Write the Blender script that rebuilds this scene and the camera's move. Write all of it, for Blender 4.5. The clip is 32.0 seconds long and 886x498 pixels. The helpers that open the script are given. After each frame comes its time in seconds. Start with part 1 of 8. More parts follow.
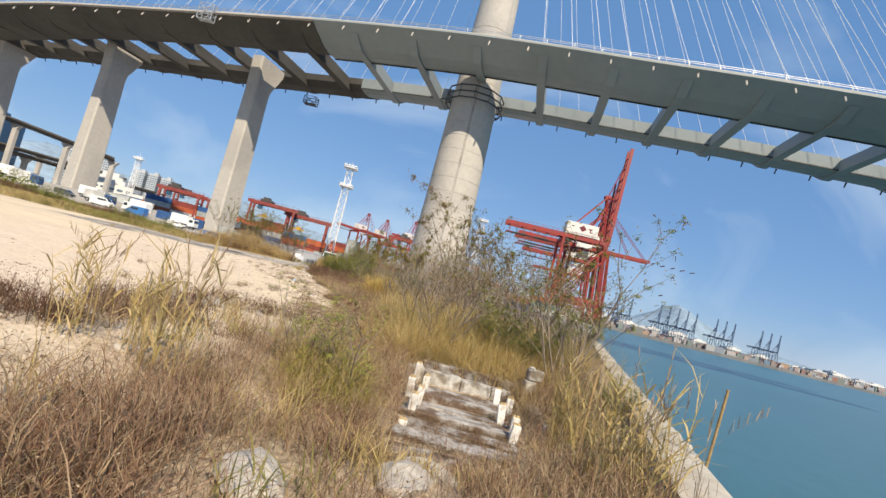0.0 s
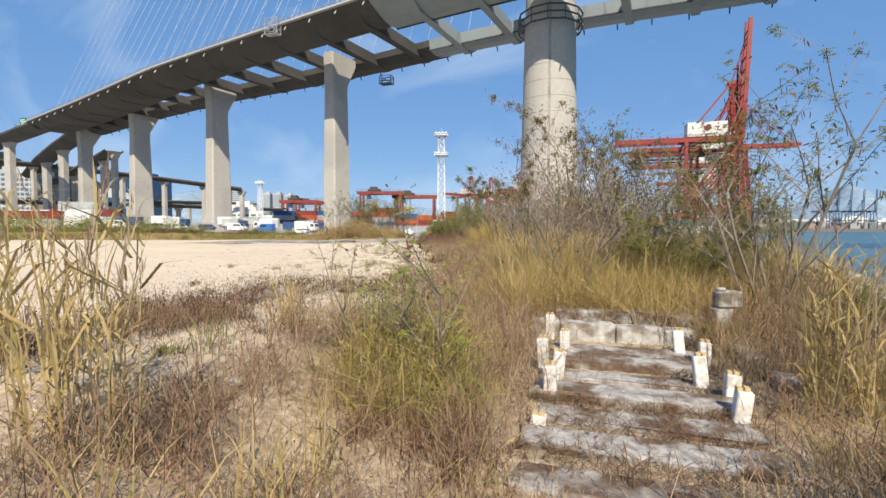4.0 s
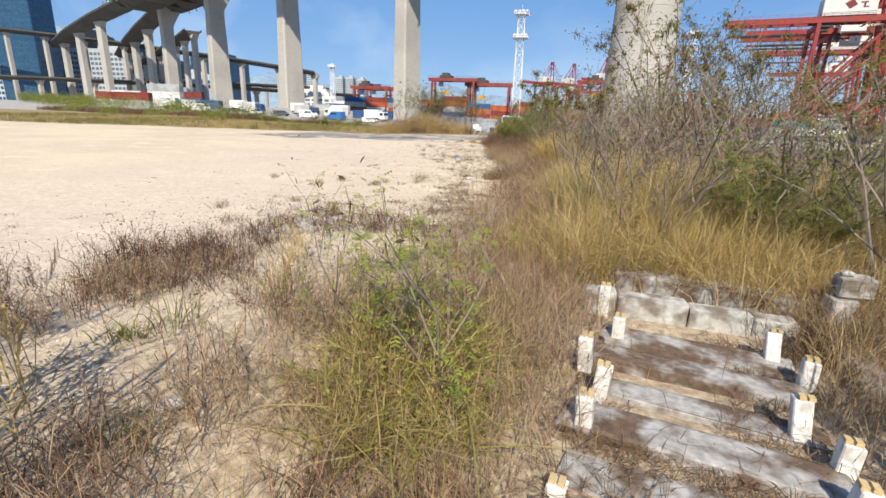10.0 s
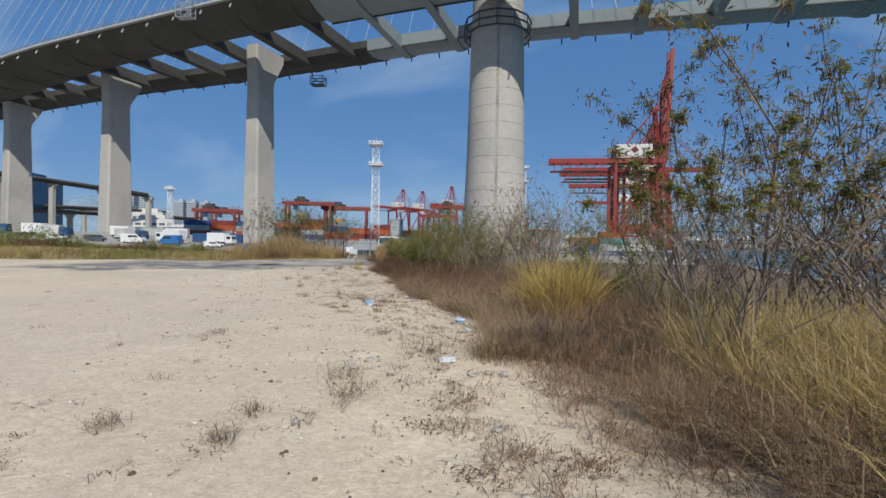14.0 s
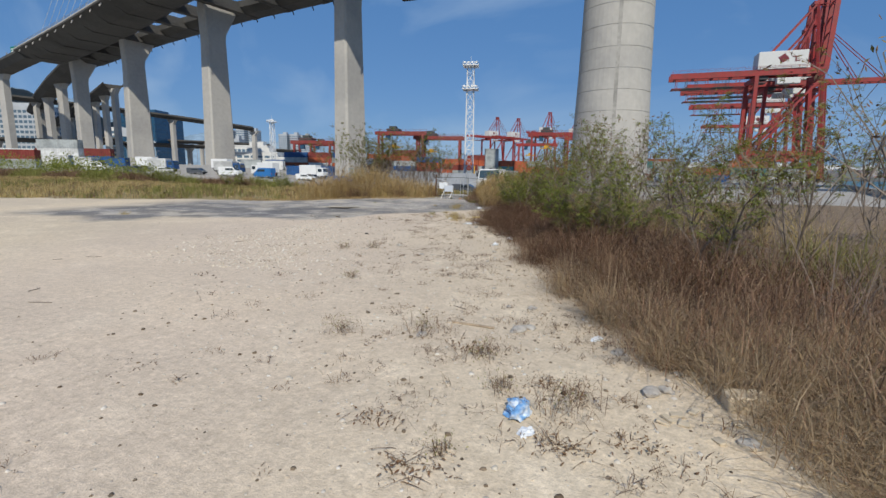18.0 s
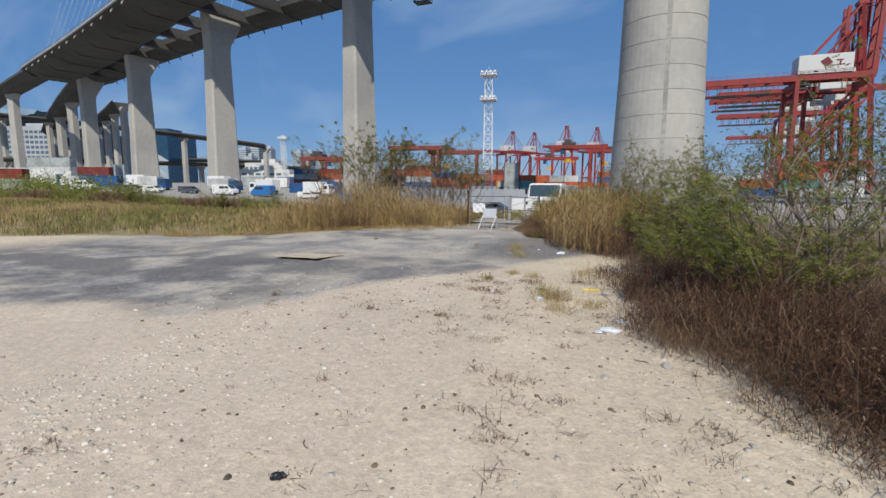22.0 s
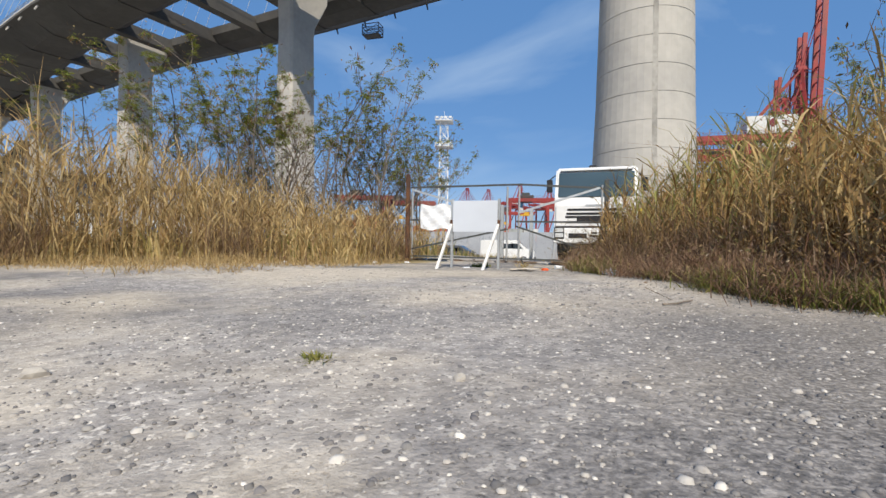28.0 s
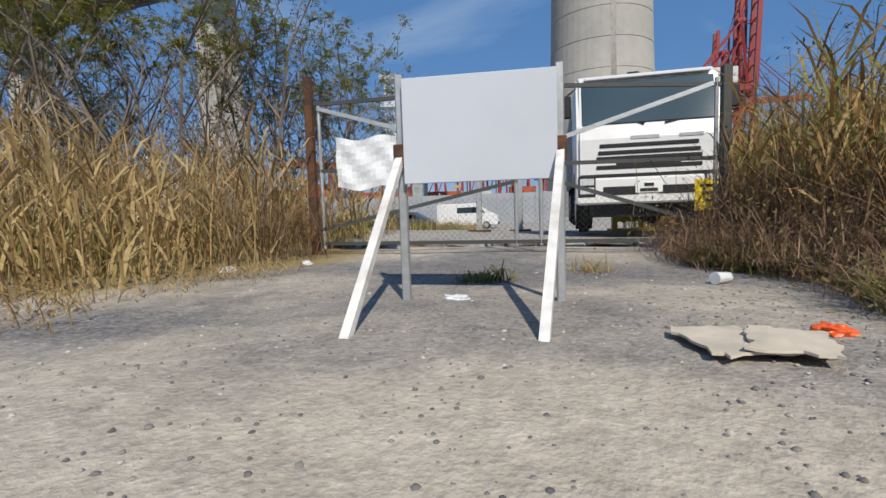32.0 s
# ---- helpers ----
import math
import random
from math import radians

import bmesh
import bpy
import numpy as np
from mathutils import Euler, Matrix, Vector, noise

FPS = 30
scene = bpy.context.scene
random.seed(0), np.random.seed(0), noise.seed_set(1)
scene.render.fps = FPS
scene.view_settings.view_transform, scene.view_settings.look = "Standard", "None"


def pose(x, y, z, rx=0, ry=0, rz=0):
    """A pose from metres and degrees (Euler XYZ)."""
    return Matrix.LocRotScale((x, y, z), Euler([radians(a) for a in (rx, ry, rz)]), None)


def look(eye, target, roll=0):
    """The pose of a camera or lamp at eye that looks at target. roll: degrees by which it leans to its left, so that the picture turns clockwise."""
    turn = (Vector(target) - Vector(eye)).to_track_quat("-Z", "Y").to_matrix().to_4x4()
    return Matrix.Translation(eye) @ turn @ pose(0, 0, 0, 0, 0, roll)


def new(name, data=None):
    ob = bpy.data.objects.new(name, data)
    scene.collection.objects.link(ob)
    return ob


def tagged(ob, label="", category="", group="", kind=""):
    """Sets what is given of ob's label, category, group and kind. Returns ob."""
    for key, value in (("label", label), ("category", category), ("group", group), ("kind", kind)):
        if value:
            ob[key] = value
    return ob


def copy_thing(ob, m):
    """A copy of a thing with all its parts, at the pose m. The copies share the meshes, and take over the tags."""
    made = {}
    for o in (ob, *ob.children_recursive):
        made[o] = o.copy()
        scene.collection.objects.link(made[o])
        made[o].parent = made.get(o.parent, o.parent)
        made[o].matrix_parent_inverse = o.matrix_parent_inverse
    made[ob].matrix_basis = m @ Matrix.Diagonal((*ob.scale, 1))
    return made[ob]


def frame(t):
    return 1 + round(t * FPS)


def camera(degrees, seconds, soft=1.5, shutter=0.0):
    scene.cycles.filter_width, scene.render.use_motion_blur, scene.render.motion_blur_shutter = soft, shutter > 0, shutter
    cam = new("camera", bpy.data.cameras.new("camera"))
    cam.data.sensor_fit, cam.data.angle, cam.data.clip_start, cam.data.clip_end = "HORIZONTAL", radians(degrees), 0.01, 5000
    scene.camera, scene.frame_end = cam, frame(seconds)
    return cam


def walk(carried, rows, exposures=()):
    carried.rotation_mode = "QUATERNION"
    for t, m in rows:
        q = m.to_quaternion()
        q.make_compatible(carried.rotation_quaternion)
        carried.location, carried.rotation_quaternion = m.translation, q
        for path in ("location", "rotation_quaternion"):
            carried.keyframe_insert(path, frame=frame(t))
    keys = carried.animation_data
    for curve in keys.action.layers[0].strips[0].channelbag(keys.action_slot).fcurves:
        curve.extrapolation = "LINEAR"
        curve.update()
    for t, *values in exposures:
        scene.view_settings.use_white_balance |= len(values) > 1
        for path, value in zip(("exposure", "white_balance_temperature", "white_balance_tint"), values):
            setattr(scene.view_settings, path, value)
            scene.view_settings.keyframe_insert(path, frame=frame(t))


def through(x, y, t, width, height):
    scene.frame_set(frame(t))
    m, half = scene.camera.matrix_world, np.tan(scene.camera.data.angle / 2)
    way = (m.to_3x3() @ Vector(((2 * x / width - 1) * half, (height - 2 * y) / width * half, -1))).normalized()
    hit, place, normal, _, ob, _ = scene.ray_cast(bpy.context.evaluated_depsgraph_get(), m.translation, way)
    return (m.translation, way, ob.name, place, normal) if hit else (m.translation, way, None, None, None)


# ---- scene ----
cam = camera(87.0, 32.0)

PATH = [
    (0, (-8.832, 18.264, 1.898), (-8.956, 20.255, 2.048), 13.9),
    (0.5, (-8.434, 19.146, 1.780), (-8.806, 21.111, 1.808), 17.4),
    (1, (-8.525, 19.673, 2.034), (-9.031, 21.608, 2.017), 9.0),
    (1.5, (-8.744, 19.934, 2.120), (-9.269, 21.864, 2.108), -0.1),
    (2, (-8.886, 20.274, 1.775), (-9.414, 22.201, 1.695), 0.1),
    (2.5, (-8.946, 20.643, 1.430), (-9.481, 22.568, 1.340), 5.2),
    (3, (-8.996, 20.972, 1.285), (-9.547, 22.893, 1.201), -0.3),
    (3.5, (-8.939, 21.323, 1.325), (-9.501, 23.241, 1.243), -0.3),
    (5.5, (-8.844, 22.659, 1.635), (-9.481, 24.552, 1.523), 1.2),
    (6, (-8.854, 23.015, 1.672), (-9.496, 24.907, 1.560), 1.2),
    (6.5, (-8.828, 23.393, 1.629), (-9.465, 25.285, 1.515), 5.2),
    (7, (-8.865, 23.797, 1.441), (-9.502, 25.688, 1.305), 5.0),
    (7.5, (-9.019, 24.133, 1.227), (-9.666, 26.026, 1.247), 2.7),
    (8, (-9.095, 24.367, 1.118), (-9.744, 26.255, 1.234), -3.3),
    (8.5, (-8.897, 24.432, 0.994), (-9.600, 26.301, 1.100), 3.7),
    (9, (-8.672, 24.192, 1.103), (-9.565, 25.981, 1.119), 11.1),
    (9.5, (-8.656, 23.604, 1.609), (-9.502, 25.380, 1.246), 6.5),
    (10, (-8.894, 23.365, 2.143), (-9.710, 25.108, 1.599), 1.9),
    (10.5, (-9.286, 23.666, 2.753), (-10.110, 25.408, 2.217), 1.5),
    (11, (-9.844, 24.530, 3.216), (-10.673, 26.274, 2.697), 6.8),
    (11.5, (-10.496, 25.558, 3.369), (-11.372, 27.320, 3.008), 7.1),
    (12, (-11.320, 26.731, 3.007), (-12.199, 28.495, 2.669), 7.2),
    (12.5, (-12.349, 28.045, 2.737), (-13.175, 29.835, 2.402), 5.1),
    (13, (-13.311, 29.219, 2.476), (-13.882, 31.120, 2.238), 0.1),
    (13.5, (-13.982, 30.379, 2.140), (-14.331, 32.348, 2.122), -1.2),
    (15.5, (-14.877, 35.201, 1.858), (-15.103, 37.180, 1.687), 9.8),
    (16, (-15.066, 36.157, 1.847), (-15.334, 38.111, 1.517), 13.4),
    (16.5, (-15.689, 37.413, 1.802), (-16.198, 39.310, 1.425), 9.2),
    (17, (-16.436, 38.701, 1.894), (-17.059, 40.572, 1.558), 2.8),
    (17.5, (-17.239, 40.136, 2.087), (-17.873, 42.004, 1.759), 2.6),
    (18, (-18.049, 41.633, 2.256), (-18.698, 43.497, 1.931), 0.8),
    (18.5, (-18.678, 42.983, 2.434), (-19.345, 44.845, 2.137), -1.9),
    (19, (-19.222, 44.411, 2.640), (-19.899, 46.284, 2.459), 3.7),
    (19.5, (-19.861, 45.975, 2.676), (-20.552, 47.843, 2.491), 1.1),
    (20, (-20.527, 47.665, 2.691), (-21.225, 49.529, 2.504), 5.7),
    (20.5, (-21.225, 49.249, 2.622), (-21.932, 51.110, 2.437), 5.6),
    (21, (-22.073, 50.745, 2.491), (-22.781, 52.606, 2.303), 5.5),
    (21.5, (-22.961, 52.397, 2.396), (-23.679, 54.253, 2.197), -0.0),
    (22, (-23.756, 53.852, 2.289), (-24.465, 55.704, 2.029), 0.2),
    (22.5, (-24.425, 55.408, 2.187), (-25.133, 57.261, 1.930), 0.2),
    (23, (-25.042, 56.967, 2.080), (-25.749, 58.820, 1.821), 0.3),
    (23.5, (-25.607, 58.691, 1.876), (-26.316, 60.544, 1.624), 0.2),
    (24, (-26.107, 60.349, 1.699), (-26.809, 62.208, 1.477), 0.4),
    (24.5, (-26.575, 62.026, 1.634), (-27.230, 63.907, 1.450), 0.6),
    (26.5, (-28.161, 67.989, 1.208), (-28.812, 69.875, 1.072), 1.2),
    (27, (-28.557, 69.302, 0.984), (-29.195, 71.197, 0.948), 1.2),
    (27.5, (-28.816, 70.402, 0.654), (-29.347, 72.330, 0.656), -0.0),
    (28, (-29.041, 71.367, 0.436), (-29.572, 73.295, 0.420), 0.9),
    (28.5, (-29.211, 72.201, 0.529), (-29.735, 74.130, 0.444), 1.1),
    (29, (-29.365, 72.905, 0.780), (-29.895, 74.832, 0.712), 1.1),
    (29.5, (-29.477, 73.467, 0.850), (-29.993, 75.394, 0.712), 3.9),
    (30, (-29.619, 74.033, 0.782), (-30.130, 75.958, 0.603), 5.1),
    (30.5, (-29.895, 74.564, 0.676), (-30.384, 76.496, 0.503), 2.7),
    (31, (-30.159, 75.172, 0.551), (-30.515, 77.133, 0.383), 0.3),
    (31.5, (-30.356, 75.835, 0.457), (-30.704, 77.798, 0.290), -1.8),
    (32, (-30.359, 76.538, 0.527), (-30.695, 78.502, 0.361), -1.8),
]
walk(cam, [(t, look(eye, target, roll)) for t, eye, target, roll in PATH], exposures=[(0, 0.38, 7600, 12), (3, 0.38, 7250, 11), (6, 0.46, 7200, 11), (9, 0.52, 7150, 11), (11, 0.04, 6600, 10), (12, -0.3, 6350, 9), (14, -0.28, 6450, 9), (16, -0.24, 6900, 10), (17, -0.28, 6400, 9), (24, -0.22, 6500, 10), (27, 0.14, 6800, 10), (30, 0.06, 6800, 11), (31, -0.18, 6600, 10), (32, -0.2, 6600, 10)])

# ---- world and sun ----
SUN_WAY = Vector((-0.285, 0.668, -0.687)).normalized()
world = bpy.data.worlds.new("sky")
scene.world = world
world.use_nodes = True
sky = world.node_tree.nodes.new("ShaderNodeTexSky")
sky.sky_type, sky.sun_disc = "NISHITA", False
sky.sun_elevation, sky.sun_rotation = math.asin(-SUN_WAY.z), math.atan2(-SUN_WAY.x, -SUN_WAY.y)
sky.air_density, sky.dust_density, sky.ozone_density, sky.altitude = 1.0, 0.1, 3.0, 300
deep = world.node_tree.nodes.new("ShaderNodeMix")
deep.data_type = "RGBA"
deep.inputs["Factor"].default_value = 0.7
deep.inputs["B"].default_value = (0.82, 2.4, 5.6, 1)
world.node_tree.links.new(sky.outputs["Color"], deep.inputs["A"])
# thin streaks of high cloud
W = world.node_tree
where, spread, streak, thin, cloudy = (W.nodes.new(k) for k in ("ShaderNodeTexCoord", "ShaderNodeMapping", "ShaderNodeTexNoise", "ShaderNodeMapRange", "ShaderNodeMix"))
spread.inputs["Rotation"].default_value, spread.inputs["Scale"].default_value = (0.3, 0.5, 0.6), (1.2, 5.0, 3.0)
streak.inputs["Scale"].default_value, streak.inputs["Detail"].default_value, streak.inputs["Distortion"].default_value = 1.6, 7, 0.6
thin.inputs["From Min"].default_value, thin.inputs["From Max"].default_value, thin.inputs["To Max"].default_value = 0.48, 0.8, 0.45
cloudy.data_type = "RGBA"
cloudy.inputs["B"].default_value = (5.2, 6.6, 8.2, 1)
W.links.new(where.outputs["Generated"], spread.inputs["Vector"])
W.links.new(spread.outputs["Vector"], streak.inputs["Vector"])
W.links.new(streak.outputs["Fac"], thin.inputs["Value"])
W.links.new(thin.outputs["Result"], cloudy.inputs["Factor"])
W.links.new(deep.outputs["Result"], cloudy.inputs["A"])
W.links.new(cloudy.outputs["Result"], W.nodes["Background"].inputs["Color"])
world.node_tree.nodes["Background"].inputs["Strength"].default_value = 0.107
sun = new("sun", bpy.data.lights.new("sun", "SUN"))
sun.data.energy, sun.data.angle, sun.data.color = 5.0, radians(0.53), (1.0, 0.925, 0.80)
sun.matrix_basis = SUN_WAY.to_track_quat("-Z", "Y").to_matrix().to_4x4()
# ---- tools ----
def smooth(a, b, v):
    v = min(1.0, max(0.0, (v - a) / (b - a)))
    return v * v * (3 - 2 * v)


def rise(x, y):
    """Height of the land."""
    z = 3.6 * smooth(60, 150, -x) * smooth(95, 165, y)
    z -= 1.0 * smooth(86, 100, y) * (1 - smooth(55, 110, -x)) * (1 - smooth(170, 240, y))
    z += 0.04 * smooth(72, 78.5, y) * (1 - smooth(92, 100, y))
    z -= 0.62 * smooth(-12.8, -10.6, x) * (1 - smooth(-6.0, -4.6, x)) * smooth(22.6, 25.0, y) * (1 - smooth(31.2, 33.6, y))
    return z


def bumps(x, y):
    near = 1 - smooth(55, 110, abs(y - 50))
    z = 0.10 * noise.noise((x * 0.16, y * 0.16, 3.1)) + 0.045 * noise.noise((x * 0.6, y * 0.6, 7.7))
    return rise(x, y) + z * near


# the line where the scrub beside the quay begins, as (y, x)
EDGE = ((15.0, -14.6), (28.5, -14.2), (31.0, -12.5), (33.5, -12.75), (36.0, -13.45), (38.5, -14.2), (41.5, -14.8), (45.0, -16.0), (47.0, -16.8), (49.0, -18.2), (51.0, -19.0), (56.0, -20.4), (60.0, -22.4), (62.3, -23.5), (66.0, -24.0), (69.8, -23.4), (71.2, -25.9), (75.6, -27.5), (77.2, -28.65), (78.3, -29.15), (80.0, -29.05), (82.0, -28.5), (95.0, -29.0))


def quay_x(y):
    return -3.9 + 0.25 * (y - 30) + 0.06 * np.maximum(0.0, y - 100)


def mesh_of(name, verts, faces, smooth_shade=False):
    me = bpy.data.meshes.new(name)
    me.from_pydata([tuple(v) for v in verts], [], [tuple(f) for f in faces])
    if smooth_shade:
        me.polygons.foreach_set("use_smooth", [True] * len(me.polygons))
    me.update()
    return me


def cloud(name, verts, loops, corners, mats, index=None):
    """A large mesh from number arrays; every face has the same count of corners."""
    me = bpy.data.meshes.new(name)
    n = len(loops) // corners
    me.vertices.add(len(verts))
    me.vertices.foreach_set("co", np.asarray(verts, np.float32).ravel())
    me.loops.add(len(loops))
    me.loops.foreach_set("vertex_index", np.asarray(loops, np.int32))
    me.polygons.add(n)
    me.polygons.foreach_set("loop_start", np.arange(0, n * corners, corners, dtype=np.int32))
    if index is not None:
        me.polygons.foreach_set("material_index", np.asarray(index, np.int32))
    for m in mats:
        me.materials.append(m)
    me.update(calc_edges=True)
    me.validate()
    return me


def part(name, bm, material, parent=None, label="", shade=False):
    me = bpy.data.meshes.new(name)
    bmesh.ops.recalc_face_normals(bm, faces=bm.faces)
    bm.to_mesh(me)
    bm.free()
    if shade:
        me.polygons.foreach_set("use_smooth", [True] * len(me.polygons))
    me.materials.append(material)
    ob = new(name, me)
    ob.parent = parent
    if label:
        tagged(ob, label)
    return ob


def thing(name, label, category, m=None, group="", kind=""):
    ob = new(name)
    ob.empty_display_size = 0.2
    if m is not None:
        ob.matrix_basis = m
    return tagged(ob, label, category, group, kind)


def box(bm, c, s, turn=None, bevel=0.0):
    m = Matrix.Translation(c) @ (turn.to_4x4() if turn else Matrix()) @ Matrix.Diagonal((s[0], s[1], s[2], 1))
    made = bmesh.ops.create_cube(bm, size=1, matrix=m)
    if bevel:
        edges = {e for v in made["verts"] for e in v.link_edges}
        bmesh.ops.bevel(bm, geom=list(edges), offset=bevel, segments=1, affect="EDGES")
    return bm


def boxes(*items, bevel=0.0):
    bm = bmesh.new()
    for c, s in items:
        box(bm, c, s, bevel=bevel)
    return bm


def rod(bm, a, b, r, r2=None, seg=8):
    a, b = Vector(a), Vector(b)
    d = b - a
    m = Matrix.Translation((a + b) / 2) @ d.to_track_quat("Z", "Y").to_matrix().to_4x4()
    bmesh.ops.create_cone(bm, cap_ends=True, segments=seg, radius1=r, radius2=r if r2 is None else r2, depth=d.length, matrix=m)
    return bm


def beam(bm, a, b, w, h):
    """A bar of section w (level) by h (upright) from a to b."""
    a, b = Vector(a), Vector(b)
    d = b - a
    q = d.to_track_quat("Y", "Z").to_matrix().to_4x4()
    bmesh.ops.create_cube(bm, size=1, matrix=Matrix.Translation((a + b) / 2) @ q @ Matrix.Diagonal((w, d.length, h, 1)))
    return bm


def prism(bm, outline, lo, hi, axis="x"):
    """An outline of (u, v) drawn out along an axis from lo to hi."""
    put = {"x": lambda u, v, w: (w, u, v), "y": lambda u, v, w: (u, w, v), "z": lambda u, v, w: (u, v, w)}[axis]
    a = [bm.verts.new(put(u, v, lo)) for u, v in outline]
    b = [bm.verts.new(put(u, v, hi)) for u, v in outline]
    n = len(outline)
    bm.faces.new(a)
    bm.faces.new(list(reversed(b)))
    for i in range(n):
        bm.faces.new((a[i], b[i], b[(i + 1) % n], a[(i + 1) % n]))
    return bm


# ---- materials ----
def surface(name, base, rough=0.8, metal=0.0, vary=0.25, grain=8.0, broad=0.6, bump=0.15, second=None, spread=(0.45, 0.62), island=None, object_vary=0.0, spec=0.4):
    """Base colour with variation at two scales, an optional second colour in patches, and fine relief."""
    m = bpy.data.materials.new(name)
    m.use_nodes = True
    t = m.node_tree
    b = t.nodes["Principled BSDF"]
    b.inputs["Roughness"].default_value, b.inputs["Metallic"].default_value = rough, metal
    b.inputs["Specular IOR Level"].default_value = spec
    geo = t.nodes.new("ShaderNodeNewGeometry")
    fine, wide = t.nodes.new("ShaderNodeTexNoise"), t.nodes.new("ShaderNodeTexNoise")
    for n, s, d in ((fine, grain, 5), (wide, broad, 4)):
        n.inputs["Scale"].default_value, n.inputs["Detail"].default_value = s, d
        t.links.new(geo.outputs["Position"], n.inputs["Vector"])
    mix = t.nodes.new("ShaderNodeMix")
    mix.data_type = "RGBA"
    mix.inputs["A"].default_value = (*base, 1)
    mix.inputs["B"].default_value = (*(second or [c * (1 - vary) for c in base]), 1)
    ramp = t.nodes.new("ShaderNodeValToRGB")
    ramp.color_ramp.elements[0].position, ramp.color_ramp.elements[1].position = spread
    t.links.new(wide.outputs["Fac"], ramp.inputs["Fac"])
    t.links.new(ramp.outputs["Color"], mix.inputs["Factor"])
    last = mix.outputs["Result"]
    if island:
        ramp2 = t.nodes.new("ShaderNodeValToRGB")
        cr = ramp2.color_ramp
        while len(cr.elements) < len(island):
            cr.elements.new(0.5)
        for i, c in enumerate(island):
            cr.elements[i].position = i / (len(island) - 1)
            cr.elements[i].color = (*c, 1)
        t.links.new(geo.outputs["Random Per Island"], ramp2.inputs["Fac"])
        last = ramp2.outputs["Color"]
    hsv = t.nodes.new("ShaderNodeHueSaturation")
    rng = t.nodes.new("ShaderNodeMapRange")
    rng.inputs["From Min"].default_value, rng.inputs["From Max"].default_value = 0.25, 0.75
    rng.inputs["To Min"].default_value, rng.inputs["To Max"].default_value = 1 - vary, 1 + vary * 0.6
    t.links.new(fine.outputs["Fac"], rng.inputs["Value"])
    val = rng.outputs["Result"]
    if object_vary:
        info = t.nodes.new("ShaderNodeObjectInfo")
        r3 = t.nodes.new("ShaderNodeMapRange")
        r3.inputs["To Min"].default_value, r3.inputs["To Max"].default_value = 1 - object_vary, 1 + object_vary
        t.links.new(info.outputs["Random"], r3.inputs["Value"])
        mul = t.nodes.new("ShaderNodeMath")
        mul.operation = "MULTIPLY"
        t.links.new(val, mul.inputs[0])
        t.links.new(r3.outputs["Result"], mul.inputs[1])
        val = mul.outputs["Value"]
    t.links.new(val, hsv.inputs["Value"])
    t.links.new(last, hsv.inputs["Color"])
    t.links.new(hsv.outputs["Color"], b.inputs["Base Color"])
    if bump:
        bp = t.nodes.new("ShaderNodeBump")
        bp.inputs["Strength"].default_value = bump
        bp.inputs["Distance"].default_value = 0.02
        t.links.new(fine.outputs["Fac"], bp.inputs["Height"])
        t.links.new(bp.outputs["Normal"], b.inputs["Normal"])
    return m


def leafy(name, colours, rough=0.7, through=0.25):
    m = surface(name, colours[0], rough, vary=0.2, grain=30, bump=0, island=colours, spec=0.25)
    t = m.node_tree
    b, out = t.nodes["Principled BSDF"], t.nodes["Material Output"]
    tr, mx = t.nodes.new("ShaderNodeBsdfTranslucent"), t.nodes.new("ShaderNodeMixShader")
    t.links.new(b.inputs["Base Color"].links[0].from_socket, tr.inputs["Color"])
    mx.inputs["Fac"].default_value = through
    t.links.new(b.outputs["BSDF"], mx.inputs[1])
    t.links.new(tr.outputs["BSDF"], mx.inputs[2])
    t.links.new(mx.outputs["Shader"], out.inputs["Surface"])
    return m


CONCRETE = surface("weathered_concrete", (0.42, 0.405, 0.375), 0.9, vary=0.1, grain=0.9, broad=0.07, bump=0.1, second=(0.36, 0.35, 0.33))
# deck concrete, its base colour darkened to carry the deep shade underneath
SHADED_DECK_CONCRETE = surface("shaded_deck_concrete", (0.078, 0.075, 0.069), 0.9, vary=0.15, grain=0.7, broad=0.06, second=(0.06, 0.057, 0.053))
STEEL_DECK = surface("painted_deck_steel", (0.25, 0.29, 0.30), 0.55, vary=0.06, grain=0.5, broad=0.05, bump=0.02, second=(0.22, 0.26, 0.27))
DARK_STEEL = surface("dark_steel", (0.06, 0.065, 0.065), 0.6, vary=0.2, grain=3)
WHITE_STEEL = surface("white_painted_steel", (0.78, 0.79, 0.78), 0.5, vary=0.08, grain=4)
GALVANISED = surface("galvanised_steel", (0.5, 0.52, 0.53), 0.45, metal=0.6, vary=0.15, grain=20)
RUST = surface("rusted_steel", (0.13, 0.06, 0.03), 0.95, vary=0.4, grain=40, broad=6, second=(0.07, 0.04, 0.03))
CRANE_RED = surface("crane_red_paint", (0.29, 0.033, 0.03), 0.5, vary=0.15, grain=1.5, broad=0.3, second=(0.22, 0.04, 0.035))
CRANE_BLUE = surface("crane_blue_paint", (0.10, 0.16, 0.24), 0.6, vary=0.15, grain=0.3)
SIGN_GREEN = surface("sign_green", (0.0, 0.17, 0.11), 0.5, vary=0.08)
CABLE = surface("cable_sheath", (0.72, 0.74, 0.76), 0.4, vary=0.04, bump=0)
GLASS_BLUE = surface("blue_curtain_glass", (0.05, 0.12, 0.2), 0.12, metal=0.3, vary=0.2, grain=0.2, bump=0)
PALE_WALL = surface("pale_wall_paint", (0.62, 0.62, 0.6), 0.8, vary=0.08, grain=0.6)
GREY_WALL = surface("grey_wall", (0.33, 0.35, 0.38), 0.8, vary=0.1, grain=0.5)
WINDOW_DARK = surface("dark_window_glass", (0.04, 0.055, 0.07), 0.06, vary=0.2, bump=0, spec=1.0)
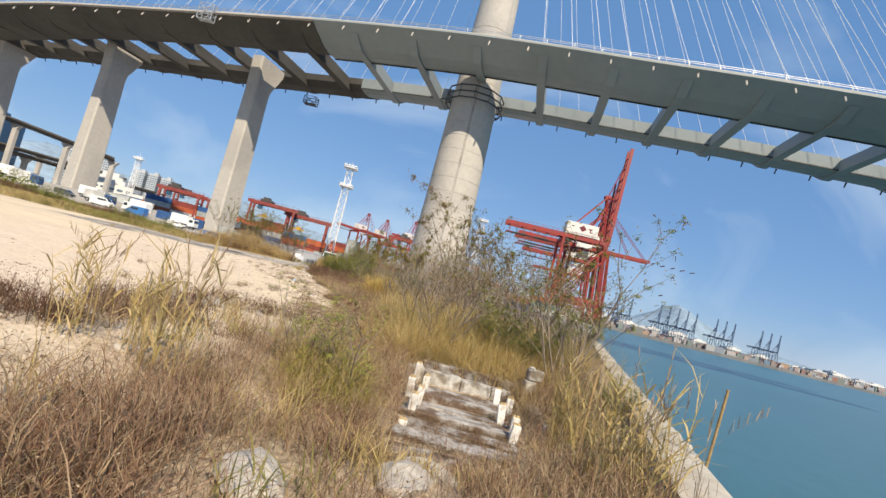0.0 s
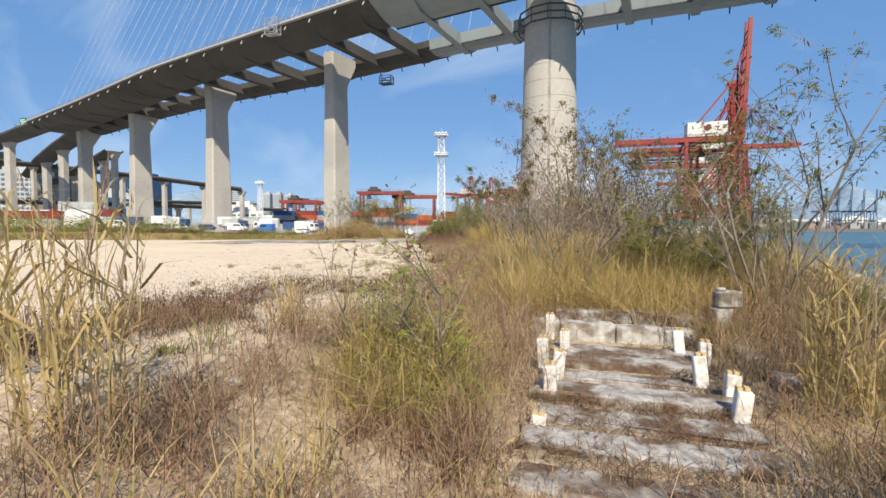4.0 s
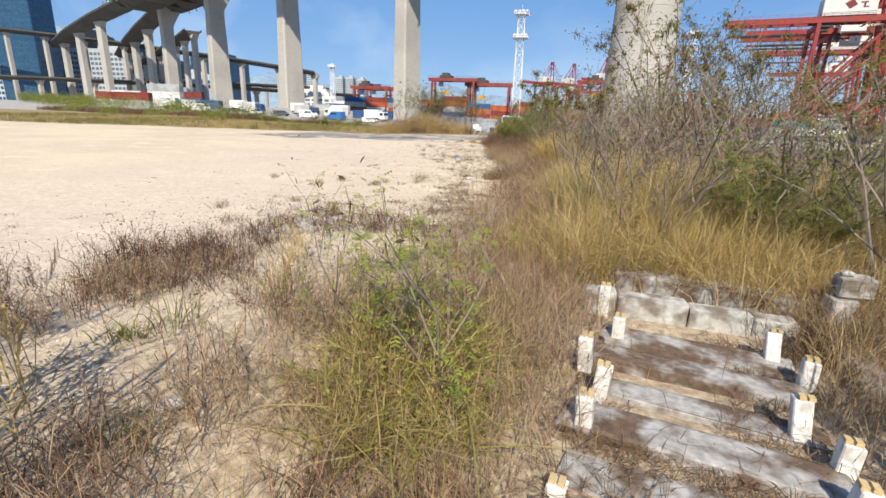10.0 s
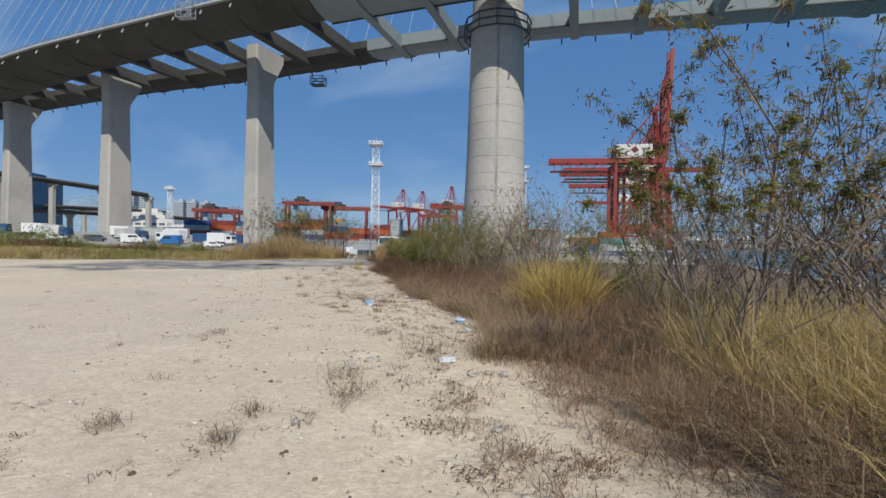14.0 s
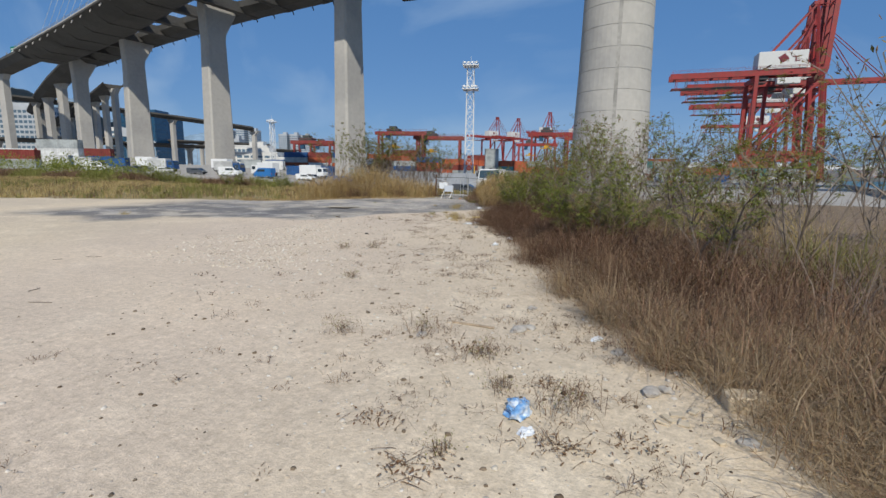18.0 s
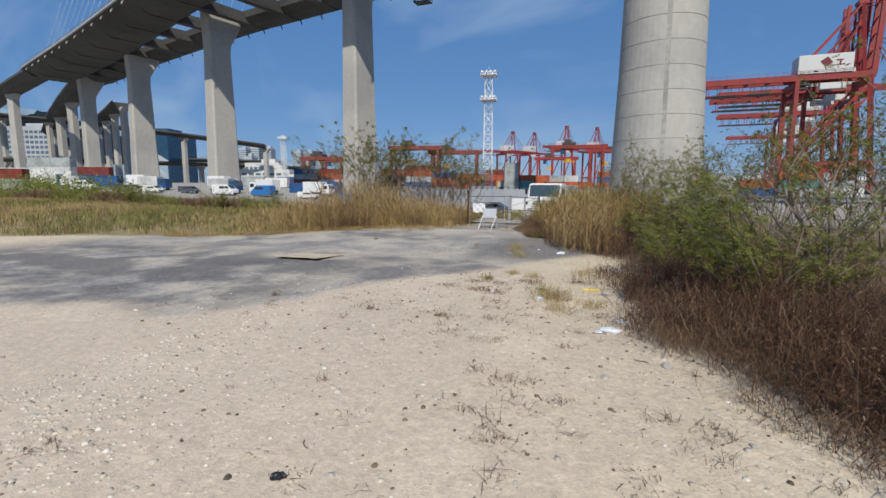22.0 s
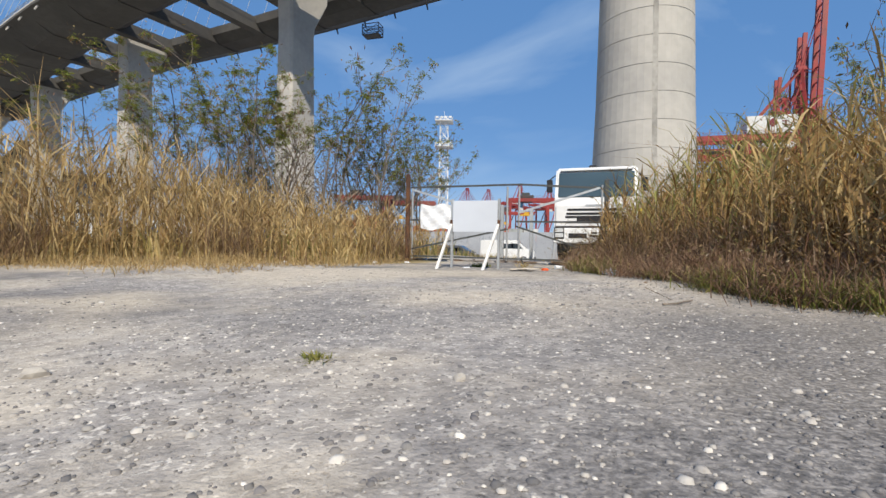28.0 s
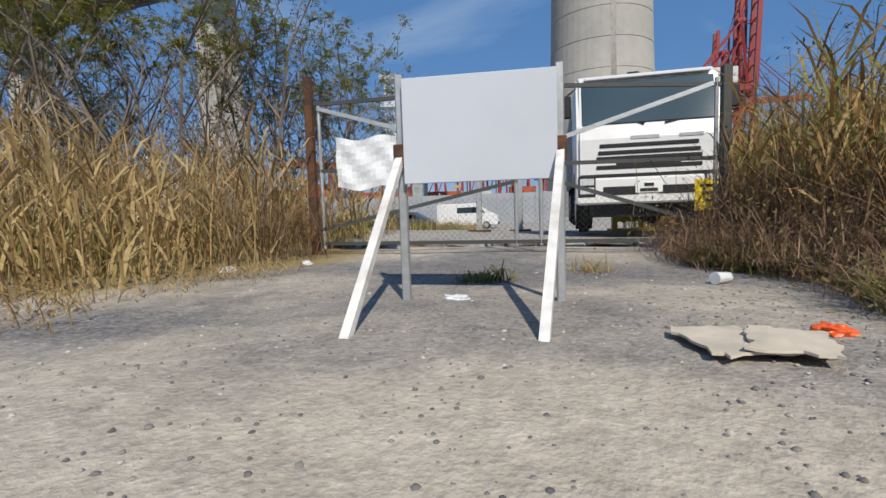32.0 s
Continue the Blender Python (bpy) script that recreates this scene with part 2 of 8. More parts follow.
RUBBER = surface("tyre_rubber", (0.018, 0.018, 0.018), 0.85, vary=0.2)
WHITE_PAINT = surface("white_vehicle_paint", (0.72, 0.73, 0.73), 0.3, vary=0.05, grain=6, bump=0)


def ground_material():
    m = bpy.data.materials.new("sand_and_asphalt")
    m.use_nodes = True
    t = m.node_tree
    L, N = t.links.new, t.nodes.new
    b = t.nodes["Principled BSDF"]
    b.inputs["Roughness"].default_value = 0.95
    b.inputs["Specular IOR Level"].default_value = 0.2
    geo = N("ShaderNodeNewGeometry")
    xyz = N("ShaderNodeSeparateXYZ")
    L(geo.outputs["Position"], xyz.inputs[0])

    def math_(op, a, c, d=None):
        n = N("ShaderNodeMath")
        n.operation = op
        for i, v in enumerate((a, c, d)):
            if v is None:
                continue
            if isinstance(v, (int, float)):
                n.inputs[i].default_value = v
            else:
                L(v, n.inputs[i])
        return n.outputs[0]

    def noise_(scale, detail=5, rough=0.55):
        n = N("ShaderNodeTexNoise")
        n.inputs["Scale"].default_value, n.inputs["Detail"].default_value, n.inputs["Roughness"].default_value = scale, detail, rough
        L(geo.outputs["Position"], n.inputs["Vector"])
        return n.outputs["Fac"]

    def step(v, lo, hi):
        n = N("ShaderNodeMapRange")
        n.interpolation_type = "SMOOTHSTEP"
        n.inputs["From Min"].default_value, n.inputs["From Max"].default_value = lo, hi
        L(v, n.inputs["Value"])
        return n.outputs["Result"]

    def blend(f, a, c):
        n = N("ShaderNodeMix")
        n.data_type = "RGBA"
        L(f, n.inputs["Factor"])
        for k, v in (("A", a), ("B", c)):
            if isinstance(v, tuple):
                n.inputs[k].default_value = (*v, 1)
            else:
                L(v, n.inputs[k])
        return n.outputs["Result"]

    X, Y = xyz.outputs["X"], xyz.outputs["Y"]
    n_wide, n_mid, n_fine, n_grit = noise_(0.12), noise_(0.7), noise_(9), noise_(55, 3)
    # sand, with a pinkish packed track and paler drifts
    sand = blend(step(n_wide, 0.35, 0.65), (0.60, 0.50, 0.365), (0.52, 0.435, 0.33))
    sand = blend(step(n_mid, 0.5, 0.75), sand, (0.65, 0.555, 0.42))
    track = math_("SUBTRACT", 1.0, step(math_("ABSOLUTE", math_("ADD", math_("ADD", X, math_("MULTIPLY", Y, 0.30)), 12.5), 0.0), 2.0, 9.0))
    sand = blend(math_("MULTIPLY", track, 0.5), sand, (0.55, 0.45, 0.37))
    # grey asphalt, half covered by sand drifts
    asphalt = blend(step(n_fine, 0.35, 0.7), (0.25, 0.238, 0.232), (0.34, 0.322, 0.305))
    asphalt = blend(step(noise_(38, 2), 0.60, 0.66), asphalt, (0.56, 0.53, 0.49))
    asphalt = blend(math_("SUBTRACT", 1.0, step(n_grit, 0.30, 0.40)), asphalt, (0.09, 0.088, 0.088))
    asphalt = blend(math_("MULTIPLY", step(noise_(0.22, 5), 0.47, 0.60), 0.75), asphalt, blend(step(n_grit, 0.42, 0.58), (0.10, 0.097, 0.097), (0.21, 0.20, 0.195)))
    coarse = math_("MULTIPLY", math_("MULTIPLY", step(X, -29.4, -28.2), step(Y, 67.5, 69.5)), math_("SUBTRACT", 1.0, step(Y, 74.0, 76.0)))
    drift = math_("ADD", n_mid, math_("MULTIPLY", noise_(0.33, 6), 0.9))
    asphalt = blend(math_("MULTIPLY", step(drift, 0.78, 1.12), 0.68), asphalt, (0.54, 0.475, 0.38))
    asphalt = blend(math_("MULTIPLY", coarse, 0.8), asphalt, blend(step(n_grit, 0.45, 0.6), (0.085, 0.083, 0.085), (0.22, 0.21, 0.205)))
    worn = math_("MULTIPLY", math_("MULTIPLY", math_("SUBTRACT", 1.0, step(X, -32.0, -29.5)), math_("SUBTRACT", 1.0, step(Y, 65.0, 69.0))), step(noise_(0.5, 6), 0.40, 0.56))
    asphalt = blend(math_("MULTIPLY", worn, 0.8), asphalt, blend(step(n_grit, 0.40, 0.62), (0.085, 0.083, 0.085), (0.19, 0.183, 0.18)))
    edge = math_("SUBTRACT", math_("SUBTRACT", Y, 59.4), math_("MULTIPLY", math_("MAXIMUM", math_("ADD", X, 31.5), 0.0), 1.7))
    edge = math_("ADD", edge, math_("MULTIPLY", math_("MINIMUM", math_("MAXIMUM", math_("SUBTRACT", -33.5, X), 0.0), 5.0), 0.7))
    edge = math_("ADD", edge, math_("MULTIPLY", math_("SUBTRACT", noise_(0.28, 6), 0.5), 5.0))
    on = math_("MULTIPLY", step(edge, -0.5, 1.1), step(X, -48.0, -43.0))
    col = blend(on, sand, asphalt)
    # bare soil and litter under the scrub
    side = math_("ADD", X, -EDGE[0][1])
    slope = 0.0
    for (ya, xa), (yb, xb) in zip(EDGE, EDGE[1:]):
        turn = (xb - xa) / (yb - ya) - slope
        slope += turn
        side = math_("SUBTRACT", side, math_("MULTIPLY", math_("MAXIMUM", math_("SUBTRACT", Y, ya), 0.0), turn))
    side = math_("SUBTRACT", side, 0.3)
    side = math_("ADD", side, math_("MULTIPLY", math_("SUBTRACT", noise_(0.5, 6), 0.5), 4.0))
    soil = blend(step(n_fine, 0.35, 0.65), (0.13, 0.095, 0.065), (0.25, 0.19, 0.13))
    soil = blend(step(Y, 29.5, 33.0), blend(step(n_fine, 0.35, 0.65), (0.31, 0.24, 0.17), (0.44, 0.36, 0.26)), soil)
    col = blend(step(side, -0.4, 1.6), col, soil)
    # dry meadow past the yard on the far side
    back = math_("ADD", math_("SUBTRACT", Y, 69.6), math_("MULTIPLY", math_("MAXIMUM", math_("ADD", X, 43.4), 0.0), -0.95))
    back = math_("ADD", back, math_("MULTIPLY", math_("MAXIMUM", math_("SUBTRACT", -43.4, X), 0.0), 0.45))
    back = math_("ADD", back, math_("MULTIPLY", math_("SUBTRACT", n_mid, 0.5), 3.0))
    meadow = blend(step(n_mid, 0.4, 0.65), (0.24, 0.19, 0.09), (0.30, 0.24, 0.13))
    col = blend(math_("MULTIPLY", step(back, -0.3, 0.8), math_("SUBTRACT", 1.0, step(X, -32.4, -31.8))), col, meadow)
    # concrete lot behind the gate
    lot = blend(step(n_mid, 0.4, 0.7), (0.36, 0.345, 0.32), (0.29, 0.28, 0.265))
    col = blend(math_("MAXIMUM", math_("MULTIPLY", step(math_("ADD", Y, math_("MULTIPLY", n_mid, 0.5)), 83.75, 83.95), math_("MULTIPLY", step(X, -33.4, -33.0), math_("SUBTRACT", 1.0, step(X, -25.0, -24.0)))), step(Y, 104.0, 106.0)), col, lot)
    dark = math_("MULTIPLY", math_("MULTIPLY_ADD", n_fine, 0.6, 0.71), math_("MULTIPLY_ADD", noise_(26, 4, 0.7), 0.9, 0.56))
    dark = math_("MULTIPLY", dark, math_("MULTIPLY_ADD", noise_(2.6, 6, 0.65), 0.34, 0.83))
    hsv = N("ShaderNodeHueSaturation")
    L(dark, hsv.inputs["Value"])
    L(col, hsv.inputs["Color"])
    L(hsv.outputs["Color"], b.inputs["Base Color"])
    bp = N("ShaderNodeBump")
    bp.inputs["Strength"].default_value, bp.inputs["Distance"].default_value = 0.55, 0.03
    L(math_("ADD", math_("MULTIPLY", n_grit, 0.5), n_fine), bp.inputs["Height"])
    L(bp.outputs["Normal"], b.inputs["Normal"])
    return m


# ---- land, sea, sky line ----
def spaced(stops):
    """Grid lines: (start, step) pairs and a last end."""
    out = []
    for (a, s), (b, _) in zip(stops, stops[1:]):
        out += list(np.arange(a, b, s))
    return out + [stops[-1][0]]


def land():
    ys = spaced([(-160, 20), (0, 2), (14, 0.5), (90, 2), (130, 10), (400, 60), (1000, 300), (2800, 0)])
    us = spaced([(0, 0.5), (45, 2), (80, 10), (300, 40), (900, 300), (3900, 0)])
    verts, faces = [], []
    for y in ys:
        for u in us:
            x = quay_x(min(y, 420)) - u
            verts.append((x, y, bumps(x, y)))
    w = len(us)
    for j in range(len(ys) - 1):
        for i in range(w - 1):
            faces.append((j * w + i, (j + 1) * w + i, (j + 1) * w + i + 1, j * w + i + 1))
    me = mesh_of("ground", verts, faces, True)
    me.materials.append(ground_material())
    me.flip_normals()
    return tagged(new("ground", me), "pale sandy yard with grey asphalt patches and dry scrub soil", "ground", kind="structure")


land()

water_mat = surface("sea_water", (0.035, 0.115, 0.145), 0.3, vary=0.1, grain=0.5, broad=0.01, bump=0.8, spec=0.2)
bm = bmesh.new()
vs = [bm.verts.new(p) for p in ((quay_x(-400) + 0.5, -400, -3.6), (2600, -400, -3.6), (3400, 3200, -3.6), (quay_x(420) + 7, 3200, -3.6), (quay_x(420) + 0.5, 420, -3.6), (quay_x(100) + 0.5, 100, -3.6))]
bm.faces.new(vs)
sea = part("water", bm, water_mat)
tagged(sea, "calm blue-green harbour water with fine ripples", "water", kind="structure")

# Quay wall: a concrete coping along the water's edge with a sloped face below.
quay_mat = surface("quay_concrete", (0.44, 0.41, 0.35), 0.9, vary=0.2, grain=6, broad=0.7, second=(0.34, 0.30, 0.24))
coping = tagged(new("quay_wall"), "weathered concrete quay coping along the water's edge", "wall", kind="structure")
y = -40.0
k = 0
while y < 400:
    span = 3.0 if y < 60 else 20.0
    bm = bmesh.new()
    dz = 0.02 * math.sin(k * 2.3)
    out = [(-0.45, -0.5), (-0.45, 0.22 + dz), (0.30, 0.22 + dz), (0.40, 0.14), (0.46, -0.1), (0.6, -4.2), (-0.45, -4.2)]
    for s, yy in ((0, y + 0.02), (1, y + span - 0.02)):
        ring = [bm.verts.new((quay_x(yy) + u, yy, v)) for u, v in out]
        if s == 0:
            first = ring
    n = len(out)
    for i in range(n):
        bm.faces.new((first[i], ring[i], ring[(i + 1) % n], first[(i + 1) % n]))
    bm.faces.new(first)
    bm.faces.new(list(reversed(ring)))
    part("coping_block", bm, quay_mat, coping)
    y += span
    k += 1

# rubble apron below the coping, under the boulders
apron = tagged(new("quay_apron"), "sloping rubble apron below the quay coping", "apron", kind="structure")
for k in range(6):
    bm = bmesh.new()
    ring = []
    for yy in (26 + k * 2.0, 27.97 + k * 2.0):
        ring.append([bm.verts.new((quay_x(yy) + u, yy, v)) for u, v in ((0.62, -4.2), (0.62, -0.95), (1.35, -1.2), (3.0, -4.2))])
    for i in range(4):
        bm.faces.new((ring[0][i], ring[1][i], ring[1][(i + 1) % 4], ring[0][(i + 1) % 4]))
    bm.faces.new(ring[0])
    bm.faces.new(list(reversed(ring[1])))
    part("apron_slab", bm, quay_mat, apron)

# ---- the cable-stayed bridge ----
AXIS = [(-470, 276, 46.0), (-400, 252, 50.0), (-341, 234, 52.5), (-281, 217, 54.5), (-221, 200, 56.0), (-158, 181.3, 57.3), (-91, 166.3, 58.4), (-55, 158.5, 59.2), (-19.4, 152.0, 59.7),
        (2, 148.8, 59.4), (22, 146.0, 58.8), (42, 143.0, 58.4), (62, 140.5, 58.0), (82, 138.0, 57.5), (110, 134.5, 56.8), (150, 129.0, 55.8)]


def axis_at(s):
    """Place on the bridge's middle line (soffit level) by x, and its direction."""
    for (x0, y0, z0), (x1, y1, z1) in zip(AXIS, AXIS[1:]):
        if x0 <= s <= x1 or (x1, y1) == AXIS[-1][:2]:
            f = (s - x0) / (x1 - x0)
            d = Vector((x1 - x0, y1 - y0, 0)).normalized()
            return Vector((s, y0 + f * (y1 - y0), z0 + f * (z1 - z0))), d


def stations(lo, hi, step):
    n = max(1, round((hi - lo) / step))
    out = []
    for i in range(n + 1):
        s = lo + (hi - lo) * i / n
        p, _ = axis_at(s)
        a, b = axis_at(s - 6)[0], axis_at(s + 6)[0]
        z = (a.z + 2 * p.z + b.z) / 4
        d = Vector((b.x - a.x, b.y - a.y, 0)).normalized()
        out.append((Vector((p.x, (a.y + 2 * p.y + b.y) / 4, z)), Vector((d.y, -d.x, 0))))
    return out


def narrow(x):
    """How far each deck has drawn in to the middle, where the two decks join."""
    return 8.9 * smooth(-85, -250, x)


def sweep(bm, line, outline, joining=False):
    """Outline of (offset towards the yard, height) drawn along the line."""
    rings = []
    for p, n in line:
        k = narrow(p.x) if joining else 0.0
        rings.append([bm.verts.new(p + n * (o - (k * (0.2 if o > 13 else 1.0) if o > 0 else -k)) + Vector((0, 0, h))) for o, h in outline])
    m = len(outline)
    for a, b in zip(rings, rings[1:]):
        for i in range(m):
            bm.faces.new((a[i], b[i], b[(i + 1) % m], a[(i + 1) % m]))
    bm.faces.new(rings[0])
    bm.faces.new(list(reversed(rings[-1])))
    return bm


bridge = thing("cable_stayed_bridge", "grey twin-deck cable-stayed bridge on tall concrete piers", "bridge")
SPLIT = -60.0
for side in (1, -1):
    girder = [(side * o, h) for o, h in ((24.0, 3.6), (24.0, 3.0), (22.4, 2.5), (17.0, 0.0), (12.0, 0.0), (9.3, 1.6), (9.0, 3.6))]
    part("concrete_deck", sweep(bmesh.new(), stations(-288, SPLIT, 11), girder, True), SHADED_DECK_CONCRETE, bridge, "grey-brown concrete box girder deck")
    steel = [(side * o, h) for o, h in ((24.0, 3.9), (24.0, 3.5), (21.6, 2.3), (16.4, 0.35), (12.6, 0.0), (9.4, 0.5), (9.0, 3.7))]
    part("steel_deck", sweep(bmesh.new(), stations(SPLIT, 150, 6), steel), STEEL_DECK, bridge, "smooth grey-green steel box girder deck")
    # parapet with posts
    part("parapet", sweep(bmesh.new(), stations(-288, 150, 11), [(side * o, h) for o, h in ((23.9, 3.6), (23.9, 4.2), (23.65, 4.2), (23.65, 3.6))], True), CONCRETE, bridge, "pale bridge parapet")
    bm = bmesh.new()
    for p, n in stations(-286, 140, 6.4 if side > 0 else 3.2):
        c = p + n * (side * (23.75 - narrow(p.x) * (0.2 if side > 0 else 1)))
        box(bm, c + Vector((0, 0, 4.7)), (0.12, 0.12, 1.0))
    for dz in (4.75, 5.15):
        sweep(bm, stations(-286, 140, 12), [(side * o, dz + h) for o, h in ((23.8, 0), (23.8, 0.08), (23.7, 0.08), (23.7, 0))], True)
    part("railing", bm, GALVANISED, bridge)
    # cable anchors hanging below the outer edge
    spots = stations(-280, 120, 9.5)
    for p, n in spots:
        bm = bmesh.new()
        c = p + n * (side * (23.2 - narrow(p.x) * (0.2 if side > 0 else 1)))
        rod(bm, c + Vector((0, 0, 2.9)), c + n * (side * 0.7) + Vector((0, 0, 1.5)), 0.24, 0.18, 6)
        part("cable_anchor", bm, DARK_STEEL if side < 0 else CONCRETE, bridge)
# soffit pipes along the inner edges
for side in (1, -1):
    part("service_pipe", sweep(bmesh.new(), stations(-60, 140, 8), [(side * o, h) for o, h in ((9.4, 0.2), (9.4, 0.5), (9.05, 0.5), (9.05, 0.2))]), DARK_STEEL, bridge)
# cross girders between the two decks
for s in np.arange(-280.5, 120, 16.5):
    p, d = axis_at(s)
    n = Vector((d.y, -d.x, 0))
    solid = s < SPLIT
    bm = bmesh.new()
    w = 2.6 if solid else 2.2
    top, low = (3.3, 0.2) if solid else (3.2, 0.1)
    for sgn in (-1, 1):
        k, i = narrow(s), 9.3 - narrow(s)
        o = [(k - 21.5, 2.2), (k - 17, -0.25), (-i, low - 0.2), (i, low - 0.2), (17 - 0.2 * k, -0.25), (21.5 - 0.2 * k, 2.2), (i, top), (-i, top)]
        ring = [bm.verts.new(p + n * a + d * (sgn * w / 2) + Vector((0, 0, h - 0.05))) for a, h in o]
        if sgn < 0:
            first = ring
    for i in range(8):
        bm.faces.new((first[i], ring[i], ring[(i + 1) % 8], first[(i + 1) % 8]))
    bm.faces.new(first)
    bm.faces.new(list(reversed(ring)))
    part("cross_girder", bm, SHADED_DECK_CONCRETE if solid else STEEL_DECK, bridge)

# piers: tapered rectangular shafts that flare into a crosshead
for i, (s, low, hi) in enumerate(((-91, 8.6, 7.2), (-154, 9.2, 7.4), (-217, 9.6, 7.6), (-277, 6.5, 6.0))):
    p, d = axis_at(s)
    n = Vector((d.y, -d.x, 0))
    g = rise(p.x, p.y) - 0.5
    bm = bmesh.new()
    levels = [(g, low, low, 5.6), (p.z - 10, hi, hi, 4.6), (p.z - 7.5, hi + 0.6, hi + 0.2, 4.6), (p.z - 0.2, hi + 9, hi + 1.0, 4.4), (p.z + 2.0, hi + 9, hi + 1.0, 4.4)]
    rings = []
    for z, back, front, along in levels:
        k, a, l = back / 2, front / 2, along / 2
        c = 0.5
        rings.append([bm.verts.new(Vector((p.x, p.y, z)) + n * u + d * v) for u, v in ((-k + c, -l), (a - c, -l), (a, -l + c), (a, l - c), (a - c, l), (-k + c, l), (-k, l - c), (-k, -l + c))])
    for r0, r1 in zip(rings, rings[1:]):
        for j in range(8):
            bm.faces.new((r0[j], r0[(j + 1) % 8], r1[(j + 1) % 8], r1[j]))
    bm.faces.new(rings[-1])
    bm.faces.new(list(reversed(rings[0])))
    part("pier", bm, CONCRETE, bridge)

# the round tower, cast in rings
TOWER = Vector((-18.4, 151.4, 0))


def tower_r(z):
    pts = [(-2, 8.1), (0, 8.05), (9, 7.85), (15, 7.6), (22, 7.3), (56, 6.6), (100, 5.2), (180, 3.7), (400, 3.4)]
    for (a, ra), (b, rb) in zip(pts, pts[1:]):
        if z <= b:
            return ra + (rb - ra) * (z - a) / (b - a)


z = -1.5
while z < 296:
    h = 4.1 if z < 75 else 18.0
    bm = bmesh.new()
    prof = [(tower_r(z) - 0.07, z), (tower_r(z) - 0.07, z + 0.06), (tower_r(z), z + 0.10), (tower_r(z + h), z + h - 0.03), (tower_r(z + h) - 0.07, z + h)]
    seg = 48
    rings = [[bm.verts.new(TOWER + Vector((r * math.cos(a), r * math.sin(a), zz))) for a in (2 * math.pi * q / seg for q in range(seg))] for r, zz in prof]
    for r0, r1 in zip(rings, rings[1:]):
        for j in range(seg):
            bm.faces.new((r0[j], r0[(j + 1) % seg], r1[(j + 1) % seg], r1[j]))
    part("tower_ring", bm, CONCRETE, bridge)
    z += h
# vertical cast strip on the tower's face
bm = bmesh.new()
base = None
for q in range(25):
    zz = q * 3.0
    a = radians(-86)
    r = tower_r(zz) + 0.02
    t_ = Vector((-math.sin(a), math.cos(a), 0)) * 0.35
    c = TOWER + Vector((r * math.cos(a), r * math.sin(a), zz))
    pair = [bm.verts.new(c - t_), bm.verts.new(c + t_)]
    if base:
        bm.faces.new((base[0], base[1], pair[1], pair[0]))
    base = pair
part("cast_strip", bm, surface("stained_concrete", (0.35, 0.34, 0.315), 0.9, vary=0.25, grain=1.5, broad=0.2), bridge, "darker stained strip down the tower")
# work platform round the tower under the deck
R = 8.4
for q in range(12):
    a0, a1 = 2 * math.pi * q / 12, 2 * math.pi * (q + 1) / 12
    c, e = (TOWER + Vector((R * math.cos(a), R * math.sin(a), 0)) for a in (a0, a1))
    for zz in (54.0, 55.8, 57.6):
        part("platform_rail", beam(bmesh.new(), c + Vector((0, 0, zz)), e + Vector((0, 0, zz)), 0.3, 0.3), DARK_STEEL, bridge)
    part("platform_post", beam(bmesh.new(), c + Vector((0, 0, 54.0)), c + Vector((0, 0, 57.6)), 0.2, 0.2), DARK_STEEL, bridge)
    part("platform_bracket", beam(bmesh.new(), c + Vector((0, 0, 54.0)), TOWER + Vector((6.5 * math.cos(a0), 6.5 * math.sin(a0), 55.0)), 0.2, 0.3), DARK_STEEL, bridge)
# stay cables
for side in (1, -1):
    for i in range(26):
        for sgn, step in ((1, 6.6), (-1, 8.6)):
            s = TOWER.x + sgn * (18 + i * step)
            if s > 148:
                continue
            p, d = axis_at(s)
            n = Vector((d.y, -d.x, 0))
            bm = bmesh.new()
            rod(bm, p + n * (side * (23.4 - narrow(s) * (0.2 if side > 0 else 1))) + Vector((0, 0, 3.6)), TOWER + Vector((0, 0, 175 + 4.3 * i)), 0.06, seg=5)
            part("stay_cable", bm, CABLE, bridge)


def gantry(p, w, h, d, material, name, label):
    g = thing(name, label, "maintenance gantry", Matrix.Translation(p))
    for sx in (-1, 1):
        for sy in (-1, 1):
            bm = bmesh.new()
            beam(bm, (sx * w / 2, sy * d / 2, 0), (sx * w / 2, sy * d / 2, h), 0.18, 0.18)
            part("post", bm, material, g)
    for k in range(4):
        bm = bmesh.new()
        zz = h * k / 3
        for a, b in (((-w / 2, -d / 2), (w / 2, -d / 2)), ((w / 2, -d / 2), (w / 2, d / 2)), ((w / 2, d / 2), (-w / 2, d / 2)), ((-w / 2, d / 2), (-w / 2, -d / 2))):
            beam(bm, (*a, zz), (*b, zz), 0.14, 0.14)
        part("rail", bm, material, g)
    bm = bmesh.new()
    for sy in (-1, 1):
        beam(bm, (-w / 2, sy * d / 2, 0), (w / 2, sy * d / 2, h), 0.1, 0.1)
        beam(bm, (w / 2, sy * d / 2, 0), (-w / 2, sy * d / 2, h), 0.1, 0.1)
    part("brace", bm, material, g)
    part("floor_plate", boxes(((0, 0, 0.05), (w, d, 0.1))), material, g)
    return g


p, d = axis_at(-92.7)
n = Vector((d.y, -d.x, 0))
gantry(p + n * 25.2 + Vector((0, 0, 0.4)), 4.2, 4.6, 2.0, GALVANISED, "maintenance_gantry", "light steel gantry hung on the deck's outer edge")
p, d = axis_at(-86)
gantry(p + n * (narrow(-86) - 22.0) + Vector((0, 0, -2.6)), 4.6, 2.8, 3.0, DARK_STEEL, "inspection_cradle", "dark inspection cradle hung under the deck edge")

